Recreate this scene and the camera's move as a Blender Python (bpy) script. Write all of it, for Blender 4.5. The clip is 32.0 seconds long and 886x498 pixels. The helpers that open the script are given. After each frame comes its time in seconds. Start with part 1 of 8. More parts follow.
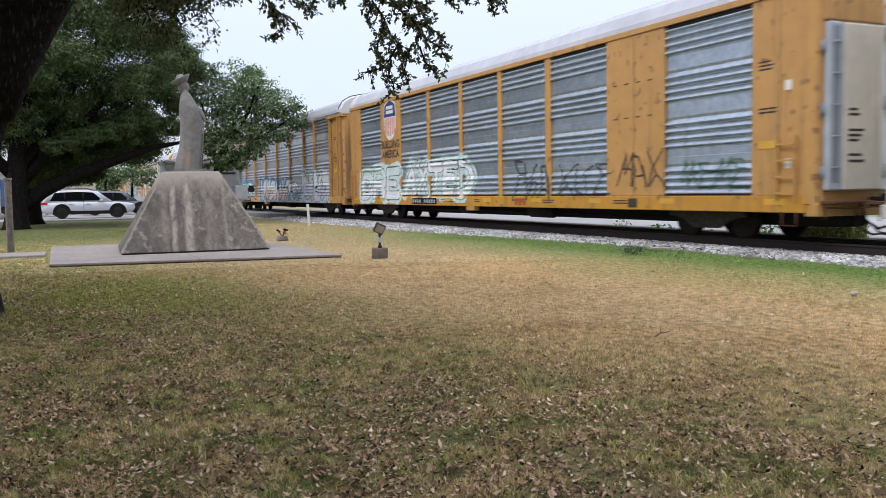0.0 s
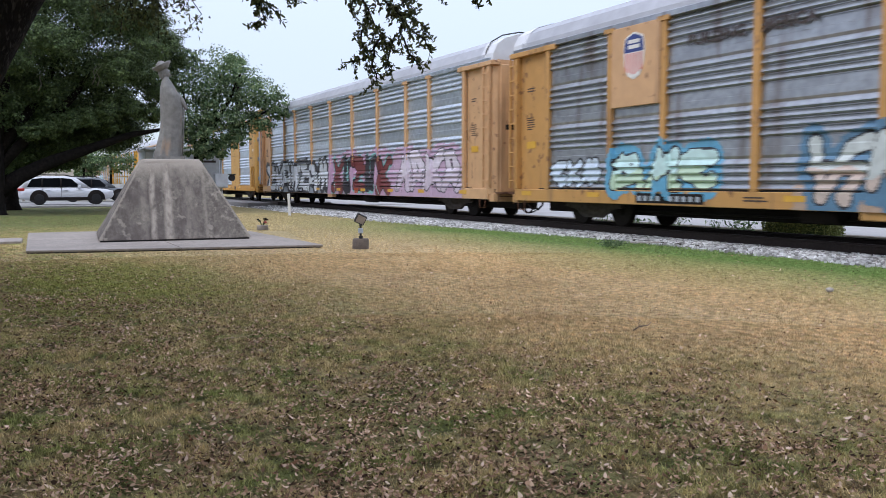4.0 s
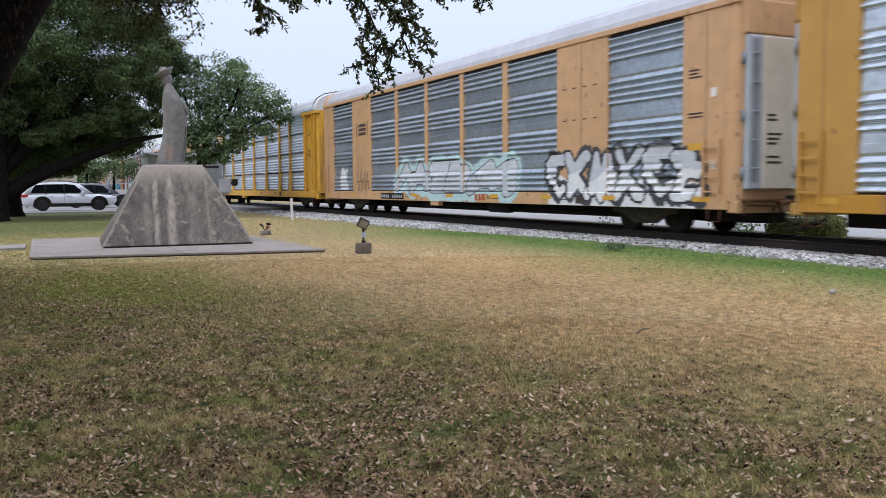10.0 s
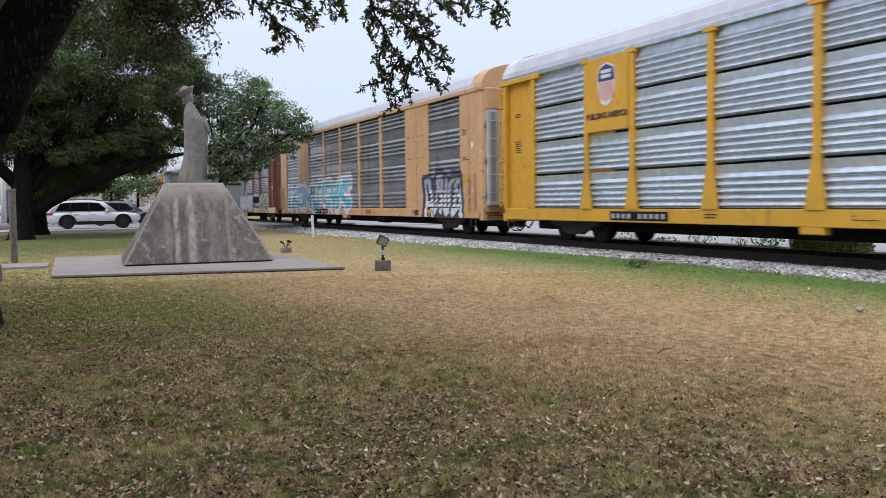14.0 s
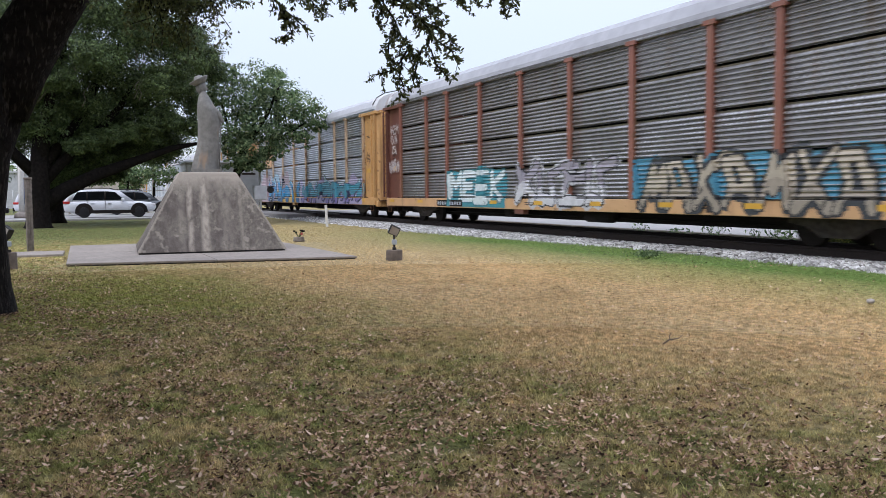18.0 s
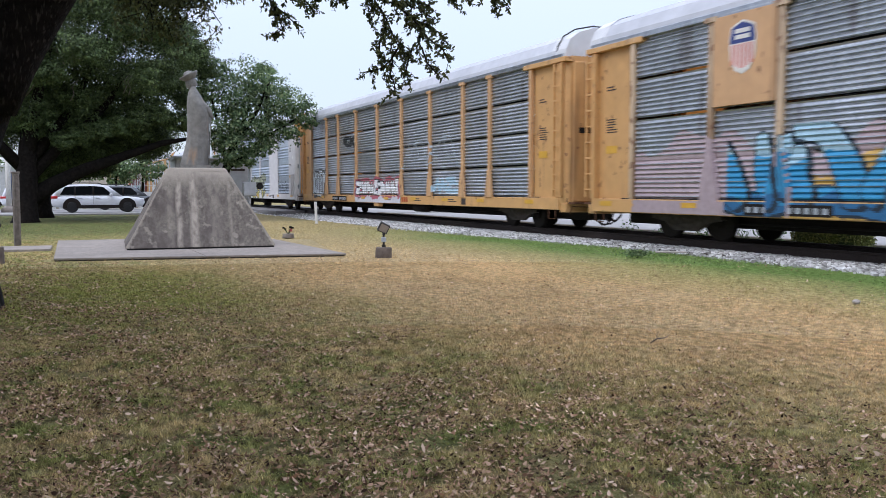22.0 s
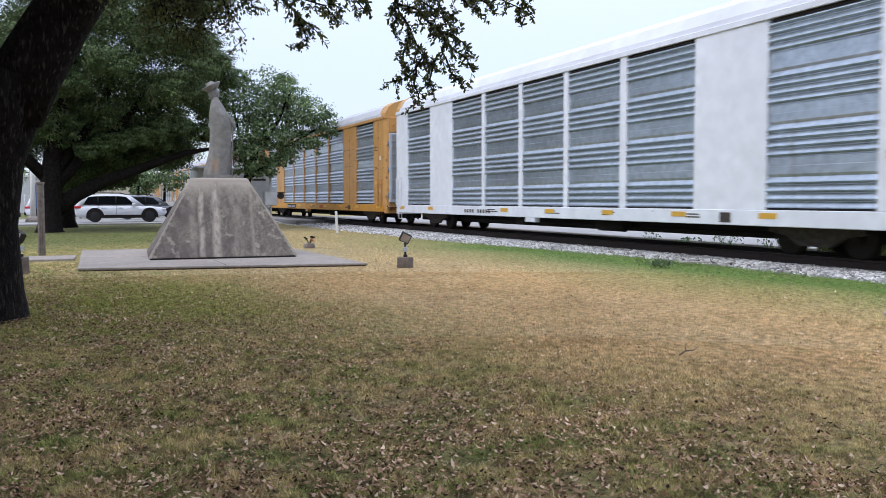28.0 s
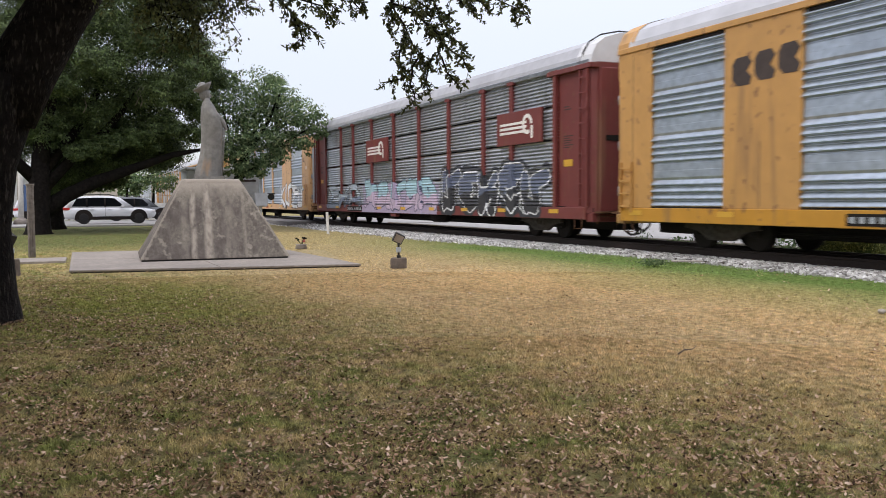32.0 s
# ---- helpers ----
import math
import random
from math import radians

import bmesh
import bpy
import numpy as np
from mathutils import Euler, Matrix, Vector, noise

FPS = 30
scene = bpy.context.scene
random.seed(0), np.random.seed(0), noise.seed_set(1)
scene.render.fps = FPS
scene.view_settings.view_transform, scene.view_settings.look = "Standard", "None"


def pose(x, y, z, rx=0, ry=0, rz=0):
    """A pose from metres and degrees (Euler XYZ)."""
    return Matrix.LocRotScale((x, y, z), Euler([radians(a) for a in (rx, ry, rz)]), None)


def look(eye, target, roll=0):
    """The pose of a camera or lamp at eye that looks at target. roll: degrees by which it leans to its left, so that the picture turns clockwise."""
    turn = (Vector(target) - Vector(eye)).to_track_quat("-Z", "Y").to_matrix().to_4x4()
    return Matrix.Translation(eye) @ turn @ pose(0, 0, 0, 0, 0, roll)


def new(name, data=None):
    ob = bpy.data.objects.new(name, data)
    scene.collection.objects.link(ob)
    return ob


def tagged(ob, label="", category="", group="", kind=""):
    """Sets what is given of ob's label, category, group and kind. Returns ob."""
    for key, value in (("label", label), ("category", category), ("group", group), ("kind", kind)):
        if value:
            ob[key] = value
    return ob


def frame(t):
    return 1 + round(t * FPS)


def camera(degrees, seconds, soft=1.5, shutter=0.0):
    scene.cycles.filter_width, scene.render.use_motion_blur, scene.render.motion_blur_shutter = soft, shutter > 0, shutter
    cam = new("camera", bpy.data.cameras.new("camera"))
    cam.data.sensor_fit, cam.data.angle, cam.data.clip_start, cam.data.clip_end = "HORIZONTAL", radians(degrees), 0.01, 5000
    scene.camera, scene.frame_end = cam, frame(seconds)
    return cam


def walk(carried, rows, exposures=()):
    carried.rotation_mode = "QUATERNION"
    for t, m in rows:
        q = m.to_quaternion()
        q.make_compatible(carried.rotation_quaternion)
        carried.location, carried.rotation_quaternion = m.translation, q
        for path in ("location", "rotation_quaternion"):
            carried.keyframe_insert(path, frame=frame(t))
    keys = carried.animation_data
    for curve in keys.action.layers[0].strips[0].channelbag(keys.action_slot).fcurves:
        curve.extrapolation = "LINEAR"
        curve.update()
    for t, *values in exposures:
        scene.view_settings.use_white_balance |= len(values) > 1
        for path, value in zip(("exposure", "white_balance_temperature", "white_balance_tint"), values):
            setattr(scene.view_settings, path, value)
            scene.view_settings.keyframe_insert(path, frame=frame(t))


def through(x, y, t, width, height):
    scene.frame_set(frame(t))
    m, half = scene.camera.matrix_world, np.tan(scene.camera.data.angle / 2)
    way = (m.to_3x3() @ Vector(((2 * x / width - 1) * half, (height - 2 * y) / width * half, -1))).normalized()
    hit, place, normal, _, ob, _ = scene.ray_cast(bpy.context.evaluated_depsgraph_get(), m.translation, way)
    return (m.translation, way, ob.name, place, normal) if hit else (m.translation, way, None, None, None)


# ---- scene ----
cam = camera(54.3, 32.0, soft=0.55, shutter=0.35)
PATH = [
    (0, (0.09, 0.625, 1.472), (-1.715, 1.476, 1.337), -0.9),
    (0.5, (0.085, 0.623, 1.468), (-1.719, 1.475, 1.329), -0.7),
    (1, (0.085, 0.618, 1.467), (-1.72, 1.468, 1.327), -0.6),
    (1.5, (0.088, 0.611, 1.474), (-1.712, 1.471, 1.33), -0.5),
    (2, (0.087, 0.616, 1.469), (-1.71, 1.48, 1.315), -0.5),
    (2.5, (0.091, 0.613, 1.466), (-1.704, 1.481, 1.313), -0.3),
    (3, (0.091, 0.614, 1.467), (-1.702, 1.487, 1.313), -0.3),
    (3.5, (0.095, 0.616, 1.47), (-1.692, 1.5, 1.314), -0.2),
    (5.5, (0.1, 0.618, 1.472), (-1.682, 1.514, 1.322), 0.1),
    (6, (0.101, 0.622, 1.47), (-1.682, 1.516, 1.321), 0.0),
    (6.5, (0.098, 0.621, 1.471), (-1.689, 1.505, 1.321), 0.0),
    (7, (0.097, 0.617, 1.471), (-1.69, 1.502, 1.322), -0.0),
    (7.5, (0.098, 0.621, 1.474), (-1.689, 1.507, 1.325), -0.1),
    (8, (0.099, 0.62, 1.471), (-1.688, 1.506, 1.322), -0.2),
    (8.5, (0.095, 0.624, 1.47), (-1.691, 1.51, 1.319), -0.2),
    (9, (0.107, 0.609, 1.478), (-1.679, 1.495, 1.328), -0.2),
    (9.5, (0.109, 0.61, 1.477), (-1.678, 1.495, 1.33), -0.2),
    (10, (0.111, 0.612, 1.477), (-1.677, 1.497, 1.331), -0.4),
    (10.5, (0.111, 0.609, 1.473), (-1.678, 1.492, 1.327), -0.4),
    (11, (0.109, 0.617, 1.471), (-1.698, 1.463, 1.322), -0.5),
    (11.5, (0.15, 0.663, 1.492), (-1.668, 1.484, 1.345), -0.5),
    (12, (0.211, 0.719, 1.494), (-1.626, 1.497, 1.349), -0.7),
    (12.5, (0.238, 0.74, 1.483), (-1.606, 1.498, 1.33), -0.7),
    (13, (0.177, 0.729, 1.499), (-1.653, 1.525, 1.361), -0.7),
    (13.5, (0.068, 0.705, 1.494), (-1.746, 1.538, 1.38), -0.6),
    (14, (0.038, 0.705, 1.499), (-1.773, 1.545, 1.39), -0.7),
    (14.5, (0.055, 0.742, 1.497), (-1.767, 1.557, 1.386), -0.7),
    (16.5, (0.089, 0.761, 1.489), (-1.739, 1.563, 1.367), -0.5),
    (17, (0.096, 0.765, 1.49), (-1.73, 1.57, 1.365), -0.5),
    (17.5, (0.099, 0.768, 1.491), (-1.726, 1.576, 1.363), -0.5),
    (18, (0.099, 0.767, 1.49), (-1.726, 1.575, 1.359), -0.5),
    (18.5, (0.094, 0.761, 1.485), (-1.725, 1.58, 1.353), -0.3),
    (19, (0.09, 0.76, 1.487), (-1.729, 1.58, 1.353), -0.1),
    (19.5, (0.095, 0.756, 1.487), (-1.724, 1.578, 1.353), -0.0),
    (20, (0.095, 0.764, 1.49), (-1.722, 1.587, 1.352), -0.1),
    (20.5, (0.1, 0.763, 1.488), (-1.716, 1.588, 1.349), -0.1),
    (21, (0.1, 0.765, 1.489), (-1.716, 1.591, 1.351), -0.0),
    (21.5, (0.107, 0.761, 1.488), (-1.708, 1.589, 1.352), 0.0),
    (22, (0.114, 0.761, 1.491), (-1.7, 1.591, 1.355), 0.0),
    (22.5, (0.115, 0.761, 1.492), (-1.702, 1.585, 1.356), 0.0),
    (23, (0.117, 0.763, 1.497), (-1.702, 1.584, 1.365), 0.2),
    (23.5, (0.115, 0.763, 1.503), (-1.716, 1.556, 1.378), 0.0),
    (24, (0.099, 0.771, 1.503), (-1.734, 1.563, 1.382), -0.0),
    (24.5, (0.099, 0.764, 1.505), (-1.737, 1.549, 1.388), -0.0),
    (25, (0.098, 0.764, 1.502), (-1.739, 1.547, 1.388), -0.0),
    (25.5, (0.097, 0.763, 1.5), (-1.74, 1.547, 1.385), -0.0),
    (27.5, (0.041, 0.744, 1.504), (-1.794, 1.531, 1.389), -0.1),
    (28, (0.028, 0.736, 1.504), (-1.805, 1.526, 1.389), -0.1),
    (28.5, (0.017, 0.727, 1.502), (-1.815, 1.521, 1.385), -0.1),
    (29, (0.005, 0.713, 1.503), (-1.825, 1.511, 1.387), -0.1),
    (29.5, (-0.008, 0.701, 1.503), (-1.838, 1.498, 1.388), -0.1),
    (30, (-0.013, 0.692, 1.508), (-1.841, 1.495, 1.392), -0.2),
    (30.5, (-0.015, 0.684, 1.506), (-1.841, 1.491, 1.392), -0.1),
    (31, (-0.025, 0.682, 1.502), (-1.851, 1.489, 1.388), -0.2),
    (31.5, (-0.029, 0.674, 1.503), (-1.855, 1.483, 1.389), -0.2),
    (32, (-0.02, 0.66, 1.501), (-1.844, 1.473, 1.387), -0.3),
]
EXPOSURES = [(0, 0.1, 6230, 16), (2, 0.08, 6190, 16), (3, 0.09, 6040, 16), (6, -0.02, 5890, 16), (7, -0.01, 6096, 16), (9, -0.02, 5950, 16), (10, -0.02, 6100, 16), (11, -0.03, 5980, 16), (12, -0.02, 6120, 16), (13, -0.04, 5710, 16), (14, -0.05, 6170, 16),
             (17, 0.11, 6320, 16), (18, 0.085, 6110, 16), (19, 0.06, 6070, 16), (21, 0.08, 5900, 16), (23, 0.07, 5995, 16), (25, 0.05, 6160, 16), (28, 0.14, 5970, 16), (29, 0.127, 6236, 16), (31, 0.09, 6360, 16), (32, 0.08, 6690, 16)]
walk(cam, [(t, look(eye, target, roll)) for t, eye, target, roll in PATH], EXPOSURES)


# ---- light ----
world = bpy.data.worlds.new("overcast_sky")
scene.world = world
world.use_nodes = True
wn, wl = world.node_tree.nodes, world.node_tree.links
wn.clear()
sky = wn.new("ShaderNodeTexSky")
sky.sky_type, sky.sun_disc = "NISHITA", False
sky.sun_elevation, sky.sun_rotation = radians(52), radians(120)
sky_bg, cloud_bg, sky_add, sky_out = (wn.new("ShaderNodeBackground"), wn.new("ShaderNodeBackground"),
                                      wn.new("ShaderNodeAddShader"), wn.new("ShaderNodeOutputWorld"))
sky_bg.inputs["Strength"].default_value = 0.05
cloud_bg.inputs["Color"].default_value = (0.80, 0.85, 0.93, 1)
# an overcast sky is about three times as bright overhead as at the horizon
sky_tc, sky_sep, sky_map = wn.new("ShaderNodeTexCoord"), wn.new("ShaderNodeSeparateXYZ"), wn.new("ShaderNodeMapRange")
sky_map.inputs["From Min"].default_value, sky_map.inputs["From Max"].default_value = 0.0, 1.0
sky_map.inputs["To Min"].default_value, sky_map.inputs["To Max"].default_value = 0.52, 2.0
wl.new(sky_tc.outputs["Generated"], sky_sep.inputs[0])
wl.new(sky_sep.outputs["Z"], sky_map.inputs["Value"])
wl.new(sky_map.outputs[0], cloud_bg.inputs["Strength"])
wl.new(sky.outputs[0], sky_bg.inputs[0])
wl.new(sky_bg.outputs[0], sky_add.inputs[0])
wl.new(cloud_bg.outputs[0], sky_add.inputs[1])
wl.new(sky_add.outputs[0], sky_out.inputs[0])

sun = new("sun", bpy.data.lights.new("sun", "SUN"))
sun.data.energy, sun.data.angle, sun.data.color = 1.2, radians(22), (1.0, 0.95, 0.88)
sun.matrix_world = look((8, -20, 26), (0, 0, 0))


# ---- materials ----
def shader(name):
    m = bpy.data.materials.new(name)
    m.use_nodes = True
    return m, m.node_tree.nodes, m.node_tree.links, m.node_tree.nodes["Principled BSDF"]


def noise_node(n, l, scale, detail=5, stretch=None, coord="Object"):
    tc = n.new("ShaderNodeTexCoord")
    src = tc.outputs[coord]
    if stretch:
        mp = n.new("ShaderNodeMapping")
        mp.inputs["Scale"].default_value = stretch
        l.new(src, mp.inputs[0])
        src = mp.outputs[0]
    t = n.new("ShaderNodeTexNoise")
    t.inputs["Scale"].default_value, t.inputs["Detail"].default_value = scale, detail
    l.new(src, t.inputs["Vector"])
    return t.outputs["Fac"]


def ramp_node(n, l, fac, stops):
    r = n.new("ShaderNodeValToRGB")
    while len(r.color_ramp.elements) < len(stops):
        r.color_ramp.elements.new(0.5)
    for e, (p, c) in zip(r.color_ramp.elements, stops):
        e.position, e.color = p, (*c, 1) if len(c) == 3 else c
    l.new(fac, r.inputs[0])
    return r.outputs[0]


def mix_node(n, l, fac, a, b, mode="MIX"):
    x = n.new("ShaderNodeMix")
    x.data_type, x.blend_type = "RGBA", mode
    for sock, v in ((x.inputs[0], fac), (x.inputs[6], a), (x.inputs[7], b)):
        if hasattr(v, "node"):
            l.new(v, sock)
        elif isinstance(v, tuple):
            sock.default_value = (*v, 1)
        else:
            sock.default_value = v
    return x.outputs[2]


def shade(c, f):
    return tuple(min(1.0, v * f) for v in c)


def surface(name, c, rough=0.6, metal=0.0, grain=12, big=0.8, vary=0.25, dirt=None, streak=None, bump=0.15, bump_scale=60,
            per_piece=0.0, spec=0.5):
    """Colour with fine grain, broad patches, optional dirt, vertical streaks, relief and a shift from piece to piece."""
    m, n, l, b = shader(name)
    fine = noise_node(n, l, grain)
    col = ramp_node(n, l, fine, [(0.3, shade(c, 1 - vary)), (0.7, shade(c, 1 + vary))])
    broad = noise_node(n, l, big)
    f = ramp_node(n, l, broad, [(0.35, (0, 0, 0)), (0.75, (1, 1, 1))])
    d = dirt or shade(c, 0.6)
    half = n.new("ShaderNodeMath")
    half.operation = "MULTIPLY"
    half.inputs[1].default_value = 0.5
    l.new(f, half.inputs[0])
    col = mix_node(n, l, half.outputs[0], col, d)
    if streak:
        s = noise_node(n, l, 1.0, 6, streak[1])
        sf = ramp_node(n, l, s, [(streak[2], (0, 0, 0)), (min(1, streak[2] + 0.18), (1, 1, 1))])
        col = mix_node(n, l, sf, col, streak[0])
    if per_piece:
        oi = n.new("ShaderNodeObjectInfo")
        v = ramp_node(n, l, oi.outputs["Random"], [(0, (1 - per_piece,) * 3), (1, (1 + per_piece,) * 3)])
        col = mix_node(n, l, 1.0, col, v, "MULTIPLY")
    l.new(col, b.inputs["Base Color"])
    b.inputs["Roughness"].default_value, b.inputs["Metallic"].default_value = rough, metal
    b.inputs["Specular IOR Level"].default_value = spec
    if bump:
        bp = n.new("ShaderNodeBump")
        bp.inputs["Strength"].default_value, bp.inputs["Distance"].default_value = bump, 0.02
        l.new(noise_node(n, l, bump_scale, 4), bp.inputs["Height"])
        l.new(bp.outputs[0], b.inputs["Normal"])
    return m


def turf_colour(n, l, light=1.0, gap=1.0):
    """Straw and green by where one stands: lush beside the ballast, straw in the open, dull green under the trees, with
    tree shade painted in at the far left.
    """
    tc = n.new("ShaderNodeTexCoord")
    big = noise_node(n, l, 0.35, 4)
    mid = noise_node(n, l, 2.3, 6)
    fine = noise_node(n, l, 10, 3)
    tuft = noise_node(n, l, 3.4, 3)
    sep = n.new("ShaderNodeSeparateXYZ")
    l.new(tc.outputs["Object"], sep.inputs[0])

    def math(op, a, b):
        x = n.new("ShaderNodeMath")
        x.operation = op
        for s, v in zip(x.inputs, (a, b)):
            if hasattr(v, "node"):
                l.new(v, s)
            else:
                s.default_value = v
        return x.outputs[0]

    wob = math("MULTIPLY", math("SUBTRACT", big, 0.5), 4.0)
    # across the lawn towards the track
    y = math("ADD", sep.outputs["Y"], math("MULTIPLY", wob, 0.5))
    green = shade((0.295, 0.315, 0.10), light)
    straw = shade((0.755, 0.55, 0.30), light)
    dull = shade((0.60, 0.46, 0.225), light)
    lush = shade((0.215, 0.31, 0.095), light)
    open_x = math("SUBTRACT", sep.outputs["Y"], math("MULTIPLY", sep.outputs["X"], 0.3))
    open_x = math("ADD", math("ADD", open_x, math("MULTIPLY", wob, 0.7)), math("MULTIPLY", math("SUBTRACT", mid, 0.5), 2.0))
    dry = ramp_node(n, l, math("MULTIPLY", math("SUBTRACT", open_x, 4.35), 0.25), [(0.0, (0, 0, 0)), (0.5, (0.45,) * 3), (1.0, (1, 1, 1))])
    side = ramp_node(n, l, math("MULTIPLY", math("ADD", math("SUBTRACT", y, 0.8), math("MULTIPLY", math("MINIMUM", math("ADD", sep.outputs["X"], 24), 0.0), 0.25)), 0.22), [(0.0, (0.08,) * 3), (1.0, (1, 1, 1))])
    dry = math("MULTIPLY", dry, side)
    patch = ramp_node(n, l, mid, [(0.36, (0, 0, 0)), (0.64, (1, 1, 1))])
    base = mix_node(n, l, patch, green, dull)
    sunny = mix_node(n, l, math("MULTIPLY", patch, 0.8), straw, shade((0.63, 0.455, 0.235), light))
    rusty = ramp_node(n, l, noise_node(n, l, 1.1, 5), [(0.5, (0, 0, 0)), (0.68, (0.7,) * 3)])
    sunny = mix_node(n, l, rusty, sunny, shade((0.55, 0.375, 0.195), light))
    leafy = ramp_node(n, l, noise_node(n, l, 6.0, 4, (1, 1, 0.2)), [(0.52, (0, 0, 0)), (0.66, (0.48,) * 3)])
    sunny = mix_node(n, l, leafy, sunny, shade((0.39, 0.335, 0.14), light))
    # paler, greyer hay behind the monument
    hay = ramp_node(n, l, math("MULTIPLY", math("ADD", math("ADD", sep.outputs["X"], 15), wob), -0.11), [(0.0, (0, 0, 0)), (1.0, (0.75,) * 3)])
    sunny = mix_node(n, l, hay, sunny, shade((0.48, 0.40, 0.205), light))
    col = mix_node(n, l, dry, base, sunny)
    # green grass at the far left, its colour darkened for the big oak's shade
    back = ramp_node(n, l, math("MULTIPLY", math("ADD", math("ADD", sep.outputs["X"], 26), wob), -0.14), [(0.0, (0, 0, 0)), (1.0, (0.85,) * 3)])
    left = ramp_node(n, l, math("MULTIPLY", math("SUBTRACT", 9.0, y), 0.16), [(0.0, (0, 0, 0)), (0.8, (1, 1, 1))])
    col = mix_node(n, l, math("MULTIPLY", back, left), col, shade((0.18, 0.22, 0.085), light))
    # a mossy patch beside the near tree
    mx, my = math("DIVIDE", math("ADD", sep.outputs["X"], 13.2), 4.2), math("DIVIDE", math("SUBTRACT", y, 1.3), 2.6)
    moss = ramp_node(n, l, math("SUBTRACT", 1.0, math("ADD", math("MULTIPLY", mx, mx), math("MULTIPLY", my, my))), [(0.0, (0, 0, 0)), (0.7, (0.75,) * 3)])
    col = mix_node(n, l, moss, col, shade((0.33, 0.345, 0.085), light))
    edge = ramp_node(n, l, math("MULTIPLY", math("SUBTRACT", y, 8.8), 0.24), [(0.0, (0, 0, 0)), (0.5, (0.4,) * 3), (0.95, (1, 1, 1))])
    far = ramp_node(n, l, math("MULTIPLY", math("ADD", sep.outputs["X"], 34), 0.1), [(0.0, (0.15,) * 3), (1.0, (1, 1, 1))])
    col = mix_node(n, l, math("MULTIPLY", edge, far), col, lush)
    thatch = ramp_node(n, l, tuft, [(0.52, (0, 0, 0)), (0.66, (0.55,) * 3)])
    col = mix_node(n, l, math("MULTIPLY", thatch, math("SUBTRACT", 1.0, dry)), col, shade((0.39, 0.265, 0.13), light))
    g = ramp_node(n, l, fine, [(0.36, (0.5,) * 3), (0.5, (1.0,) * 3), (0.66, (1.35,) * 3)])
    g = mix_node(n, l, math("MULTIPLY", dry, 0.3), g, (1.0, 1.0, 1.0))
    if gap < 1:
        # soil and thatch between the blades, painted dark for the shade there, paler where dry or far
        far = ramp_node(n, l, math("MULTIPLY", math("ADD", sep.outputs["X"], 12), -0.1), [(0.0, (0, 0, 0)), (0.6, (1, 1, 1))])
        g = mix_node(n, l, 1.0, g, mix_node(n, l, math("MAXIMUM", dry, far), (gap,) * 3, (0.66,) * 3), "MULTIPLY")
    return mix_node(n, l, 1.0, col, g, "MULTIPLY")


def turf(name, light, islands=False):
    m, n, l, b = shader(name)
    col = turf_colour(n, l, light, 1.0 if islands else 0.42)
    if islands:
        gm = n.new("ShaderNodeNewGeometry")
        v = ramp_node(n, l, gm.outputs["Random Per Island"], [(0, (0.72, 0.74, 0.72)), (0.5, (0.97, 0.97, 0.97)), (1, (1.12, 1.11, 1.08))])
        col = mix_node(n, l, 1.0, col, v, "MULTIPLY")
    l.new(col, b.inputs["Base Color"])
    b.inputs["Roughness"].default_value = 0.85
    b.inputs["Specular IOR Level"].default_value = 0.05
    if not islands:
        bp = n.new("ShaderNodeBump")
        bp.inputs["Strength"].default_value, bp.inputs["Distance"].default_value = 0.9, 0.05
        l.new(noise_node(n, l, 30, 6), bp.inputs["Height"])
        l.new(bp.outputs[0], b.inputs["Normal"])
    return m


def island_mat(name, stops, rough=0.7, through=0.0):
    m, n, l, b = shader(name)
    gm = n.new("ShaderNodeNewGeometry")
    col = ramp_node(n, l, gm.outputs["Random Per Island"], stops)
    patch = noise_node(n, l, 0.9, 3)
    v = ramp_node(n, l, patch, [(0.3, (0.7,) * 3), (0.7, (1.25,) * 3)])
    col = mix_node(n, l, 1.0, col, v, "MULTIPLY")
    l.new(col, b.inputs["Base Color"])
    b.inputs["Roughness"].default_value = rough
    b.inputs["Specular IOR Level"].default_value = 0.3 if rough < 0.9 else 0.05
    if through:
        tr = n.new("ShaderNodeBsdfTranslucent")
        mx = n.new("ShaderNodeMixShader")
        mx.inputs[0].default_value = through
        l.new(col, tr.inputs[0])
        l.new(b.outputs[0], mx.inputs[1])
        l.new(tr.outputs[0], mx.inputs[2])
        l.new(mx.outputs[0], n["Material Output"].inputs[0])
    return m


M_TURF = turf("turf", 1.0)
M_BLADE = turf("grass_blades", 1.08, True)
M_DEAD = island_mat("dead_leaves", [(0, (0.022, 0.013, 0.009)), (0.25, (0.10, 0.058, 0.034)), (0.5, (0.32, 0.19, 0.112)), (0.8, (0.52, 0.335, 0.215)), (1, (0.74, 0.54, 0.39))], 0.95)
M_PALEDEAD = island_mat("pale_dead_leaves", [(0, (0.22, 0.11, 0.055)), (0.6, (0.48, 0.31, 0.19)), (1, (0.76, 0.58, 0.43))], 0.95)
M_OAK = island_mat("oak_leaves", [(0, (0.026, 0.042, 0.016)), (0.55, (0.080, 0.122, 0.042)), (0.85, (0.125, 0.175, 0.060)), (1, (0.175, 0.225, 0.085))], 0.6, 0.12)
M_LIGHTLEAF = island_mat("paler_leaves", [(0, (0.05, 0.085, 0.036)), (0.6, (0.13, 0.20, 0.088)), (1, (0.31, 0.38, 0.175))], 0.6, 0.35)
M_HEDGE = island_mat("hedge_leaves", [(0, (0.07, 0.085, 0.022)), (0.6, (0.22, 0.24, 0.07)), (1, (0.45, 0.45, 0.16))], 0.6, 0.25)
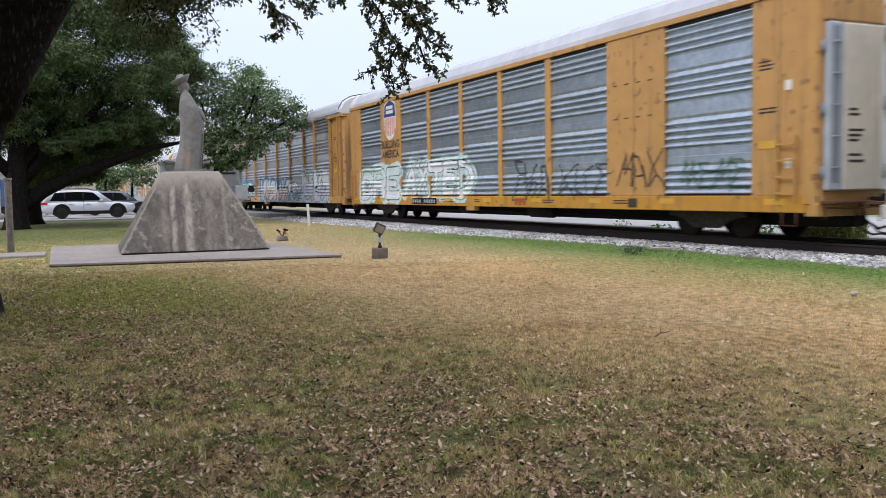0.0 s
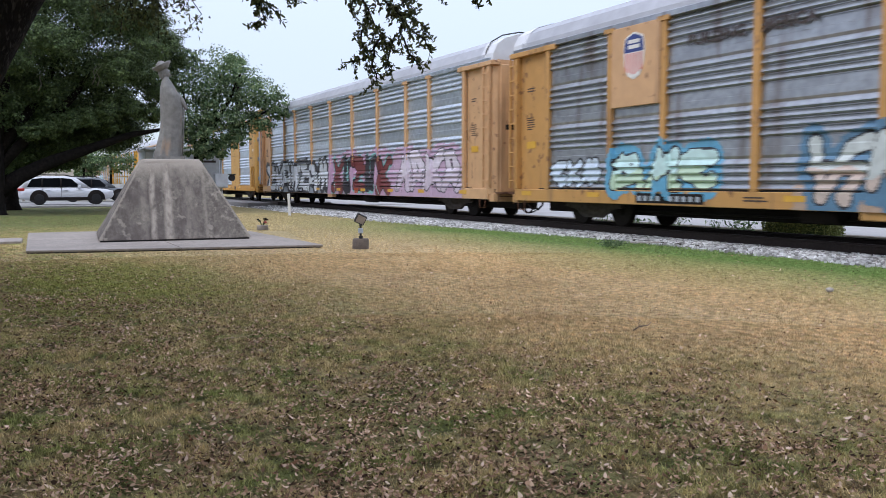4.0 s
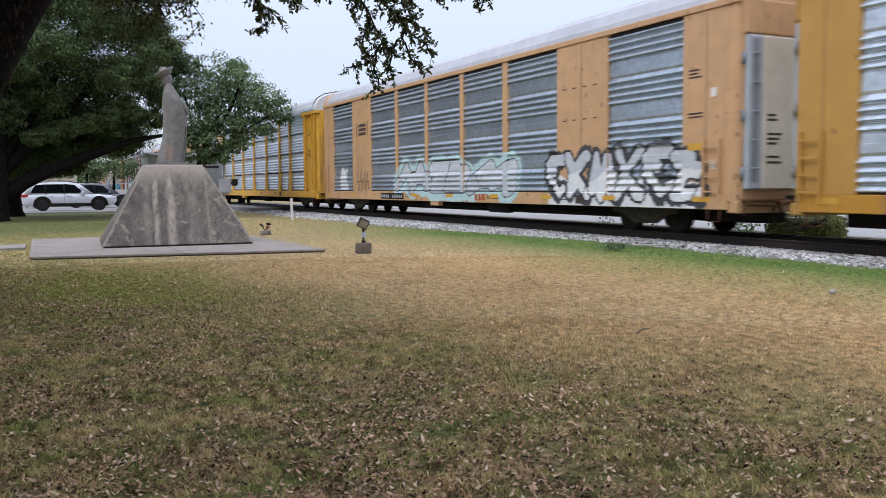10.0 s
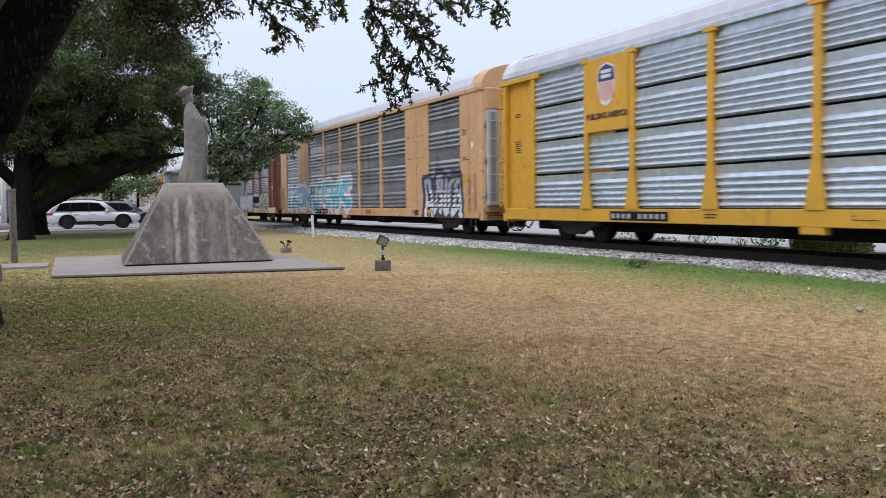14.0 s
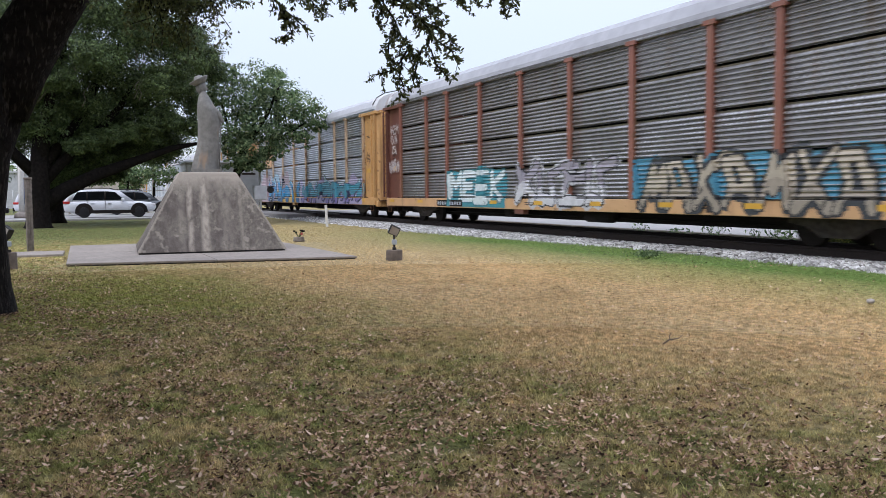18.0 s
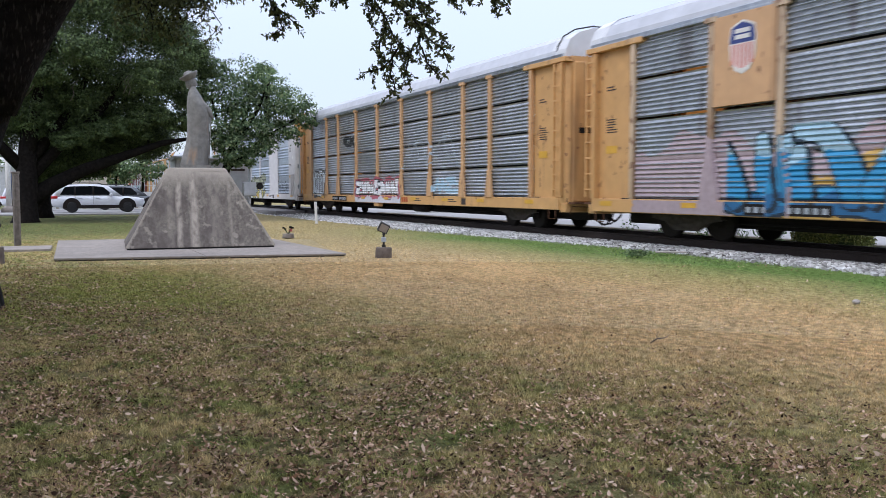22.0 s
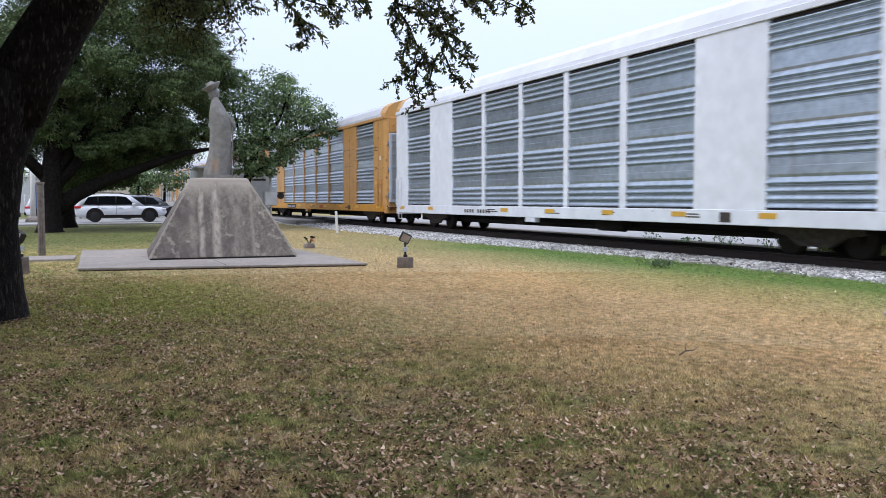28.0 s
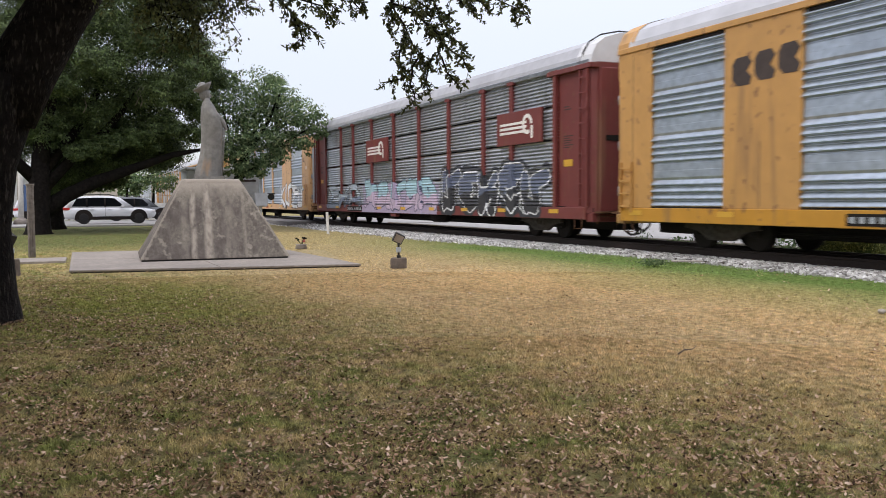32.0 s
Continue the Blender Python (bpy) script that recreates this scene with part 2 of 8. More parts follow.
M_NEARLEAF = island_mat("bough_leaves", [(0, (0.03, 0.036, 0.013)), (0.6, (0.075, 0.086, 0.028)), (1, (0.15, 0.16, 0.05))], 0.55, 0.3)
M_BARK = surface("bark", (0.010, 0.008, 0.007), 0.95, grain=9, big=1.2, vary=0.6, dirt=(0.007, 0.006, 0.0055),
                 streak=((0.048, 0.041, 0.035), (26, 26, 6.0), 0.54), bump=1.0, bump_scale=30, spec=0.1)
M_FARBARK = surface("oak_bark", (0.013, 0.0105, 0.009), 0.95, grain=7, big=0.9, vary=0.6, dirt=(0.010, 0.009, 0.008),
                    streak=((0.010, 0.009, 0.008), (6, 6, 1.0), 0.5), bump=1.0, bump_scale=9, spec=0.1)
M_STONE = island_mat("ballast_stone", [(0, (0.22, 0.21, 0.195)), (0.5, (0.58, 0.57, 0.545)), (1, (0.86, 0.855, 0.84))], 0.85)
M_BED = surface("ballast_bed", (0.27, 0.26, 0.245), 0.95, grain=40, big=3, vary=0.5, bump=1.0, bump_scale=50)
M_RAIL = surface("rail_steel", (0.026, 0.016, 0.013), 0.8, 0.1, grain=20, vary=0.35)
M_TIE = surface("creosoted_timber", (0.07, 0.055, 0.045), 0.9, grain=15, vary=0.4, per_piece=0.3)
M_CONC = surface("weathered_concrete", (0.235, 0.205, 0.18), 0.9, grain=7, big=0.9, vary=0.22, dirt=(0.13, 0.112, 0.098),
                 streak=((0.44, 0.40, 0.34), (2.6, 2.6, 0.22), 0.58), bump=0.5, bump_scale=35)
M_FOOTING = surface("stained_footing", (0.15, 0.118, 0.095), 0.95, grain=9, big=2.5, vary=0.3, bump=0.6, bump_scale=40)
M_SLAB = surface("slab_concrete", (0.285, 0.248, 0.212), 0.9, grain=9, big=0.7, vary=0.18, dirt=(0.15, 0.13, 0.115), bump=0.4, bump_scale=40)
M_ROAD = surface("pale_road", (0.32, 0.31, 0.295), 0.9, grain=5, big=0.25, vary=0.12, bump=0.3, bump_scale=30)
M_ASPHALT = surface("grey_asphalt", (0.20, 0.19, 0.185), 0.9, grain=18, big=0.4, vary=0.2, bump=0.4, bump_scale=60)
M_STATUE = surface("grey_cast_stone", (0.20, 0.195, 0.178), 0.85, grain=9, big=2.2, vary=0.25, dirt=(0.13, 0.115, 0.1),
                   streak=((0.27, 0.185, 0.12), (5, 5, 0.8), 0.60), bump=0.5, bump_scale=30)
M_POST = surface("bleached_timber", (0.42, 0.38, 0.34), 0.9, grain=10, vary=0.25, streak=((0.2, 0.17, 0.14), (20, 20, 1.0), 0.55), bump=0.5)
M_TIMBER = surface("grey_timber", (0.19, 0.165, 0.142), 0.92, grain=10, vary=0.3, streak=((0.10, 0.08, 0.065), (22, 22, 1.2), 0.54), bump=0.6, spec=0.2)
M_WHITE = surface("white_paint", (0.75, 0.73, 0.68), 0.6, grain=8, vary=0.1)
M_IRON = surface("dark_iron", (0.03, 0.028, 0.026), 0.7, 0.3, grain=20, vary=0.4)
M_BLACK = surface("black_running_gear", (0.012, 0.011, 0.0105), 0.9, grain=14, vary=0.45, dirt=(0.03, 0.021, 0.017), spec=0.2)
M_TRUCK = surface("grimy_cast_steel", (0.05, 0.044, 0.04), 0.85, grain=9, big=2.0, vary=0.5, dirt=(0.075, 0.05, 0.035), spec=0.2)
M_RUST = surface("rusty_steel", (0.115, 0.055, 0.03), 0.9, grain=12, big=2.0, vary=0.45, dirt=(0.05, 0.03, 0.02), spec=0.2)
M_TYRE = surface("tyre_rubber", (0.018, 0.018, 0.019), 0.8, grain=20, vary=0.3)
M_CARWHITE = surface("white_car_paint", (0.64, 0.66, 0.69), 0.25, grain=3, big=0.5, vary=0.02, dirt=(0.60, 0.61, 0.64), bump=0)
M_CARGREY = surface("grey_car_paint", (0.12, 0.13, 0.14), 0.25, grain=3, vary=0.03, bump=0)
M_CARDARK = surface("dark_car_paint", (0.02, 0.022, 0.026), 0.22, grain=3, vary=0.03, bump=0)
M_GLASS = surface("tinted_glass", (0.006, 0.007, 0.008), 0.12, grain=3, vary=0.02, bump=0, spec=0.12)
M_REDLENS = surface("red_lens", (0.5, 0.03, 0.025), 0.3, grain=3, vary=0.05, bump=0)
M_LENS = surface("clear_lens", (0.75, 0.75, 0.78), 0.15, grain=3, vary=0.05, bump=0)
M_CHROME = surface("alloy", (0.014, 0.014, 0.015), 0.6, 0.2, grain=6, vary=0.1, bump=0)
M_SHED = surface("silver_shed", (0.60, 0.61, 0.63), 0.6, 0.2, grain=4, vary=0.1, dirt=(0.3, 0.31, 0.33))
M_BEIGE = surface("beige_render", (0.5, 0.45, 0.38), 0.9, grain=3, big=0.2, vary=0.1)
M_PALEWALL = surface("pale_wall", (0.5, 0.5, 0.5), 0.85, grain=3, big=0.3, vary=0.1)
M_LAMPGLASS = surface("dusty_lamp_glass", (0.28, 0.24, 0.2), 0.35, grain=8, vary=0.2)
M_BLUE = surface("blue_sign", (0.08, 0.14, 0.28), 0.5, grain=8, vary=0.1)
M_RED = surface("faded_red", (0.35, 0.07, 0.06), 0.7, grain=8, vary=0.2)
M_GREENSTEM = surface("green_stem", (0.06, 0.09, 0.03), 0.8, grain=8, vary=0.3)

YELLOW, TAN, GOLD, BRIGHT = (0.50, 0.268, 0.08), (0.56, 0.335, 0.165), (0.58, 0.33, 0.125), (0.49, 0.27, 0.058)
OXIDE, MAROON, CARWHITE, OLDWHITE = (0.145, 0.055, 0.038), (0.165, 0.035, 0.031), (0.70, 0.725, 0.765), (0.60, 0.575, 0.56)


def body_paint(name, c, worn=0.6):
    """Old coach paint with run-down rust and small scabs where it has flaked."""
    m = surface(name, c, 0.55, grain=3, big=0.35, vary=0.08, dirt=shade(c, 0.78),
                streak=((0.20, 0.115, 0.06), (2.6, 2.6, 0.22), worn - 0.03), bump=0.1, bump_scale=8)
    n, l = m.node_tree.nodes, m.node_tree.links
    base = n["Principled BSDF"].inputs["Base Color"]
    scab = ramp_node(n, l, noise_node(n, l, 4.5, 6, (1, 1, 0.8)), [(worn + 0.01, (0, 0, 0)), (worn + 0.06, (0.75,) * 3)])
    l.new(mix_node(n, l, scab, base.links[0].from_socket, (0.16, 0.07, 0.035)), base)
    return m


def louvred(m):
    """Rows of short stamped louvres along the ribs, the sky's glint on their lips painted pale in patches."""
    n, l = m.node_tree.nodes, m.node_tree.links
    b = n["Principled BSDF"]
    tc, sep = n.new("ShaderNodeTexCoord"), n.new("ShaderNodeSeparateXYZ")
    l.new(tc.outputs["Object"], sep.inputs[0])

    def calc(op, *v):
        x = n.new("ShaderNodeMath")
        x.operation = op
        for s, a in zip(x.inputs, v):
            if hasattr(a, "node"):
                l.new(a, s)
            else:
                s.default_value = a
        return x.outputs[0]

    row = calc("DIVIDE", sep.outputs["Z"], 0.112)
    up = calc("FRACT", row)
    along = calc("FRACT", calc("ADD", calc("DIVIDE", sep.outputs["X"], 0.16), calc("MULTIPLY", calc("FLOOR", row), 0.5)))
    mask = calc("MULTIPLY", calc("LESS_THAN", along, 0.55), calc("MULTIPLY", calc("GREATER_THAN", up, 0.34), calc("LESS_THAN", up, 0.62)))
    patch = ramp_node(n, l, noise_node(n, l, 0.45, 3, (1, 1, 2.2)), [(0.42, (0, 0, 0)), (0.58, (1, 1, 1))])
    mask = calc("MULTIPLY", mask, calc("MULTIPLY", patch, 0.7))
    old = b.inputs["Base Color"].links[0].from_socket
    l.new(mix_node(n, l, mask, old, (0.80, 0.82, 0.84)), b.inputs["Base Color"])
    return m


def panel_steel(name, c, worn=0.62, streak=(0.2, 0.16, 0.13)):
    return surface(name, c, 0.3, 0.65, grain=6, big=0.9, vary=0.2, dirt=shade(c, 0.6),
                   streak=(streak, (2.4, 2.4, 0.4), worn), bump=0.12, bump_scale=25)


PAINT = {
    "yellow": body_paint("yellow_paint", YELLOW), "tan": body_paint("faded_tan_paint", TAN, 0.63), "gold": body_paint("gold_paint", GOLD, 0.63),
    "bright": body_paint("bright_yellow_paint", BRIGHT, 0.66), "oxide": body_paint("oxide_red_paint", OXIDE, 0.6),
    "rustpost": body_paint("faded_oxide_post", (0.25, 0.10, 0.068), 0.58),
    "vivid": body_paint("vivid_yellow_paint", (0.64, 0.345, 0.03), 0.66),
    "deepyellow": body_paint("deep_yellow_paint", (0.52, 0.25, 0.025), 0.6),
    "maroon": body_paint("maroon_paint", MAROON, 0.64), "white": body_paint("white_car_body", CARWHITE, 0.72),
    "oldwhite": body_paint("soiled_white_body", OLDWHITE, 0.67), "cream": body_paint("faded_cream_post", (0.55, 0.41, 0.27), 0.56),
}
STEEL = {
    "clean": panel_steel("galvanised_steel", (0.395, 0.45, 0.515), 0.66), "bright": panel_steel("bright_galvanised_steel", (0.60, 0.665, 0.74), 0.72),
    "grey": panel_steel("dull_galvanised_steel", (0.45, 0.485, 0.535), 0.58, (0.15, 0.135, 0.13)), "dull": panel_steel("soiled_galvanised_steel", (0.35, 0.365, 0.39), 0.55, (0.17, 0.14, 0.125)),
    "louvred": louvred(panel_steel("louvred_steel", (0.37, 0.395, 0.43), 0.58, (0.15, 0.135, 0.13))), "brown": louvred(panel_steel("grimy_louvred_steel", (0.25, 0.24, 0.235), 0.56)),
}
M_ROOF = surface("pale_roof_sheet", (0.50, 0.51, 0.535), 0.6, 0.1, grain=3, big=0.4, vary=0.08, bump=0.15, bump_scale=6)
M_ROOFDULL = surface("dull_roof_sheet", (0.39, 0.395, 0.415), 0.65, 0.1, grain=3, big=0.4, vary=0.1, bump=0.15, bump_scale=6)
M_ROOFWHITE = surface("white_roof_sheet", (0.66, 0.68, 0.72), 0.6, 0.0, grain=3, big=0.4, vary=0.05, bump=0.1, bump_scale=6)
M_DOORGREY = surface("grey_end_door", (0.42, 0.46, 0.5), 0.6, grain=3, big=0.6, vary=0.1)
M_DOORDARK = surface("dull_end_door", (0.23, 0.25, 0.28), 0.6, grain=3, big=0.6, vary=0.12)
M_DOORCREAM = surface("cream_end_door", (0.66, 0.61, 0.5), 0.6, grain=3, big=0.6, vary=0.08)
M_ROOFEND = surface("white_roof_end", (0.62, 0.63, 0.64), 0.6, grain=3, vary=0.08, dirt=(0.4, 0.38, 0.36))
M_PEEL = surface("peeling_white_paint", (0.62, 0.62, 0.62), 0.65, grain=5, vary=0.08, streak=((0.12, 0.05, 0.042), (1.6, 1.6, 1.6), 0.47), bump=0.3, bump_scale=12)
SPRAY = {}


def spray(c):
    if c not in SPRAY:
        SPRAY[c] = surface("spray_paint", c, 0.55, grain=7, big=1.2, vary=0.14, dirt=shade(c, 0.8), bump=0)
    return SPRAY[c]


BLACKC, WHITEC = (0.018, 0.018, 0.022), (0.72, 0.73, 0.74)
M_STRIPE = surface("reflective_yellow", (0.64, 0.36, 0.04), 0.4, grain=6, vary=0.08, bump=0)
M_LETTER = surface("dark_lettering", (0.05, 0.035, 0.03), 0.7, grain=6, vary=0.2, bump=0)
M_LETTERRED = surface("red_lettering", (0.4, 0.08, 0.02), 0.7, grain=6, vary=0.2, bump=0)
M_SHIELDBLUE = surface("shield_blue", (0.03, 0.05, 0.2), 0.5, grain=6, vary=0.1, bump=0)
M_SHIELDPINK = surface("shield_faded_red", (0.62, 0.24, 0.2), 0.6, grain=6, vary=0.1, bump=0)


# ---- mesh helpers ----
def mesh_of(name, verts, faces, smooth=False):
    me = bpy.data.meshes.new(name)
    me.from_pydata([tuple(v) for v in verts], [], [tuple(f) for f in faces])
    if smooth:
        me.polygons.foreach_set("use_smooth", [True] * len(me.polygons))
    me.update()
    return me


def quads_mesh(name, pts, k=4):
    """One mesh from an array of separate k-sided faces, shape (n, k, 3)."""
    pts = np.asarray(pts, dtype=np.float32)
    n = len(pts)
    me = bpy.data.meshes.new(name)
    me.vertices.add(n * k)
    me.vertices.foreach_set("co", pts.reshape(-1))
    me.loops.add(n * k)
    me.loops.foreach_set("vertex_index", np.arange(n * k, dtype=np.int32))
    me.polygons.add(n)
    me.polygons.foreach_set("loop_start", np.arange(0, n * k, k, dtype=np.int32))
    me.update(calc_edges=True)
    return me


def from_bm(name, bm, smooth=False):
    me = bpy.data.meshes.new(name)
    bmesh.ops.recalc_face_normals(bm, faces=bm.faces)
    if smooth:
        for f in bm.faces:
            f.smooth = True
    bm.to_mesh(me)
    bm.free()
    return me


def part(name, shape, material, parent, label=""):
    """Links a bmesh or a mesh as one part under a thing or a part."""
    me = from_bm(name, shape) if isinstance(shape, bmesh.types.BMesh) else shape
    if not me.materials:
        me.materials.append(material)
    ob = new(name, me)
    if me.materials[0] != material:
        ob.material_slots[0].link = "OBJECT"
        ob.material_slots[0].material = material
    ob.parent = parent
    if label:
        ob["label"] = label
    return ob


def thing(name, m, label, category, group="", kind=""):
    ob = new(name)
    ob.matrix_basis = m
    return tagged(ob, label, category, group, kind)


def single(name, shape, material, label, category="", group="", kind="", m=None):
    ob = part(name, shape, material, None)
    if m is not None:
        ob.matrix_basis = m
    return tagged(ob, label, category, group, kind)


def box(x0, x1, y0, y1, z0, z1, bevel=0.0, bm=None):
    bm = bm or bmesh.new()
    v = [bm.verts.new((x, y, z)) for x in (x0, x1) for y in (y0, y1) for z in (z0, z1)]
    for f in ((0, 1, 3, 2), (4, 6, 7, 5), (0, 4, 5, 1), (2, 3, 7, 6), (0, 2, 6, 4), (1, 5, 7, 3)):
        bm.faces.new([v[i] for i in f])
    if bevel:
        bmesh.ops.bevel(bm, geom=bm.edges[:], offset=bevel, segments=1, affect="EDGES")
    return bm


def tube(points, radii, segs=8, bm=None, cap=True, wobble=0.0, seed=0):
    bm = bm or bmesh.new()
    rng = random.Random(seed)
    pts = [Vector(p) for p in points]
    rings, side = [], None
    for i, p in enumerate(pts):
        d = (pts[min(i + 1, len(pts) - 1)] - pts[max(i - 1, 0)]).normalized()
        if side is None:
            side = d.cross(Vector((0.31, 0.9, 0.2))).normalized()
        side = (side - d * side.dot(d)).normalized()
        up = d.cross(side)
        r = radii[i] if hasattr(radii, "__len__") else radii
        rings.append([bm.verts.new(p + (side * math.cos(a) + up * math.sin(a)) * r * (1 + wobble * (rng.random() - 0.5)))
                      for a in (2 * math.pi * k / segs for k in range(segs))])
    for a, b in zip(rings, rings[1:]):
        for k in range(segs):
            f = bm.faces.new((a[k], a[(k + 1) % segs], b[(k + 1) % segs], b[k]))
            f.smooth = True
    if cap:
        bm.faces.new(rings[0][::-1])
        bm.faces.new(rings[-1])
    return bm


def disc(x, y, z, r, w, segs=20, axis="y", bm=None):
    """A short cylinder along an axis, centred."""
    d = {"x": Vector((w / 2, 0, 0)), "y": Vector((0, w / 2, 0)), "z": Vector((0, 0, w / 2))}[axis]
    c = Vector((x, y, z))
    return tube([c - d, c - d * 0.8, c + d * 0.8, c + d], [r * 0.93, r, r, r * 0.93], segs, bm)


def prism(outline, y0, y1, bm=None):
    """An outline in x and z, drawn out from y0 to y1."""
    bm = bm or bmesh.new()
    a = [bm.verts.new((x, y0, z)) for x, z in outline]
    b = [bm.verts.new((x, y1, z)) for x, z in outline]
    bm.faces.new(a)
    bm.faces.new(b[::-1])
    for i in range(len(a)):
        j = (i + 1) % len(a)
        bm.faces.new((a[i], b[i], b[j], a[j]))
    return bm


# ---- ground, road, track ----
TRACK_Y, RAIL_Z = 15.75, 0.3


def grid_mesh(name, xs, ys, height):
    v = [(x, y, height(x, y)) for x in xs for y in ys]
    k = len(ys)
    f = [(i * k + j, (i + 1) * k + j, (i + 1) * k + j + 1, i * k + j + 1) for i in range(len(xs) - 1) for j in range(k - 1)]
    return mesh_of(name, v, f, True)


def lumps(x, y):
    return -0.052 if y > 14.6 else -0.012


ticks = [-2500, -1200, -600, -300, -160, -100] + [-80 + i * 2.5 for i in range(40)] + [25, 50, 100, 300, 900, 2500]
ticks_y = [-2500, -900, -300, -120, -60] + [-40 + i * 2.5 for i in range(32)] + [50, 80, 140, 300, 900, 2500]
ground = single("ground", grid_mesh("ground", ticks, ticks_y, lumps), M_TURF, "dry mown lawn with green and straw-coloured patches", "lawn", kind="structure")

# cross street on which the cars stand, and the pale road beyond the track
single("road", box(-70, -55.8, -160, 13.2, -0.05, 0.09, 0.02), M_ROAD, "pale sandy concrete side street", "road", kind="structure")
single("road", box(-70, -50.5, 18.4, 160, -0.05, 0.09, 0.02), M_ROAD, "pale concrete side street beyond the track", "road", kind="structure")
single("level_crossing", box(-69.5, -51, 13.2, 18.4, -0.1, 0.26, 0.03), M_ASPHALT, "grey asphalt level crossing between the rails", "crossing", kind="structure")
single("road", box(-50.4, 140, 19.6, 33.5, -0.05, 0.05, 0.02), M_ROAD, "pale concrete street running along the track", "road", kind="structure")
kerb = box(-50.4, 140, 19.35, 19.6, -0.05, 0.14, 0.02)
single("kerb", kerb, M_SLAB, "grey concrete kerb along the street", "kerb", kind="structure")
for yy in (26.4,):
    bm = bmesh.new()
    for i in range(24):
        box(-45 + i * 7.0, -42 + i * 7.0, yy, yy + 0.12, 0.05, 0.054, 0, bm)
    single("lane_marking", bm, M_WHITE, "worn white dashes painted on the street", "marking", kind="structure")


def ballast_width(x):
    """How far the stones spread towards the lawn from beside the near rail."""
    return 0.68 + 0.55 * min(max((x + 15) / 6, 0), 1) + 1.5 * min(max((-19 - x) / 11, 0), 1)


def ballast():
    prof = [(-1.0, -0.05), (-0.82, -0.01), (-0.45, 0.03), (0, 0.07), (1.4, 0.075), (1.95, 0.075), (2.4, 0.0), (2.7, -0.05)]
    xs = [-600, -70] + [-52 + i * 0.6 for i in range(125)] + [420]
    v, f = [], []
    for i, x in enumerate(xs):
        for y, z in prof:
            y = y * ballast_width(x) - 0.8 if y < 0 else y - 0.8
            v.append((x, TRACK_Y + y + 0.12 * noise.noise((x * 0.7, y, 3)), z + 0.03 * noise.noise((x * 1.3, y * 2, 1))))
    k = len(prof)
    f = [(i * k + j, (i + 1) * k + j, (i + 1) * k + j + 1, i * k + j + 1) for i in range(len(xs) - 1) for j in range(k - 1)]
    return mesh_of("ballast", v, f, True)


track = thing("railway_track", Matrix(), "single rusty railway track on pale stone ballast", "railway track", kind="structure")
part("ballast_bed", ballast(), M_BED, track)


def rail_mesh(x0, x1):
    half = [(0.0, 0.0), (0.037, 0.0), (0.037, -0.03), (0.012, -0.05), (0.012, -0.175), (0.07, -0.195), (0.07, -0.215), (0, -0.215)]
    out = half[1:-1] + [(-y, z) for y, z in reversed(half[1:-1])]
    v = [(x, y, z) for x in (x0, x1) for y, z in out]
    k = len(out)
    f = [tuple(range(k)), tuple(range(2 * k - 1, k - 1, -1))] + [(i, (i + 1) % k, k + (i + 1) % k, k + i) for i in range(k)]
    return mesh_of("rail", v, f)


rail_me = rail_mesh(-600, 420)
for s in (-1, 1):
    r = part("rail", rail_me, M_RAIL, track)
    r.location = (0, TRACK_Y + s * 0.755, RAIL_Z)
tie_me = from_bm("tie", box(-0.115, 0.115, -1.3, 1.3, -0.17, 0, 0.012))
for i in range(150):
    t = part("tie", tie_me, M_TIE, track)
    t.location = (-70 + i * 0.53, TRACK_Y + random.uniform(-0.03, 0.03), RAIL_Z - 0.255)
    t.rotation_euler = (0, 0, random.uniform(-0.015, 0.015))
for i in range(150):
    if -48 < -70 + i * 0.53 < 4:
        p = part("tie_plate", bpy.data.meshes.get("tie_plate") or from_bm("tie_plate", box(-0.09, 0.09, -0.16, 0.16, 0, 0.02, 0.004)), M_RAIL, track)
        p.location = (-70 + i * 0.53, TRACK_Y - 0.755, RAIL_Z - 0.214)


def stones(n, rng):
    oct_v = np.array([(x, y, z) for x in (-1, 1) for y in (-1, 1) for z in (-1, 1)], float) * 0.62
    faces = [(0, 1, 3, 2), (4, 6, 7, 5), (0, 4, 5, 1), (2, 3, 7, 6), (0, 2, 6, 4), (1, 5, 7, 3)]
    side = rng.random(n) < 0.82
    x = np.where(rng.random(n) < 0.8, rng.uniform(-46, -6, n), rng.uniform(-70, 8, n))
    width = np.array([ballast_width(v) for v in x])
    out = np.minimum(rng.random(n) ** 1.1, np.abs(rng.normal(0.0, 0.55, n)) + 0.05)
    y = np.where(side, TRACK_Y - 0.8 - out * width, TRACK_Y + rng.uniform(-0.6, 1.4, n))
    z = np.where(side, np.interp(out, [0, 0.45, 0.82, 1.0], [0.085, 0.045, 0.0, -0.01]), 0.075)
    size = rng.uniform(0.028, 0.068, n)
    v = oct_v[None] * rng.uniform(0.55, 1.15, (n, 8, 3)) * size[:, None, None] * rng.uniform(0.6, 1.2, (n, 1, 3))
    a = rng.uniform(0, 6.28, n)
    c, s = np.cos(a)[:, None], np.sin(a)[:, None]
    v = np.stack([v[..., 0] * c - v[..., 1] * s, v[..., 0] * s + v[..., 1] * c, v[..., 2]], -1)
    v += np.stack([x, y, z], -1)[:, None]
    return mesh_of("ballast_stones", v.reshape(-1, 3).tolist(), (np.arange(n)[:, None, None] * 8 + np.array(faces)[None]).reshape(-1, 4).tolist())


nrng = np.random.default_rng(5)
part("ballast_stones", stones(30000, nrng), M_STONE, track)["kind"] = "stuff"


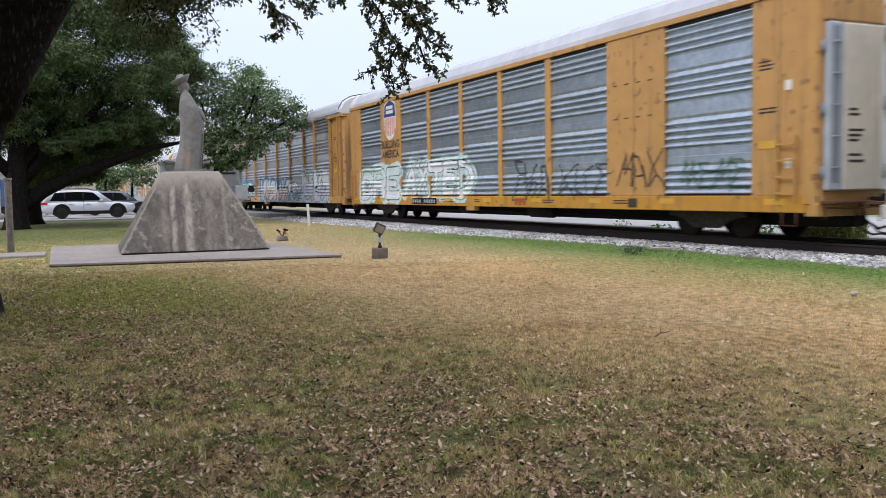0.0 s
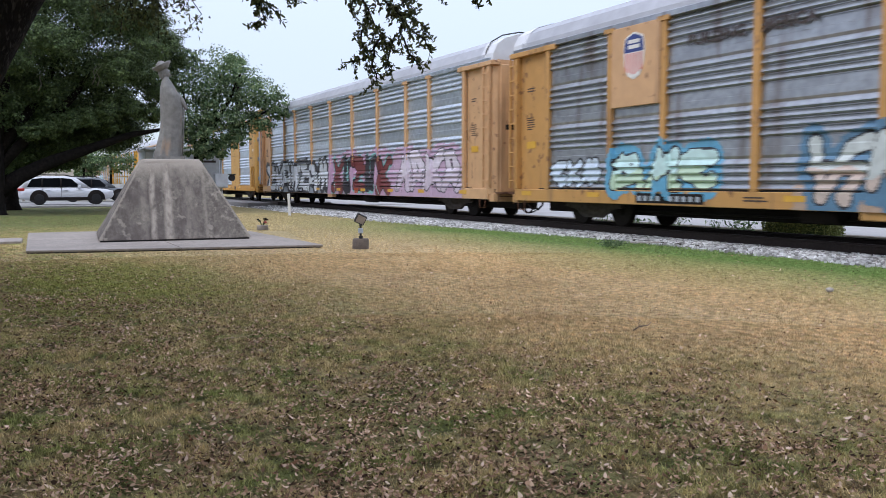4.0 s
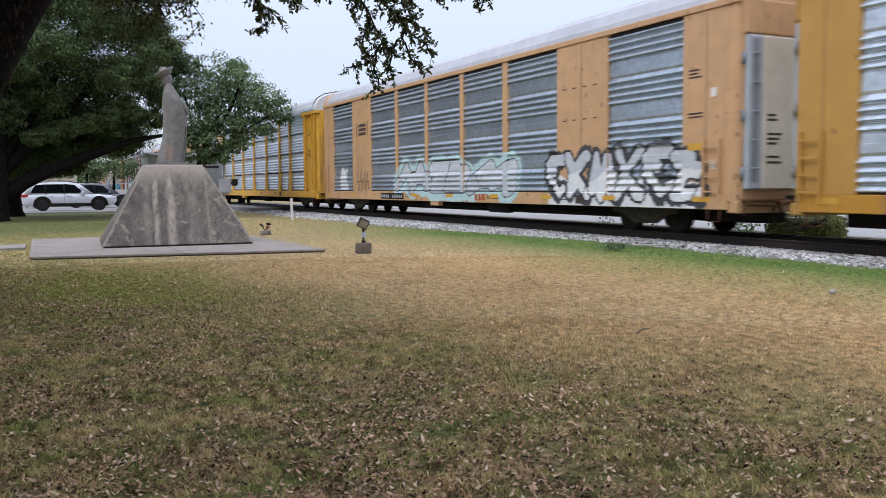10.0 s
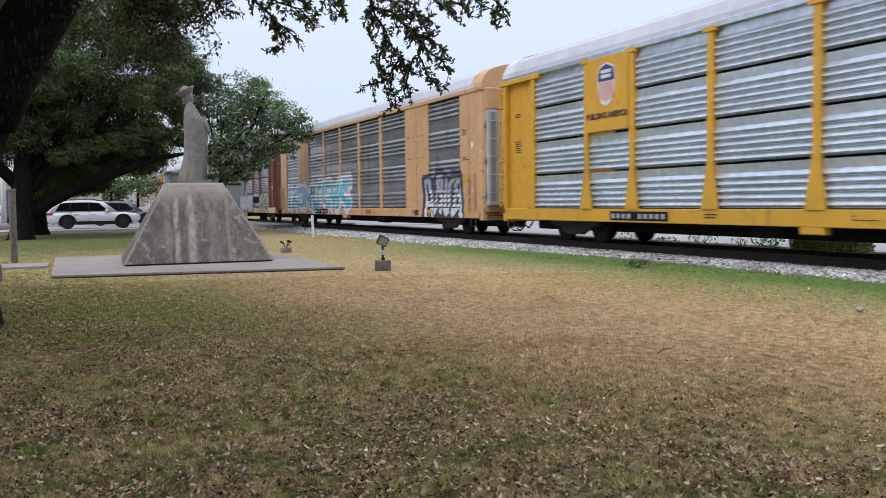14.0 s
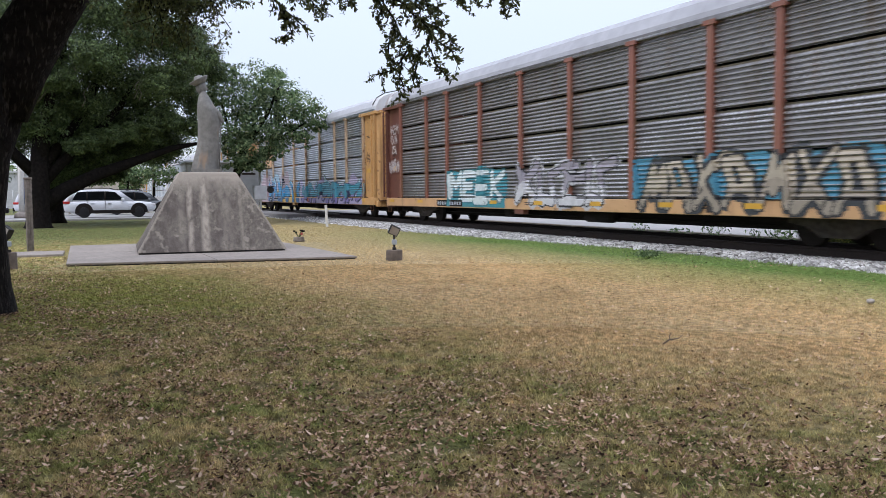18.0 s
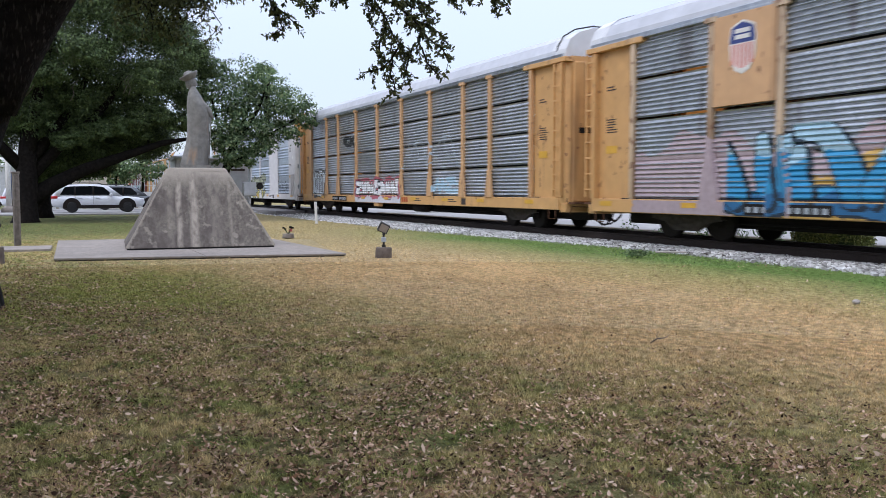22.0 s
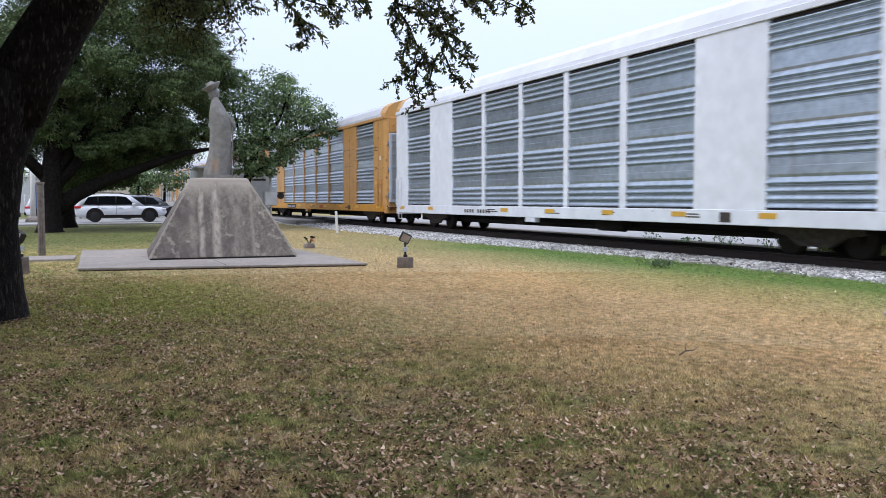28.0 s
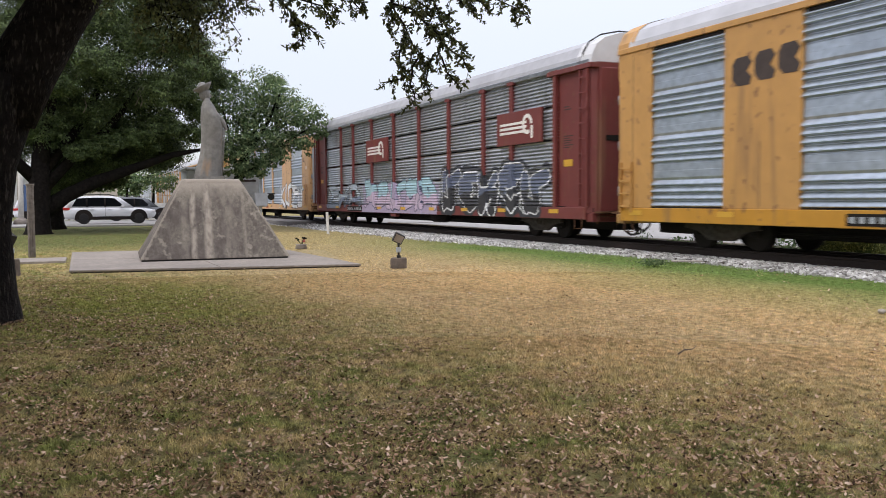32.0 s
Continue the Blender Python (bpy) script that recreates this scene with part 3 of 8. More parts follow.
# ---- the train ----
# Car space: x along the car from its trailing end, y across (the lawn side is negative), z from the rail top.
HALF = 1.55
SIDE_Z0, SIDE_Z1 = 0.97, 4.95
POSTS_OPEN = [(4.8, 0.17), (6.8, 0.17), (9.6, 0.18), (12.5, 0.18), (15.4, 0.18), (18.35, 0.19), (21.25, 0.19), (23.3, 0.19)]
BAYS_FLUSH = [(1.5, 4.05), (6.25, 8.85), (9.1, 11.6), (11.85, 14.4), (14.65, 17.25), (17.55, 20.25), (22.55, 25.3)]
LENGTH = {"flush": 26.95, "open": 27.9}


def rib_profile(style):
    """Rows of (z, depth) up one bay. Ribs stand out in groups with plain bands between; a slot is an open row."""
    def rib(a, p, d):
        return [(a, 0.0), (a + p * 0.12, d * 0.8), (a + p * 0.22, d), (a + p * 0.34, d * 0.93), (a + p * 0.74, d * 0.28), (a + p * 0.88, 0.0)]
    rows = [(SIDE_Z0, 0.0)]
    h = (SIDE_Z1 - SIDE_Z0) / 4
    if style == "grouped":
        z = SIDE_Z0 + 0.02
        for g in range(4):
            for r in range(4):
                rows += rib(z, 0.17, 0.075)
                z += 0.17
            if g < 3:
                rows += [(z + 0.04, 0.02), (z + 0.2, 0.02), (z + 0.21, 0.012), (z + 0.36, 0.012), (z + 0.39, 0.0)]
                z += 0.41
    else:
        n, p, d = (5, 0.15, 0.07) if style == "slotted" else (8, 0.112, 0.048)
        for g in range(4):
            z = SIDE_Z0 + g * h
            if g:
                rows += [(z - 0.03, 0.02), (z + 0.025, 0.02)]
            z += 0.045
            for r in range(n):
                rows += rib(z, p, d)
                z += p
    rows.append((SIDE_Z1, 0.0))
    return rows


def slots(style):
    h = (SIDE_Z1 - SIDE_Z0) / 4
    return [] if style == "grouped" else [SIDE_Z0 + g * h - 0.03 for g in (1, 2, 3)]


PROFILE = {s: rib_profile(s) for s in ("grouped", "slotted", "fine")}
PROFILE_Z = {s: np.array([z for z, _ in PROFILE[s]]) for s in PROFILE}
PROFILE_D = {s: np.array([d for _, d in PROFILE[s]]) for s in PROFILE}
MESHES = {}
STARTS = []


def cached(key, make):
    if key not in MESHES:
        got = make()
        MESHES[key] = from_bm(key[0], got) if isinstance(got, bmesh.types.BMesh) else got
    return MESHES[key]


def bay_meshes(x0, x1, style, side):
    """The sheets of one bay: one pressed sheet, or four with open slots between."""
    rows = PROFILE[style]
    s = -1 if side == 0 else 1
    cuts = [i for i, (z, _) in enumerate(rows) if any(abs(z - g) < 1e-6 for g in slots(style))]
    out, start = [], 0
    for c in cuts + [len(rows) - 1]:
        some = rows[start:c + 1]
        v = [(x, s * (HALF - 0.085 + d), z) for z, d in some for x in (x0, x1)]
        out.append(mesh_of("side_sheet", v, [(2 * i, 2 * i + 1, 2 * i + 3, 2 * i + 2) for i in range(len(some) - 1)]))
        start = c + 1
    return out


def bay(car, x0, x1, style, side, sheet):
    key = ("bay", x0, style, side)
    if key not in MESHES:
        MESHES[key] = bay_meshes(x0, x1, style, side)
    for me in MESHES[key]:
        part("side_sheet", me, sheet, car)


def post_mesh(x, w, side, gusset):
    s = -1 if side == 0 else 1
    bm = bmesh.new()
    a, b = sorted((s * (HALF - 0.08), s * (HALF + 0.03)))
    box(x - w / 2, x + w / 2, a, b, SIDE_Z0, SIDE_Z1 + 0.02, 0, bm)
    if gusset:
        prism([(x - 0.25, 0.96), (x + 0.25, 0.96), (x + 0.23, 1.14), (x + w / 2 + 0.01, 1.85), (x - w / 2 - 0.01, 1.85), (x - 0.23, 1.14)],
              s * (HALF - 0.02), s * (HALF + 0.05), bm)
    a, b = sorted((s * (HALF - 0.05), s * (HALF + 0.06)))
    box(x - 0.2, x + 0.2, a, b, SIDE_Z1 - 0.08, SIDE_Z1 + 0.03, 0, bm)
    return bm


def slab_side(x0, x1, z0, z1, side, out=0.0, thick=0.1, bevel=0.01):
    s = -1 if side == 0 else 1
    a, b = sorted((s * (HALF - thick), s * (HALF + out)))
    return box(x0, x1, a, b, z0, z1, bevel)


def roof_mesh(length, inset):
    """An arched roof of pressed sheets, with low standing seams."""
    arc = [(-HALF, 5.02), (-HALF + 0.03, 5.2), (-1.36, 5.5), (-1.1, 5.68), (-0.6, 5.83), (0, 5.88)]
    arc = arc + [(-y, z) for y, z in reversed(arc[:-1])]
    xs = []
    x = inset
    while x < length - inset - 0.2:
        xs += [(x, 0.0), (x + 0.05, 0.009), (x + 0.1, 0.0)]
        x += 1.45
    xs.append((length - inset, 0.0))
    v = [(x, y, z + d) for x, d in xs for y, z in arc]
    k = len(arc)
    f = [(i * k + j, i * k + j + 1, (i + 1) * k + j + 1, (i + 1) * k + j) for i in range(len(xs) - 1) for j in range(k - 1)]
    f += [tuple(range(k - 1, -1, -1)), tuple(range((len(xs) - 1) * k, len(xs) * k))]
    return mesh_of("roof", v, f)


def truck(parent, x):
    t = new("bogie")
    t.parent, t.location = parent, (x, 0, 0)
    for s in (-1, 1):
        def frame_side():
            bm = prism([(-1.25, 0.5), (-1.2, 0.62), (-0.7, 0.66), (-0.35, 0.86), (0.35, 0.86), (0.7, 0.66), (1.2, 0.62), (1.25, 0.5), (0.75, 0.42),
                        (0.4, 0.22), (-0.4, 0.22), (-0.75, 0.42)], s * 0.98, s * 1.1)
            for k in range(3):
                disc(-0.18 + k * 0.18, s * 1.05, 0.45, 0.07, 0.14, 8, "y", bm)
            return bm
        part("side_frame", cached(("side_frame", s), frame_side), M_TRUCK, t)
        for e in (-0.89, 0.89):
            def wheel():
                bm = disc(0, 0, 0, 0.42, 0.13, 24)
                disc(0, s * -0.07, 0, 0.45, 0.025, 24, "y", bm)
                disc(0, s * 0.09, 0, 0.13, 0.1, 12, "y", bm)
                return bm
            w = part("wheel", cached(("wheel", s), wheel), M_BLACK, t)
            w.location = (e, s * 0.755, 0.42)
    part("bolster", cached(("bolster",), lambda: box(-0.2, 0.2, -1.0, 1.0, 0.35, 0.75, 0.02)), M_BLACK, t)
    for e in (-0.89, 0.89):
        a = part("axle", cached(("axle",), lambda: tube([(0, -1.05, 0.42), (0, 1.05, 0.42)], 0.08, 10)), M_BLACK, t)
        a.location = (e, 0, 0)
    return t


def ladder_mesh(z0, z1, n, w=0.42):
    bm = bmesh.new()
    for x in (0, w):
        box(x - 0.025, x + 0.025, -0.03, 0.03, z0, z1, 0, bm)
    for i in range(n):
        z = z0 + (i + 0.5) * (z1 - z0) / n
        box(0, w, -0.05, -0.02, z - 0.018, z + 0.018, 0, bm)
    return bm


def coupler(parent, x, s):
    bm = box(0, s * 0.45, -0.09, 0.09, 0.72, 0.92, 0.02) if s > 0 else box(-0.45, 0, -0.09, 0.09, 0.72, 0.92, 0.02)
    box(min(s * 0.35, s * 0.62), max(s * 0.35, s * 0.62), -0.17, 0.14, 0.66, 0.98, 0, bm)
    c = part("coupler", cached(("coupler", s), lambda: bm), M_BLACK, parent)
    c.location = (x, 0, 0)
    h = part("brake_hose", cached(("brake_hose", s), lambda: tube([(0, -0.3, 0.8), (s * 0.15, -0.32, 0.45), (s * 0.42, -0.3, 0.3), (s * 0.6, -0.28, 0.36)], 0.03, 6)),
             M_BLACK, parent)
    h.location = (x, 0, 0)


def surface_depth(kind, style, xs, zs):
    """How far out the side of a car stands at x and z."""
    d = HALF - 0.085 + np.interp(zs, PROFILE_Z[style], PROFILE_D[style])
    d = np.where(zs < SIDE_Z0, HALF + 0.02, d)
    if kind == "open":
        for x, w in POSTS_OPEN:
            hw = np.where(zs < 2.05, w / 2 + np.clip((2.05 - zs) / 0.83, 0, 1) * 0.2, w / 2)
            d = np.where(np.abs(xs - x) < hw + 0.01, HALF + 0.052, d)
        d = np.where((xs < 2.0) | (xs > 25.95), HALF + 0.002, d)
    else:
        inside = np.zeros_like(xs, bool)
        for a, b in BAYS_FLUSH:
            inside |= (xs > a) & (xs < b)
        d = np.where(inside | (zs < SIDE_Z0), d, HALF + 0.002)
    return d


# Strokes of block capitals on a grid four wide and six high.
STROKES = {
    "A": "00-26-40 12-32", "B": "00-06-26-35-34-23-03 23-32-31-20-00", "C": "45-36-16-05-01-10-30-41", "D": "00-06-26-44-42-20-00", "E": "46-06-00-40 03-33",
    "G": "45-36-16-05-01-10-30-41-43-23", "H": "00-06 40-46 03-43", "I": "20-26", "K": "00-06 46-03-40", "L": "06-00-40", "M": "00-06-23-46-40",
    "N": "00-06-40-46", "O": "10-01-05-16-36-45-41-30-10", "P": "00-06-36-45-43-03", "R": "00-06-36-45-43-03 23-40",
    "S": "45-36-16-05-04-13-33-42-41-30-10-01", "T": "06-46 26-20", "U": "06-01-10-30-41-46", "X": "00-46 06-40", "2": "05-16-36-45-44-00-40", "J": "36-31-20-11",
    "Z": "06-46-00-40",
    # interlocking shapes that spell nothing
    "a": "00-13-06-26-40-34 12-32", "b": "06-10-35-46 03-43-30", "c": "46-16-03-30-41 05-24", "d": "00-26-22-46-40 13-33", "e": "36-06-24-00-40 24-44",
    "f": "06-01-30-25-46 01-10", "g": "16-00-42-05-36-40", "h": "01-16-20-36-41 23-43", "k": "06-22-00-13-46 22-40",
}


def curve_through(pts, steps=4):
    """A smooth line through the corners of a stroke."""
    if len(pts) < 3:
        return pts
    p = [np.array(q) for q in pts]
    closed = np.allclose(p[0], p[-1])
    p = [p[-2] if closed else p[0]] + p + [p[1] if closed else p[-1]]
    out = []
    for a, b, c, d in zip(p, p[1:], p[2:], p[3:]):
        for k in range(steps):
            t = k / steps
            out.append(0.5 * (2 * b + (c - a) * t + (2 * a - 5 * b + 4 * c - d) * t * t + (3 * b - a - 3 * c + d) * t ** 3))
    return [tuple(q) for q in out] + [tuple(p[-2])]


def stroke_distance(gx, gz, pts):
    dist = np.full(gx.shape, 9.0)
    for (ax, az), (bx, bz) in zip(pts, pts[1:]):
        vx, vz = bx - ax, bz - az
        u = np.clip(((gx - ax) * vx + (gz - az) * vz) / (vx * vx + vz * vz + 1e-6), 0, 1)
        dist = np.minimum(dist, np.hypot(gx - ax - u * vx, gz - az - u * vz))
    return dist


def graffiti(car, kind, style, words, x0, x1, z0, z1, fill, line, halo=None, weight=0.62, seed=1, label="sprayed graffiti lettering", top=None, hollow=False,
             back=None, thin=0.045, shine=None, glow=0.16, soft=False, alt=False):
    """Sprayed lettering that follows the ribs of the side: a ground, a halo, then one letter over the next with its outline, a
    two-tone fill and a few strokes of light; the paint lies a few millimetres proud. back: colour, left, right, bottom and top of a ground."""
    rng = np.random.default_rng(seed)
    cell, rise = (0.034, 0.03) if z1 - z0 > 0.8 else (0.026, 0.024)
    lo_x, hi_x, lo_z, hi_z = x0 - 0.4, x1 + 0.4, z0 - 0.25, z1 + 0.35
    if back:
        lo_x, hi_x, lo_z, hi_z = min(lo_x, back[1] - 0.1), max(hi_x, back[2] + 0.1), min(lo_z, back[3]), max(hi_z, back[4] + 0.15)
    xs = np.arange(max(0.15, lo_x), hi_x, cell)
    zb = np.arange(max(0.63, lo_z), min(hi_z, 4.8), rise)
    gx, gz = np.meshgrid(xs + cell / 2, zb + rise / 2)
    fuzz = 0.025 * np.sin(gx * 23 + seed) * np.sin(gz * 31 + seed * 2) + 0.02 * np.sin(gx * 9.1 + gz * 7)
    n = len(words)
    adv = (x1 - x0) / n
    nearest = np.full(gx.shape, 9.0)
    owner = np.zeros(gx.shape, int)
    tone = np.full(gx.shape, -1)
    w = weight * 0.2
    if hollow:
        w = 0.0
    letters = []
    for i, ch in enumerate(words):
        sx, sz = adv * (0.92 - min(0.3, 1.2 * w / adv)) / 4, (z1 - z0 - 2 * w) / 6 * rng.uniform(0.9, 1.08)
        ox = x0 + i * adv + adv * 0.5 - 2 * sx
        oz = z0 + w + rng.uniform(-0.05, 0.05) * (z1 - z0)
        tilt = rng.uniform(-0.10, 0.16)
        dist = np.full(gx.shape, 9.0)
        for line_ in STROKES.get(ch, "00-46-06-40").split():
            pts = [(ox + int(p[0]) * sx + tilt * int(p[1]) * sz + rng.uniform(-0.16, 0.16) * sx, oz + int(p[1]) * sz + rng.uniform(-0.16, 0.16) * sz) for p in line_.split("-")]
            # a flick at the end of a stroke
            if ch.islower():
                pts.append((pts[-1][0] + rng.uniform(-0.6, 0.9) * sx, pts[-1][1] + rng.uniform(-0.5, 0.3) * sz))
            dist = np.minimum(dist, stroke_distance(gx, gz, curve_through(pts) if soft or ch in "BCDGOPRSU2" else pts))
        swell = 1 + 0.25 * np.sin(gz * 3.1 + i * 1.7 + seed)
        letters.append((dist, w * swell))
        owner = np.where(dist < nearest, i, owner)
        nearest = np.minimum(nearest, dist - w)
    if back:
        c, bx0, bx1, bz0, bz1 = back
        inside = (gx > bx0 + fuzz) & (gx < bx1 + fuzz) & (gz > bz0) & (gz < bz1 + 0.1 * np.sin(gx * 1.9 + seed) + 0.05 * np.sin(gx * 5.3) + fuzz)
    if halo:
        tone[nearest < thin + glow + 0.05 * np.sin(gx * 4.1 + seed) + fuzz] = 2
    for i, (dist, wide) in enumerate(letters):
        ring = dist < wide + thin
        tone[ring] = 1
        owner[ring] = i
        if hollow:
            continue
        core = dist < wide
        tone[core] = 0
        if alt:
            tone[core] = 3 if i % 2 else 0
        elif top:
            tone[core & (gz > (z0 + z1) / 2 + 0.12 * np.sin(gx * 2.3 + i * 2 + seed) + 0.06 * np.sin(gx * 6.5))] = 3
        if weight > 0.45:
            tone[core & (np.abs(gx - gz * (0.5 if i % 2 else -0.8) - x0 - i * adv - rng.uniform(0.2, 0.8) * adv) < 0.03)] = 5 if shine else 1
    corner_x = np.stack([gx - cell / 2, gx + cell / 2, gx + cell / 2, gx - cell / 2], -1)
    corner_z = np.stack([gz - rise / 2, gz - rise / 2, gz + rise / 2, gz + rise / 2], -1)
    depth = surface_depth(kind, style, corner_x, corner_z) + 0.007
    pts = np.stack([corner_x, -depth, corner_z], -1)
    colours = (fill, line, halo or line, top or fill, back[0] if back else line, shine or line)

    def sheet(name, mask, tone, sunk=0.0):
        flat, inv = np.unique(np.round((pts[mask] + np.array([0, sunk, 0])).reshape(-1, 3), 4), axis=0, return_inverse=True)
        me = mesh_of(name, flat.tolist(), inv.reshape(-1, 4).tolist())
        for c in colours:
            me.materials.append(spray(c))
        me.polygons.foreach_set("material_index", tone[mask].astype(np.int32))
        ob = new(name, me)
        ob.parent = car
        ob["label"] = label

    if back:
        sheet("graffiti_ground", inside, np.full(gx.shape, 4), 0.004)
    for i in range(n):
        mask = (owner == i) & (tone >= 0)
        if mask.any():
            sheet("graffiti_letter", mask, tone)


def petal_piece(car, kind, style, strokes, ground, colours, seed=1, proud=0.009):
    """Sprayed wildstyle of curved, swelling strokes, each with a dark cast side, a deep foot and a pale tip, over patches of a ground colour.
    strokes: half width and the points of a line; ground: left, right and top; colours: ground, shade, foot, body, tip."""
    x0, x1, top = ground
    cell, rise = 0.034, 0.03
    xs, zb = np.arange(x0 - 0.3, x1 + 0.3, cell), np.arange(0.64, top + 1.0, rise)
    gx, gz = np.meshgrid(xs + cell / 2, zb + rise / 2)
    fuzz = 0.03 * np.sin(gx * 21 + seed) * np.sin(gz * 29 + seed) + 0.03 * np.sin(gx * 7.3 + gz * 5)
    edge = top + 0.3 * np.sin(gx * 1.1 + seed) + 0.14 * np.sin(gx * 3.7)
    cover = (gx > x0 + fuzz) & (gx < x1 + fuzz) & (gz < edge + fuzz)
    tone = np.where(cover, 0, -1)
    for i, (wide, pts) in enumerate(strokes):
        line = curve_through(pts)
        near = stroke_distance(gx, gz, line)
        cast = stroke_distance(gx - 0.13, gz + 0.05, line)
        lo, hi = min(p[1] for p in pts), max(p[1] for p in pts)
        f = np.clip((gz - lo) / (hi - lo + 0.01), 0, 1)
        swell = wide * (1.05 - 0.4 * f ** 3) + 0.5 * fuzz
        ring = (cast < swell + 0.02) | (near < swell + 0.035)
        tone[ring] = 1
        core = near < swell
        level = gz + 0.10 * np.sin(gx * 2.9 + i) + 0.05 * np.sin(gx * 8.3 + i)
        tone[core] = np.where(level < 1.02, 2, np.where((level > 1.82) & (f > 0.6), 4, 3))[core]
    corner_x = np.stack([gx - cell / 2, gx + cell / 2, gx + cell / 2, gx - cell / 2], -1)
    corner_z = np.stack([gz - rise / 2, gz - rise / 2, gz + rise / 2, gz + rise / 2], -1)
    pts = np.stack([corner_x, -surface_depth(kind, style, corner_x, corner_z) - proud, corner_z], -1)
    mask = tone >= 0
    flat, inv = np.unique(np.round(pts[mask].reshape(-1, 3), 4), axis=0, return_inverse=True)
    me = mesh_of("graffiti", flat.tolist(), inv.reshape(-1, 4).tolist())
    for c in colours:
        me.materials.append(spray(c))
    me.polygons.foreach_set("material_index", tone[mask].astype(np.int32))
    ob = new("graffiti", me)
    ob.parent = car
    ob["label"] = "sprayed wildstyle graffiti"


def plate(car, name, x0, x1, z0, z1, mat, out=0.006, y=HALF, label=""):
    return part(name, box(x0, x1, -y - out - 0.004, -y - 0.001, z0, z1), mat, car, label)


def shield(car, x, z, w, h, y):
    """A heraldic shield: blue chief with a white field band, striped field below."""
    outline = [(0, -0.5), (0.28, -0.42), (0.46, -0.2), (0.5, 0.15), (0.44, 0.38), (0.3, 0.43), (0, 0.5)]
    outline = [(a * w, b * h) for a, b in outline]
    full = outline + [(-a, b) for a, b in reversed(outline[1:-1])]

    def piece(z_lo, z_hi, grow):
        pts = []
        for (ax, az), (bx, bz) in zip(full, full[1:] + full[:1]):
            for k in range(8):
                pts.append((ax + (bx - ax) * k / 8, az + (bz - az) * k / 8))
        pts = [(x + a * grow, z + min(max(b * grow, z_lo * h), z_hi * h)) for a, b in pts]
        return pts
    part("shield_border", prism(piece(-0.6, 0.6, 1.08), -y - 0.012, -y - 0.001), M_WHITE, car, "white border of a painted shield")
    part("shield_field", prism(piece(-0.6, 0.08, 1.0), -y - 0.018, -y - 0.002), M_WHITE, car)
    part("shield_chief", prism(piece(0.08, 0.6, 1.0), -y - 0.018, -y - 0.002), M_SHIELDBLUE, car, "blue top of a painted shield")
    for i in range(6):
        a = x + (i - 2.5) * w / 6.4
        low = -0.44 + 0.1 * abs(i - 2.5) / 2.5
        part("stripe", box(a - w * 0.045, a + w * 0.045, -y - 0.024, -y - 0.004, z + low * h, z + 0.06 * h), M_SHIELDPINK, car, "faded red stripe of a painted shield")
    for k in (0.2, 0.32):
        part("bar", box(x - w * 0.3, x + w * 0.3, -y - 0.024, -y - 0.004, z + (k - 0.04) * h, z + (k + 0.045) * h), M_WHITE, car, "white bar on a painted shield")


def lettering(car, name, text, x, z, size, mat, y, extrude=0.002, bold=True, stretch=1.0):
    cu = bpy.data.curves.new(name, "FONT")
    cu.body, cu.size, cu.align_x, cu.align_y = text, size, "CENTER", "CENTER"
    cu.extrude, cu.offset = extrude, 0.012 if bold else 0.0
    tmp = bpy.data.objects.new("text_source", cu)
    me = bpy.data.meshes.new_from_object(tmp)
    bpy.data.objects.remove(tmp)
    me.materials.clear()
    me.transform(Matrix.Translation((x, -y - 0.006, z)) @ Matrix.Rotation(radians(90), 4, "X") @ Matrix.Diagonal((stretch, 1, 1, 1)))
    return part(name, me, mat, car)


def small_print(car, x0, x1, z, rows, mat=M_LETTER, y=HALF + 0.022, h=0.035, seed=0):
    rng = random.Random(seed)
    for i in range(rows):
        w = (x1 - x0) * rng.uniform(0.55, 1.0)
        part("stencil_mark", box(x0, x0 + w, -y - 0.005, -y - 0.001, z - i * h * 2.2 - h, z - i * h * 2.2), mat, car, "small stencilled mark")


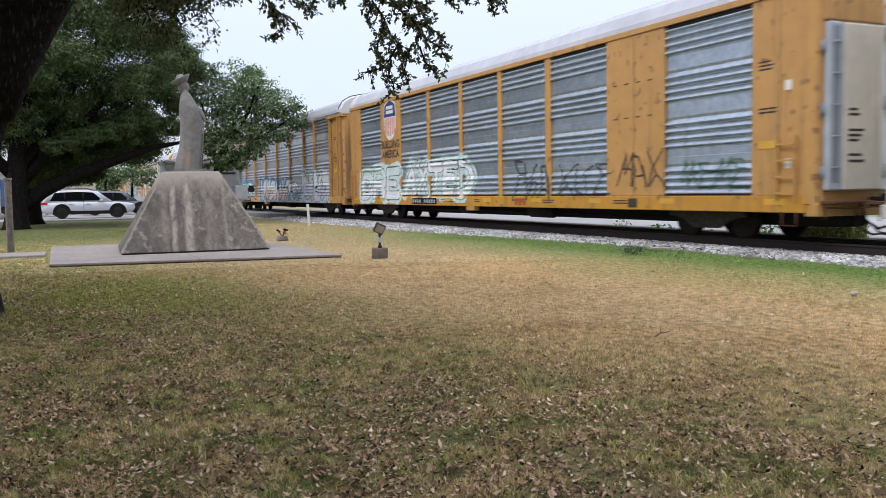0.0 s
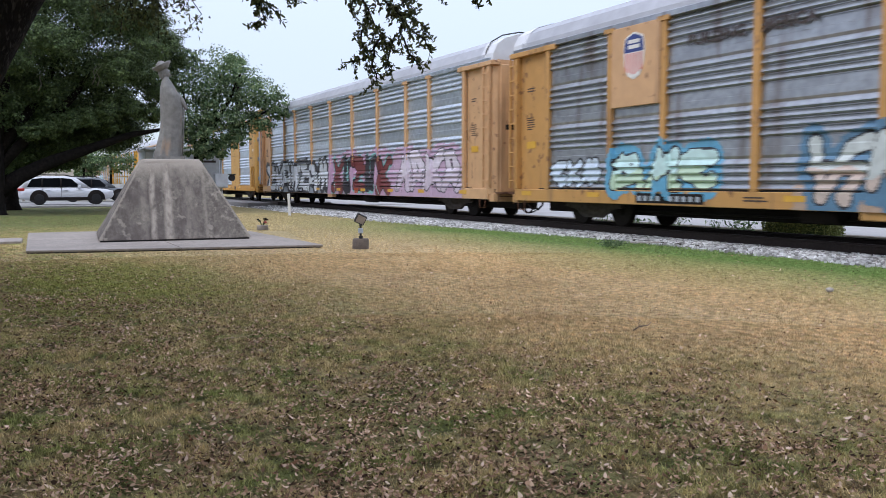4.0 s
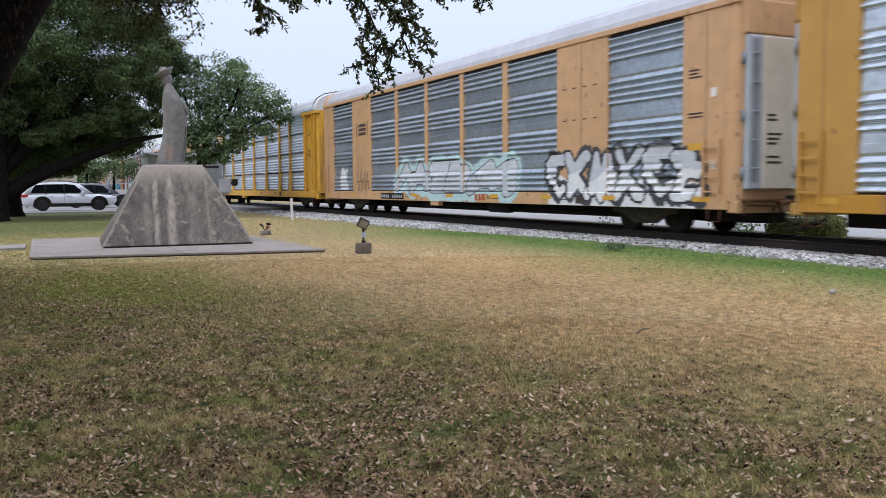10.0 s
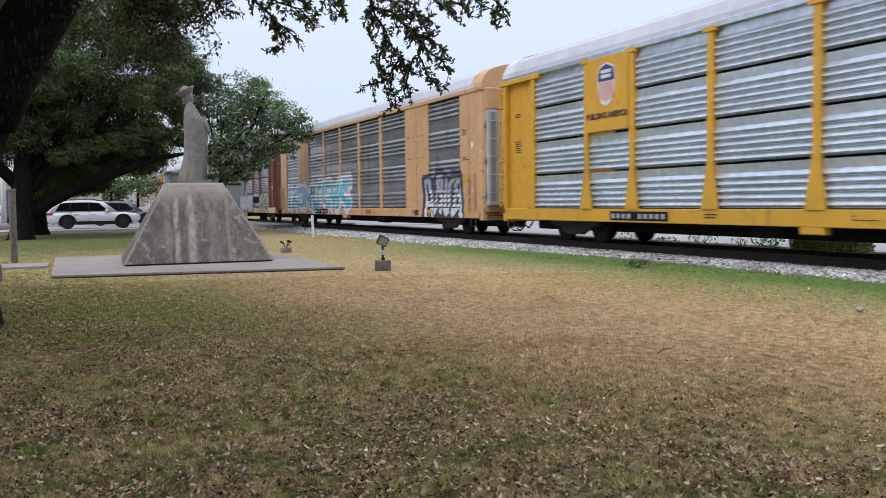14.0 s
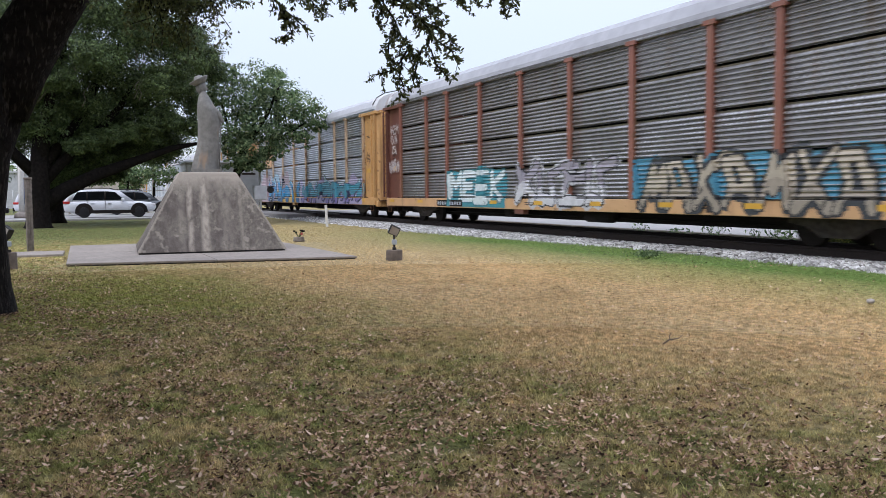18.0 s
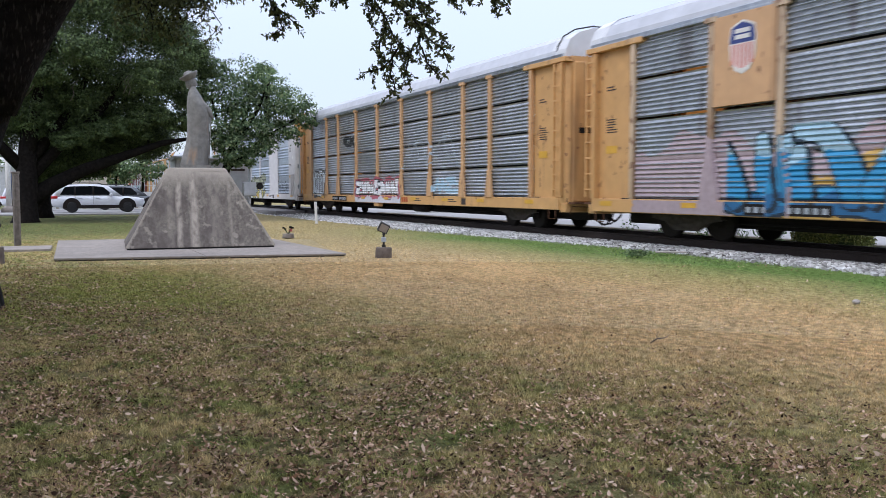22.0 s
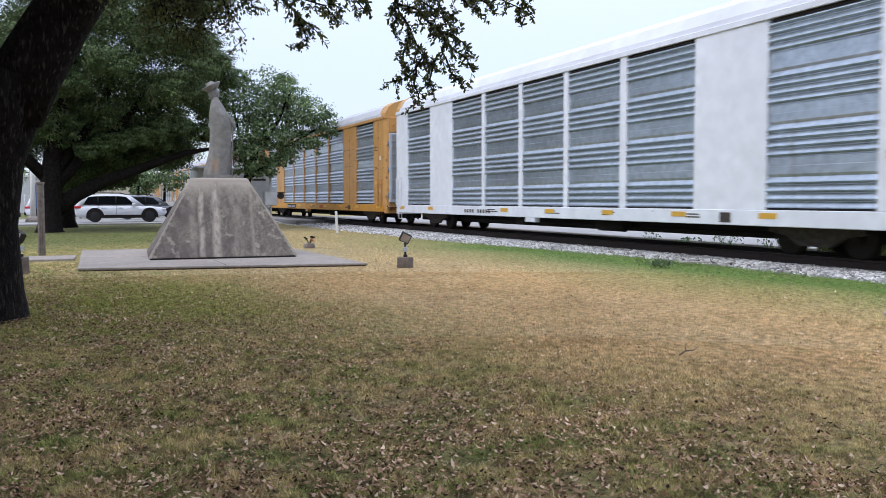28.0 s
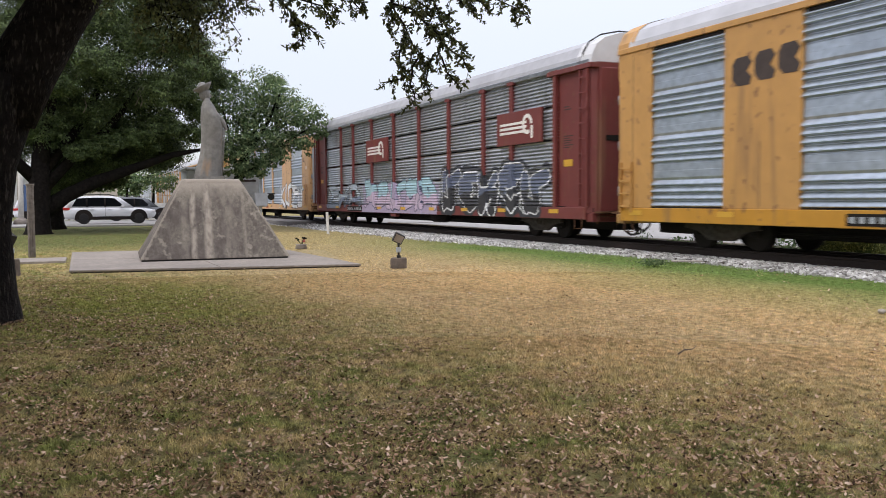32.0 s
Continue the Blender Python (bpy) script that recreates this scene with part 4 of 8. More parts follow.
def rail_car(left, kind, body, steel, style, label, gusset=True, roof=M_ROOF, cap=None, doors="pair", post=None, sill=None, seed=0):
    """A two- or three-deck motor vehicle carrier wagon."""
    L = LENGTH[kind]
    paint, sheet = PAINT[body], STEEL[steel]
    car = thing("autorack_wagon", pose(left, TRACK_Y, RAIL_Z), label, "railway wagon", "wagons of the passing train")
    STARTS.append((car, left))
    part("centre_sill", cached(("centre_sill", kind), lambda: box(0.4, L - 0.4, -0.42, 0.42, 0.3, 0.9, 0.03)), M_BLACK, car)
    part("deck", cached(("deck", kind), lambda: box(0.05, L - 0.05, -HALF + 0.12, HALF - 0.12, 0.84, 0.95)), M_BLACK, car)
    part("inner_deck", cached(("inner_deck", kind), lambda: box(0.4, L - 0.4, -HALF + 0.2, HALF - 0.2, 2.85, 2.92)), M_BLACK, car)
    post_paint = PAINT[post] if post else paint
    for side in (0, 1):
        part("side_sill", cached(("side_sill", kind, side), lambda: slab_side(0.25, L - 0.25, 0.62, 0.965, side, 0.02, 0.14, 0.012)), PAINT[sill] if sill else paint, car)
        part("top_rail", cached(("top_rail", kind, side), lambda: slab_side(0.15, L - 0.15, SIDE_Z1 - 0.02, 5.07, side, 0.035, 0.12, 0.01)),
             paint if kind == "flush" else (PAINT["white"] if body in ("white", "oldwhite") else sheet), car)
        # black strip in place of the shade where sheets meet the sill
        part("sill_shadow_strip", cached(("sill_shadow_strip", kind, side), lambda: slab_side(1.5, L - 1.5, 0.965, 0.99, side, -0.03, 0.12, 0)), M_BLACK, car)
        if kind == "flush":
            edges = [0.0] + [v for b in BAYS_FLUSH for v in b] + [L - 0.3]
            for a, b in BAYS_FLUSH:
                bay(car, a, b, style, side, sheet)
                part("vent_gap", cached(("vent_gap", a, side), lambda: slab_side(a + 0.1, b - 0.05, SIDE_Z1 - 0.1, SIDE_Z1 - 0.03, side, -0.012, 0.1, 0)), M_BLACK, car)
            for a, b in zip(edges[0::2], edges[1::2]):
                nm = "post" if b - a < 0.4 else "side_plate"
                part(nm, cached((nm, a, side), lambda: slab_side(a + (0.16 if a == 0 else 0), b, SIDE_Z0 - 0.01, SIDE_Z1 + 0.02, side, 0.0, 0.12, 0.015)), paint, car)
        else:
            edges = [2.0] + [x for x, _ in POSTS_OPEN] + [25.95]
            for a, b in zip(edges, edges[1:]):
                bay(car, a, b, style, side, sheet)
            for x, w in POSTS_OPEN + [(25.98, 0.16), (1.98, 0.16)]:
                part("post", cached(("post", x, side, gusset and 3 < x < 25), lambda: post_mesh(x, w, side, gusset and 3 < x < 25)), post_paint, car)
            for a, b in ((0.42, 1.92), (26.06, 27.5)):
                part("corner_plate", cached(("corner_plate", a, side), lambda: slab_side(a, b, 0.965, SIDE_Z1 - 0.12, side, -0.1, 0.1, 0.012)), paint, car)
                part("corner_hood", cached(("corner_hood", a, side), lambda: slab_side(a - 0.45, b + 0.45, SIDE_Z1 - 0.12, SIDE_Z1 + 0.02, side, 0.06, 0.25, 0.012)), paint, car)
            for a in (0.12, 27.45):
                part("corner_post", cached(("corner_post", a, side), lambda: slab_side(a, a + 0.3, 0.965, SIDE_Z1 - 0.12, side, 0.0, 0.25, 0.02)), paint, car)
    # ends
    for e, x, s in ((0, 0.0, -1), (1, L, 1)):
        def end_wall():
            bm = bmesh.new()
            r = 0.3
            pts = [(-HALF + 0.01, 0)] + [(-HALF + r - r * math.cos(a), r * math.sin(a)) for a in (0.35, 0.8, 1.25)] + [(-HALF + r, r)]
            pts = pts + [(-y, d) for y, d in reversed(pts)]
            lo = [bm.verts.new((s * (d - r), y, 0.8)) for y, d in pts]
            hi = [bm.verts.new((s * (d - r), y, 5.0)) for y, d in pts]
            for i in range(len(pts) - 1):
                bm.faces.new((lo[i], lo[i + 1], hi[i + 1], hi[i]))
            return bm
        w = part("end_wall", cached(("end_wall", s), end_wall), paint, car)
        w.location = (x - s * 0.0, 0, 0)

        def hood():
            arc = [(-HALF, 4.98), (-HALF + 0.03, 5.22), (-1.36, 5.52), (-1.1, 5.7), (-0.6, 5.85), (0, 5.9)]
            arc = arc + [(-y, z) for y, z in reversed(arc[:-1])]
            bm = bmesh.new()
            a = [bm.verts.new((-s * 0.75, y, z)) for y, z in arc]
            b = [bm.verts.new((-s * 0.03, y * 0.985, z - 0.02)) for y, z in arc]
            bm.faces.new(b)
            for i in range(len(arc) - 1):
                bm.faces.new((a[i], a[i + 1], b[i + 1], b[i]))
            return bm
        h = part("roof_end", cached(("roof_end", s), hood), cap or M_ROOFEND, car)
        h.location = (x, 0, 0)
        if kind == "flush":
            for y0, y1, mt in ((-1.36, -0.93, M_DOORGREY), (-0.92, -0.01, M_DOORCREAM), (0.01, 0.92, M_DOORCREAM), (0.93, 1.36, M_DOORGREY)):
                d = part("end_door", cached(("end_door", y0, s), lambda: box(min(0, s * 0.12), max(0, s * 0.12), y0, y1, 1.05, 4.28, 0.03)), mt if doors == "pair" else paint, car)
                d.location = (x, 0, 0)
            gable = part("gable_plate", cached(("gable_plate", s), lambda: box(min(0, s * 0.1), max(0, s * 0.1), -1.4, 1.4, 4.3, 5.02, 0.03)), cap or paint, car, "painted plate over the end doors")
            gable.location = (x, 0, 0)
            if doors == "pair":
                for zz in (1.6, 1.72, 2.0, 2.1, 2.2, 2.5, 2.6):
                    p = part("stencil_mark", cached(("door_mark", zz), lambda: box(0, 0.004, -0.8, -0.45 + 0.1 * math.sin(zz * 9), zz, zz + 0.05)), M_LETTER, car, "small stencilled mark")
                    p.location = (x + s * 0.121 - (0.004 if s < 0 else 0), 0, 0)
            strip = part("door_recess", cached(("door_recess", s), lambda: box(min(0, s * 0.006), max(0, s * 0.006), -1.24, -1.06, 1.2, 4.2)), M_DOORDARK if doors == "pair" else paint, car, "darker recess of the end door")
            strip.location = (x + s * 0.12, 0, 0)
            for zz in (1.5, 2.1, 2.7, 3.3, 3.9):
                rung = part("door_rung", cached(("door_rung",), lambda: tube([(0, -1.26, 0), (0, -1.04, 0)], 0.014, 6)), M_DOORGREY, car)
                rung.location = (x + s * 0.15, 0, zz)
            for zz in (1.4, 2.6, 3.8):
                hg = part("door_hinge", cached(("door_hinge",), lambda: tube([(0, 0, -0.12), (0, 0, 0.12)], 0.04, 8)), M_DOORDARK, car)
                hg.location = (x + s * 0.02, -1.4, zz)
        else:
            for y0, y1 in ((-1.28, -0.02), (0.02, 1.28)):
                d = part("end_door", cached(("end_door_open", y0, s), lambda: box(min(0, s * 0.06), max(0, s * 0.06), y0, y1, 0.85, 4.85, 0.02)), paint, car)
                d.location = (x, 0, 0)
            d = part("door_slot", cached(("door_slot", s), lambda: box(min(0, s * 0.075), max(0, s * 0.075), -1.1, -0.25, 2.82, 2.98)), M_BLACK, car)
            d.location = (x, 0, 0)
        coupler(car, x, s)
        st = part("end_step", cached(("end_step", s), lambda: box(-0.3 if s > 0 else 0, 0 if s > 0 else 0.3, -1.5, 1.5, 0.55, 0.8, 0.02)), paint, car)
        st.location = (x, 0, 0)
        pf = part("end_platform", cached(("end_platform", s), lambda: box(min(0, s * 0.34), max(0, s * 0.34), -1.42, -0.25, 0.80, 0.85, 0.006)), M_RUST, car, "rusty end platform")
        pf.location = (x, 0, 0)
        lv = part("uncoupling_lever", cached(("uncoupling_lever", s), lambda: tube([(s * 0.1, -1.4, 0.5), (s * 0.1, -1.35, 0.72), (s * 0.3, -0.7, 0.7), (s * 0.5, -0.15, 0.76)], 0.016, 6)), M_RUST, car)
        lv.location = (x, 0, 0)
        hang = part("air_hose", cached(("air_hose", s), lambda: tube([(s * 0.1, -0.55, 0.66), (s * 0.2, -0.6, 0.35), (s * 0.5, -0.58, 0.2), (s * 0.8, -0.5, 0.24), (s * 0.95, -0.45, 0.34)], 0.024, 6)), M_BLACK, car)
        hang.location = (x, 0, 0)
        stirrup = part("stirrup_step", cached(("stirrup_step",), lambda: tube([(-0.18, 0, 0.66), (-0.18, 0, 0.36), (0.18, 0, 0.36), (0.18, 0, 0.66)], 0.014, 6)), M_RUST if paint is not PAINT["white"] else paint, car)
        stirrup.location = (x - s * 0.62, -HALF - 0.01, 0)
    part("roof", cached(("roof", kind), lambda: roof_mesh(L, 0.55)), roof, car)
    # ladders and grab rails
    if kind == "open":
        for x in (0.05, 27.42):
            ld = part("ladder", cached(("ladder_tall",), lambda: ladder_mesh(1.0, 4.8, 9, 0.38)), paint, car)
            ld.location = (x, -HALF - 0.06, 0)
    else:
        for x in (0.3, 26.05):
            ld = part("ladder", cached(("ladder_low",), lambda: ladder_mesh(0.85, 2.15, 4, 0.46)), paint, car)
            ld.location = (x, -HALF - 0.05, 0)
        small_print(car, 25.5, 26.0, 2.75, 2, seed=seed, y=HALF)
        small_print(car, 25.5, 26.0, 3.7, 3, seed=seed + 1, y=HALF)
        plate(car, "notice_plate", 25.5, 25.95, 1.92, 2.08, M_STRIPE, label="yellow notice plate")
    if kind == "open":
        for xa in (0.75, 26.35):
            plate(car, "notice_plate", xa, xa + 0.46, 2.15, 2.35, M_STRIPE, out=0.008, y=HALF - 0.1, label="yellow notice plate")
            small_print(car, xa, xa + 0.5, 3.05, 6, seed=seed, y=HALF - 0.1, h=0.03)
            small_print(car, xa, xa + 0.45, 3.9, 2, seed=seed + 3, y=HALF - 0.1)
        # bent grab rail over the end of the roof
        arch = [(-HALF + 0.05, 5.1), (-HALF + 0.05, 5.3), (-1.3, 5.62), (-0.9, 5.85), (-0.3, 5.98), (0.3, 5.98), (0.9, 5.85)]
        rail = part("roof_grab_rail", cached(("roof_grab_rail",), lambda: tube([(0, y, z) for y, z in arch], 0.022, 6)), M_IRON, car)
        rail.location = (L - 0.5, 0, 0)
    # underbody gear and marks on the sill
    for x in (3.5, L - 3.5):
        truck(car, x)
    part("brake_cylinder", cached(("brake_cylinder",), lambda: tube([(10.2, -0.75, 0.5), (11.1, -0.75, 0.5)], 0.17, 12)), M_BLACK, car)
    part("air_tank", cached(("air_tank",), lambda: tube([(15.2, -0.8, 0.48), (15.3, -0.8, 0.48), (16.5, -0.8, 0.48), (16.6, -0.8, 0.48)], [0.1, 0.2, 0.2, 0.1], 12)), M_BLACK, car)
    part("brake_rod", cached(("brake_rod",), lambda: tube([(4.5, -0.6, 0.42), (L - 4.5, -0.6, 0.42)], 0.025, 6)), M_BLACK, car)
    part("jack_pad", cached(("jack_pad",), lambda: box(12.1, 12.7, -HALF - 0.01, -HALF + 0.2, 0.47, 0.66, 0.02)), paint, car)
    for x in (0.65, 3.9, 10.4, 13.4, 16.5, 19.5, 22.4, 25.7):
        part("reflector", cached(("reflector", x), lambda: box(x, x + 0.52, -HALF - 0.028, -HALF - 0.018, 0.78, 0.9)), M_STRIPE, car, "yellow reflective strip")
    px = 7.4 if kind == "flush" else 5.9
    pale_car = body in ("white", "oldwhite")
    if not pale_car:
        plate(car, "number_plate", px, px + 2.3, 0.67, 0.9, M_BLACK, y=HALF + 0.02, label="black number panel with pale bars")
    rng = random.Random(seed)
    for i in range(10):
        if i != 4:
            part("number_bar", cached(("number_bar",), lambda: box(0, 0.11, -0.01, 0, 0, 0.12)), M_LETTER if pale_car else M_DOORGREY, car).location = (px + 0.08 + i * 0.22, -HALF - 0.026, 0.72)
    for i in range(4):
        x = 9.6 + i * 3.6 + rng.uniform(-0.5, 0.5)
        small_print(car, x, x + rng.uniform(0.5, 1.1), 0.86, 2, seed=seed + i, h=0.03)
    if body in ("yellow", "bright", "tan", "gold"):
        for i in range(3):
            part("sill_mark", box(15.5 + i * 0.24, 15.68 + i * 0.24, -HALF - 0.03, -HALF - 0.021, 0.7, 0.9), M_LETTERRED, car, "faded red painted mark")
    if kind == "flush":
        # seams and placards of the flat side plates
        for xs_, z0_, z1_ in () if pale_car else ((5.15, 1.0, 2.4), (21.4, 1.0, 4.85), (26.05, 1.0, 4.85), (0.75, 1.0, 4.85)):
            part("seam", cached(("seam", xs_, z0_), lambda: box(xs_, xs_ + 0.014, -HALF - 0.004, -HALF - 0.0005, z0_, z1_)), M_TIE, car)
        for xs_, z_ in ((26.2, 3.05), (26.2, 1.5)):
            part("placard", cached(("placard", xs_, z_), lambda: box(xs_, xs_ + 0.16, -HALF - 0.008, -HALF - 0.001, z_, z_ + 0.2, 0.004)), M_WHITE, car, "small white placard")
        for z_ in () if pale_car else (2.9, 3.75):
            for k in range(4):
                part("stencil_mark", cached(("plate_mark", z_, k), lambda: box(20.55 + k * 0.46, 20.72 + k * 0.46, -HALF - 0.006, -HALF - 0.001, z_, z_ + 0.03)), M_LETTER, car, "small stencilled mark")
    part("data_square", box(21.2, 21.55, -HALF - 0.03, -HALF - 0.021, 0.68, 0.9), M_LETTER, car, "dark square label on the sill")
    return car


def shield_board(car, body="yellow"):
    part("sign_board", box(4.92, 6.7, -HALF - 0.06, -HALF + 0.02, 3.0, 4.93, 0.01), PAINT[body], car, "painted sign board")
    shield(car, 5.8, 4.2, 0.72, 1.05, HALF + 0.06)


def wagons():
    g = graffiti

    def add(*a, **k):
        return rail_car(*a, **k)

    # in running order, from the head of the part that is seen
    c = add(-10.5, "flush", "oldwhite", "clean", "grouped", "soiled white and grey autorack wagon", seed=1)
    c = add(-38.85, "flush", "yellow", "clean", "grouped", "yellow autorack wagon with grey ribbed sheets and graffiti", sill="deepyellow", seed=2)
    shield(c, 5.15, 4.15, 1.25, 1.6, HALF)
    lettering(c, "slogan", "BUILDING", 5.15, 3.12, 0.44, M_LETTER, HALF)
    lettering(c, "slogan", "AMERICA", 5.15, 2.72, 0.44, M_LETTER, HALF)
    g(c, "flush", "grouped", "DRE", 1.5, 6.1, 0.82, 2.15, WHITEC, (0.03, 0.05, 0.045), (0.56, 0.68, 0.66), 0.85, 3, top=(0.60, 0.70, 0.68), thin=0.035)
    g(c, "flush", "grouped", "AXTED", 6.5, 12.5, 0.98, 2.2, (0.62, 0.68, 0.67), BLACKC, (0.50, 0.64, 0.61), 0.72, 4, top=WHITEC, thin=0.035)
    g(c, "flush", "grouped", "eba", 15.3, 17.5, 0.8, 1.95, WHITEC, (0.06, 0.06, 0.07), None, 0.4, 5, hollow=True, thin=0.038)
    g(c, "flush", "grouped", "kfe", 17.9, 20.4, 1.0, 1.85, WHITEC, (0.06, 0.06, 0.07), None, 0.3, 6, hollow=True, thin=0.026)
    g(c, "flush", "grouped", "dak", 20.7, 22.6, 1.2, 2.0, WHITEC, (0.08, 0.05, 0.03), None, 0.3, 7, hollow=True, thin=0.026)
    g(c, "flush", "grouped", "hede", 23.1, 25.2, 1.15, 1.75, WHITEC, (0.08, 0.16, 0.13), None, 0.16, 8, hollow=True, thin=0.026)
    c = add(-67.9, "open", "yellow", "dull", "grouped", "grey autorack wagon with orange posts and bright graffiti", gusset=False, roof=M_ROOFDULL, seed=3)
    shield_board(c, "tan")
    lettering(c, "slogan", "BUILDING  AMERICA", 9.3, 4.28, 0.34, M_LETTER, HALF - 0.01, stretch=1.1)
    g(c, "open", "grouped", "ckh", 2.15, 4.3, 1.05, 1.8, (0.5, 0.58, 0.66), BLACKC, None, 0.6, 11)
    g(c, "open", "grouped", "gdc", 4.95, 8.5, 0.95, 1.9, (0.45, 0.58, 0.42), BLACKC, (0.12, 0.34, 0.5), 0.7, 12, top=(0.5, 0.68, 0.65))
    g(c, "open", "grouped", "bhghb", 10.8, 17.7, 0.72, 1.95, (0.52, 0.42, 0.36), BLACKC, (0.10, 0.20, 0.30), 0.72, 13, top=(0.52, 0.56, 0.54), back=((0.42, 0.30, 0.22), 10.6, 17.8, 0.64, 1.05))
    g(c, "open", "grouped", "fcb", 17.9, 20.4, 0.75, 1.7, (0.12, 0.24, 0.33), BLACKC, (0.36, 0.42, 0.46), 0.65, 14, top=WHITEC)
    g(c, "open", "grouped", "agfg", 20.6, 25.7, 0.75, 2.25, (0.50, 0.50, 0.60), BLACKC, (0.46, 0.56, 0.62), 0.95, 15, top=(0.66, 0.67, 0.70), back=((0.44, 0.42, 0.46), 20.2, 25.9, 0.64, 2.2))
    c = add(-96.95, "open", "tan", "bright", "grouped", "grey autorack wagon with tan posts and silver and pink graffiti", gusset=False, roof=M_ROOFDULL, cap=M_ROOFEND, seed=4)
    g(c, "open", "grouped", "ebabeah", 1.4, 12.0, 0.74, 2.12, (0.62, 0.65, 0.68), BLACKC, (0.035, 0.035, 0.04), 0.85, 16, top=(0.50, 0.53, 0.56), back=((0.26, 0.29, 0.32), 1.2, 12.1, 0.64, 1.25), thin=0.06)
    g(c, "open", "grouped", "kfefk", 12.8, 19.7, 0.72, 2.3, (0.15, 0.035, 0.035), (0.012, 0.012, 0.016), (0.20, 0.42, 0.40), 0.95, 17, alt=True, top=(0.02, 0.018, 0.025), back=((0.45, 0.29, 0.40), 12.2, 20.0, 0.64, 2.5), shine=(0.32, 0.55, 0.50), glow=0.03)
    g(c, "open", "grouped", "daka", 20.3, 25.7, 0.8, 2.25, (0.52, 0.44, 0.5), BLACKC, None, 0.95, 18, top=(0.62, 0.56, 0.62), back=((0.46, 0.32, 0.42), 20.0, 25.9, 0.64, 2.45))
    c = add(-125.3, "flush", "bright", "bright", "grouped", "clean yellow autorack wagon with bright ribbed sheets", sill="deepyellow", cap=PAINT["bright"], seed=5)
    shield(c, 5.15, 4.2, 1.35, 1.65, HALF)
    lettering(c, "slogan", "BUILDING", 5.15, 3.15, 0.46, M_LETTER, HALF)
    lettering(c, "slogan", "AMERICA", 5.15, 2.74, 0.46, M_LETTER, HALF)
    c = add(-153.65, "flush", "tan", "clean", "grouped", "faded tan autorack wagon with silver block graffiti", cap=PAINT["tan"], seed=6)
    bm = bmesh.new()
    for zz in (3.8, 3.62, 3.44):
        box(4.85, 5.7, -HALF - 0.006, -HALF - 0.001, zz - 0.06, zz + 0.06, 0, bm)
    for xx in (4.6, 5.85):
        box(xx, xx + 0.06, -HALF - 0.006, -HALF - 0.001, 3.35, 3.95, 0, bm)
    part("emblem", bm, M_LETTER, c, "dark bracketed emblem of bars")
    g(c, "flush", "grouped", "hed", 8.9, 18.0, 0.85, 2.0, (0.46, 0.49, 0.52), (0.05, 0.055, 0.07), (0.46, 0.62, 0.62), 1.35, 19, top=(0.54, 0.57, 0.60), glow=0.22)
    g(c, "flush", "grouped", "ckhkce", 19.7, 26.0, 0.8, 2.05, WHITEC, BLACKC, (0.05, 0.05, 0.055), 0.72, 20, top=(0.52, 0.54, 0.58), glow=0.07, back=(WHITEC, 19.9, 25.9, 0.64, 1.3), thin=0.05)
    g(c, "flush", "grouped", "gdc", 2.35, 3.3, 1.05, 1.95, WHITEC, (0.5, 0.52, 0.54), None, 0.4, 21, soft=True)
    g(c, "flush", "grouped", "bh", 4.6, 6.0, 1.0, 1.9, WHITEC, (0.12, 0.08, 0.06), None, 0.22, 22, hollow=True, thin=0.026)
    c = add(-182.7, "open", "vivid", "bright", "slotted", "yellow autorack wagon with bright slotted sheets", seed=7)
    shield_board(c, "vivid")
    lettering(c, "slogan", "BUILDING AMERICA", 5.8, 3.4, 0.2, M_LETTER, HALF + 0.06)
    c = add(-211.05, "flush", "tan", "dull", "grouped", "faded tan autorack wagon with pale blue graffiti", roof=M_ROOF, cap=PAINT["tan"], seed=8)
    g(c, "flush", "grouped", "IKON", 1.3, 6.6, 0.92, 2.15, (0.13, 0.46, 0.60), (0.70, 0.70, 0.74), (0.68, 0.66, 0.70), 0.8, 23, top=(0.28, 0.46, 0.66), thin=0.06, glow=0.2)
    g(c, "flush", "grouped", "fcbc", 6.8, 13.2, 0.85, 2.3, (0.13, 0.48, 0.58), (0.70, 0.70, 0.74), (0.66, 0.62, 0.68), 0.85, 24, top=(0.22, 0.52, 0.62), thin=0.06, glow=0.2)
    g(c, "flush", "grouped", "agfg", 22.2, 25.4, 0.7, 2.25, (0.60, 0.62, 0.66), BLACKC, (0.04, 0.045, 0.07), 0.5, 25, top=(0.30, 0.33, 0.40))
    g(c, "flush", "slotted", "e", 6.9, 8.4, 3.0, 3.8, WHITEC, BLACKC, None, 0.2, 26, hollow=True, thin=0.026)
    c = add(-240.1, "open", "oxide", "brown", "fine", "grimy brown autorack wagon with oxide red posts and graffiti", gusset=False, sill="tan", roof=M_ROOFDULL, post="rustpost", cap=M_PEEL, seed=9)
    g(c, "open", "fine", "MEEK", 7.0, 11.3, 0.85, 1.95, (0.58, 0.65, 0.65), (0.03, 0.15, 0.18), None, 0.62, 27, back=((0.045, 0.24, 0.29), 6.9, 11.5, 0.66, 1.95))
    g(c, "open", "fine", "kfef", 12.2, 17.4, 0.78, 2.0, (0.56, 0.56, 0.58), BLACKC, (0.50, 0.50, 0.52), 0.6, 28, top=(0.30, 0.28, 0.32), glow=0.05)
    g(c, "open", "fine", "dakadka", 18.7, 25.7, 0.72, 1.95, (0.30, 0.26, 0.205), BLACKC, (0.04, 0.045, 0.05), 0.5, 29, top=(0.40, 0.35, 0.27), back=((0.06, 0.22, 0.32), 18.5, 25.8, 1.0, 1.95), glow=0.06)
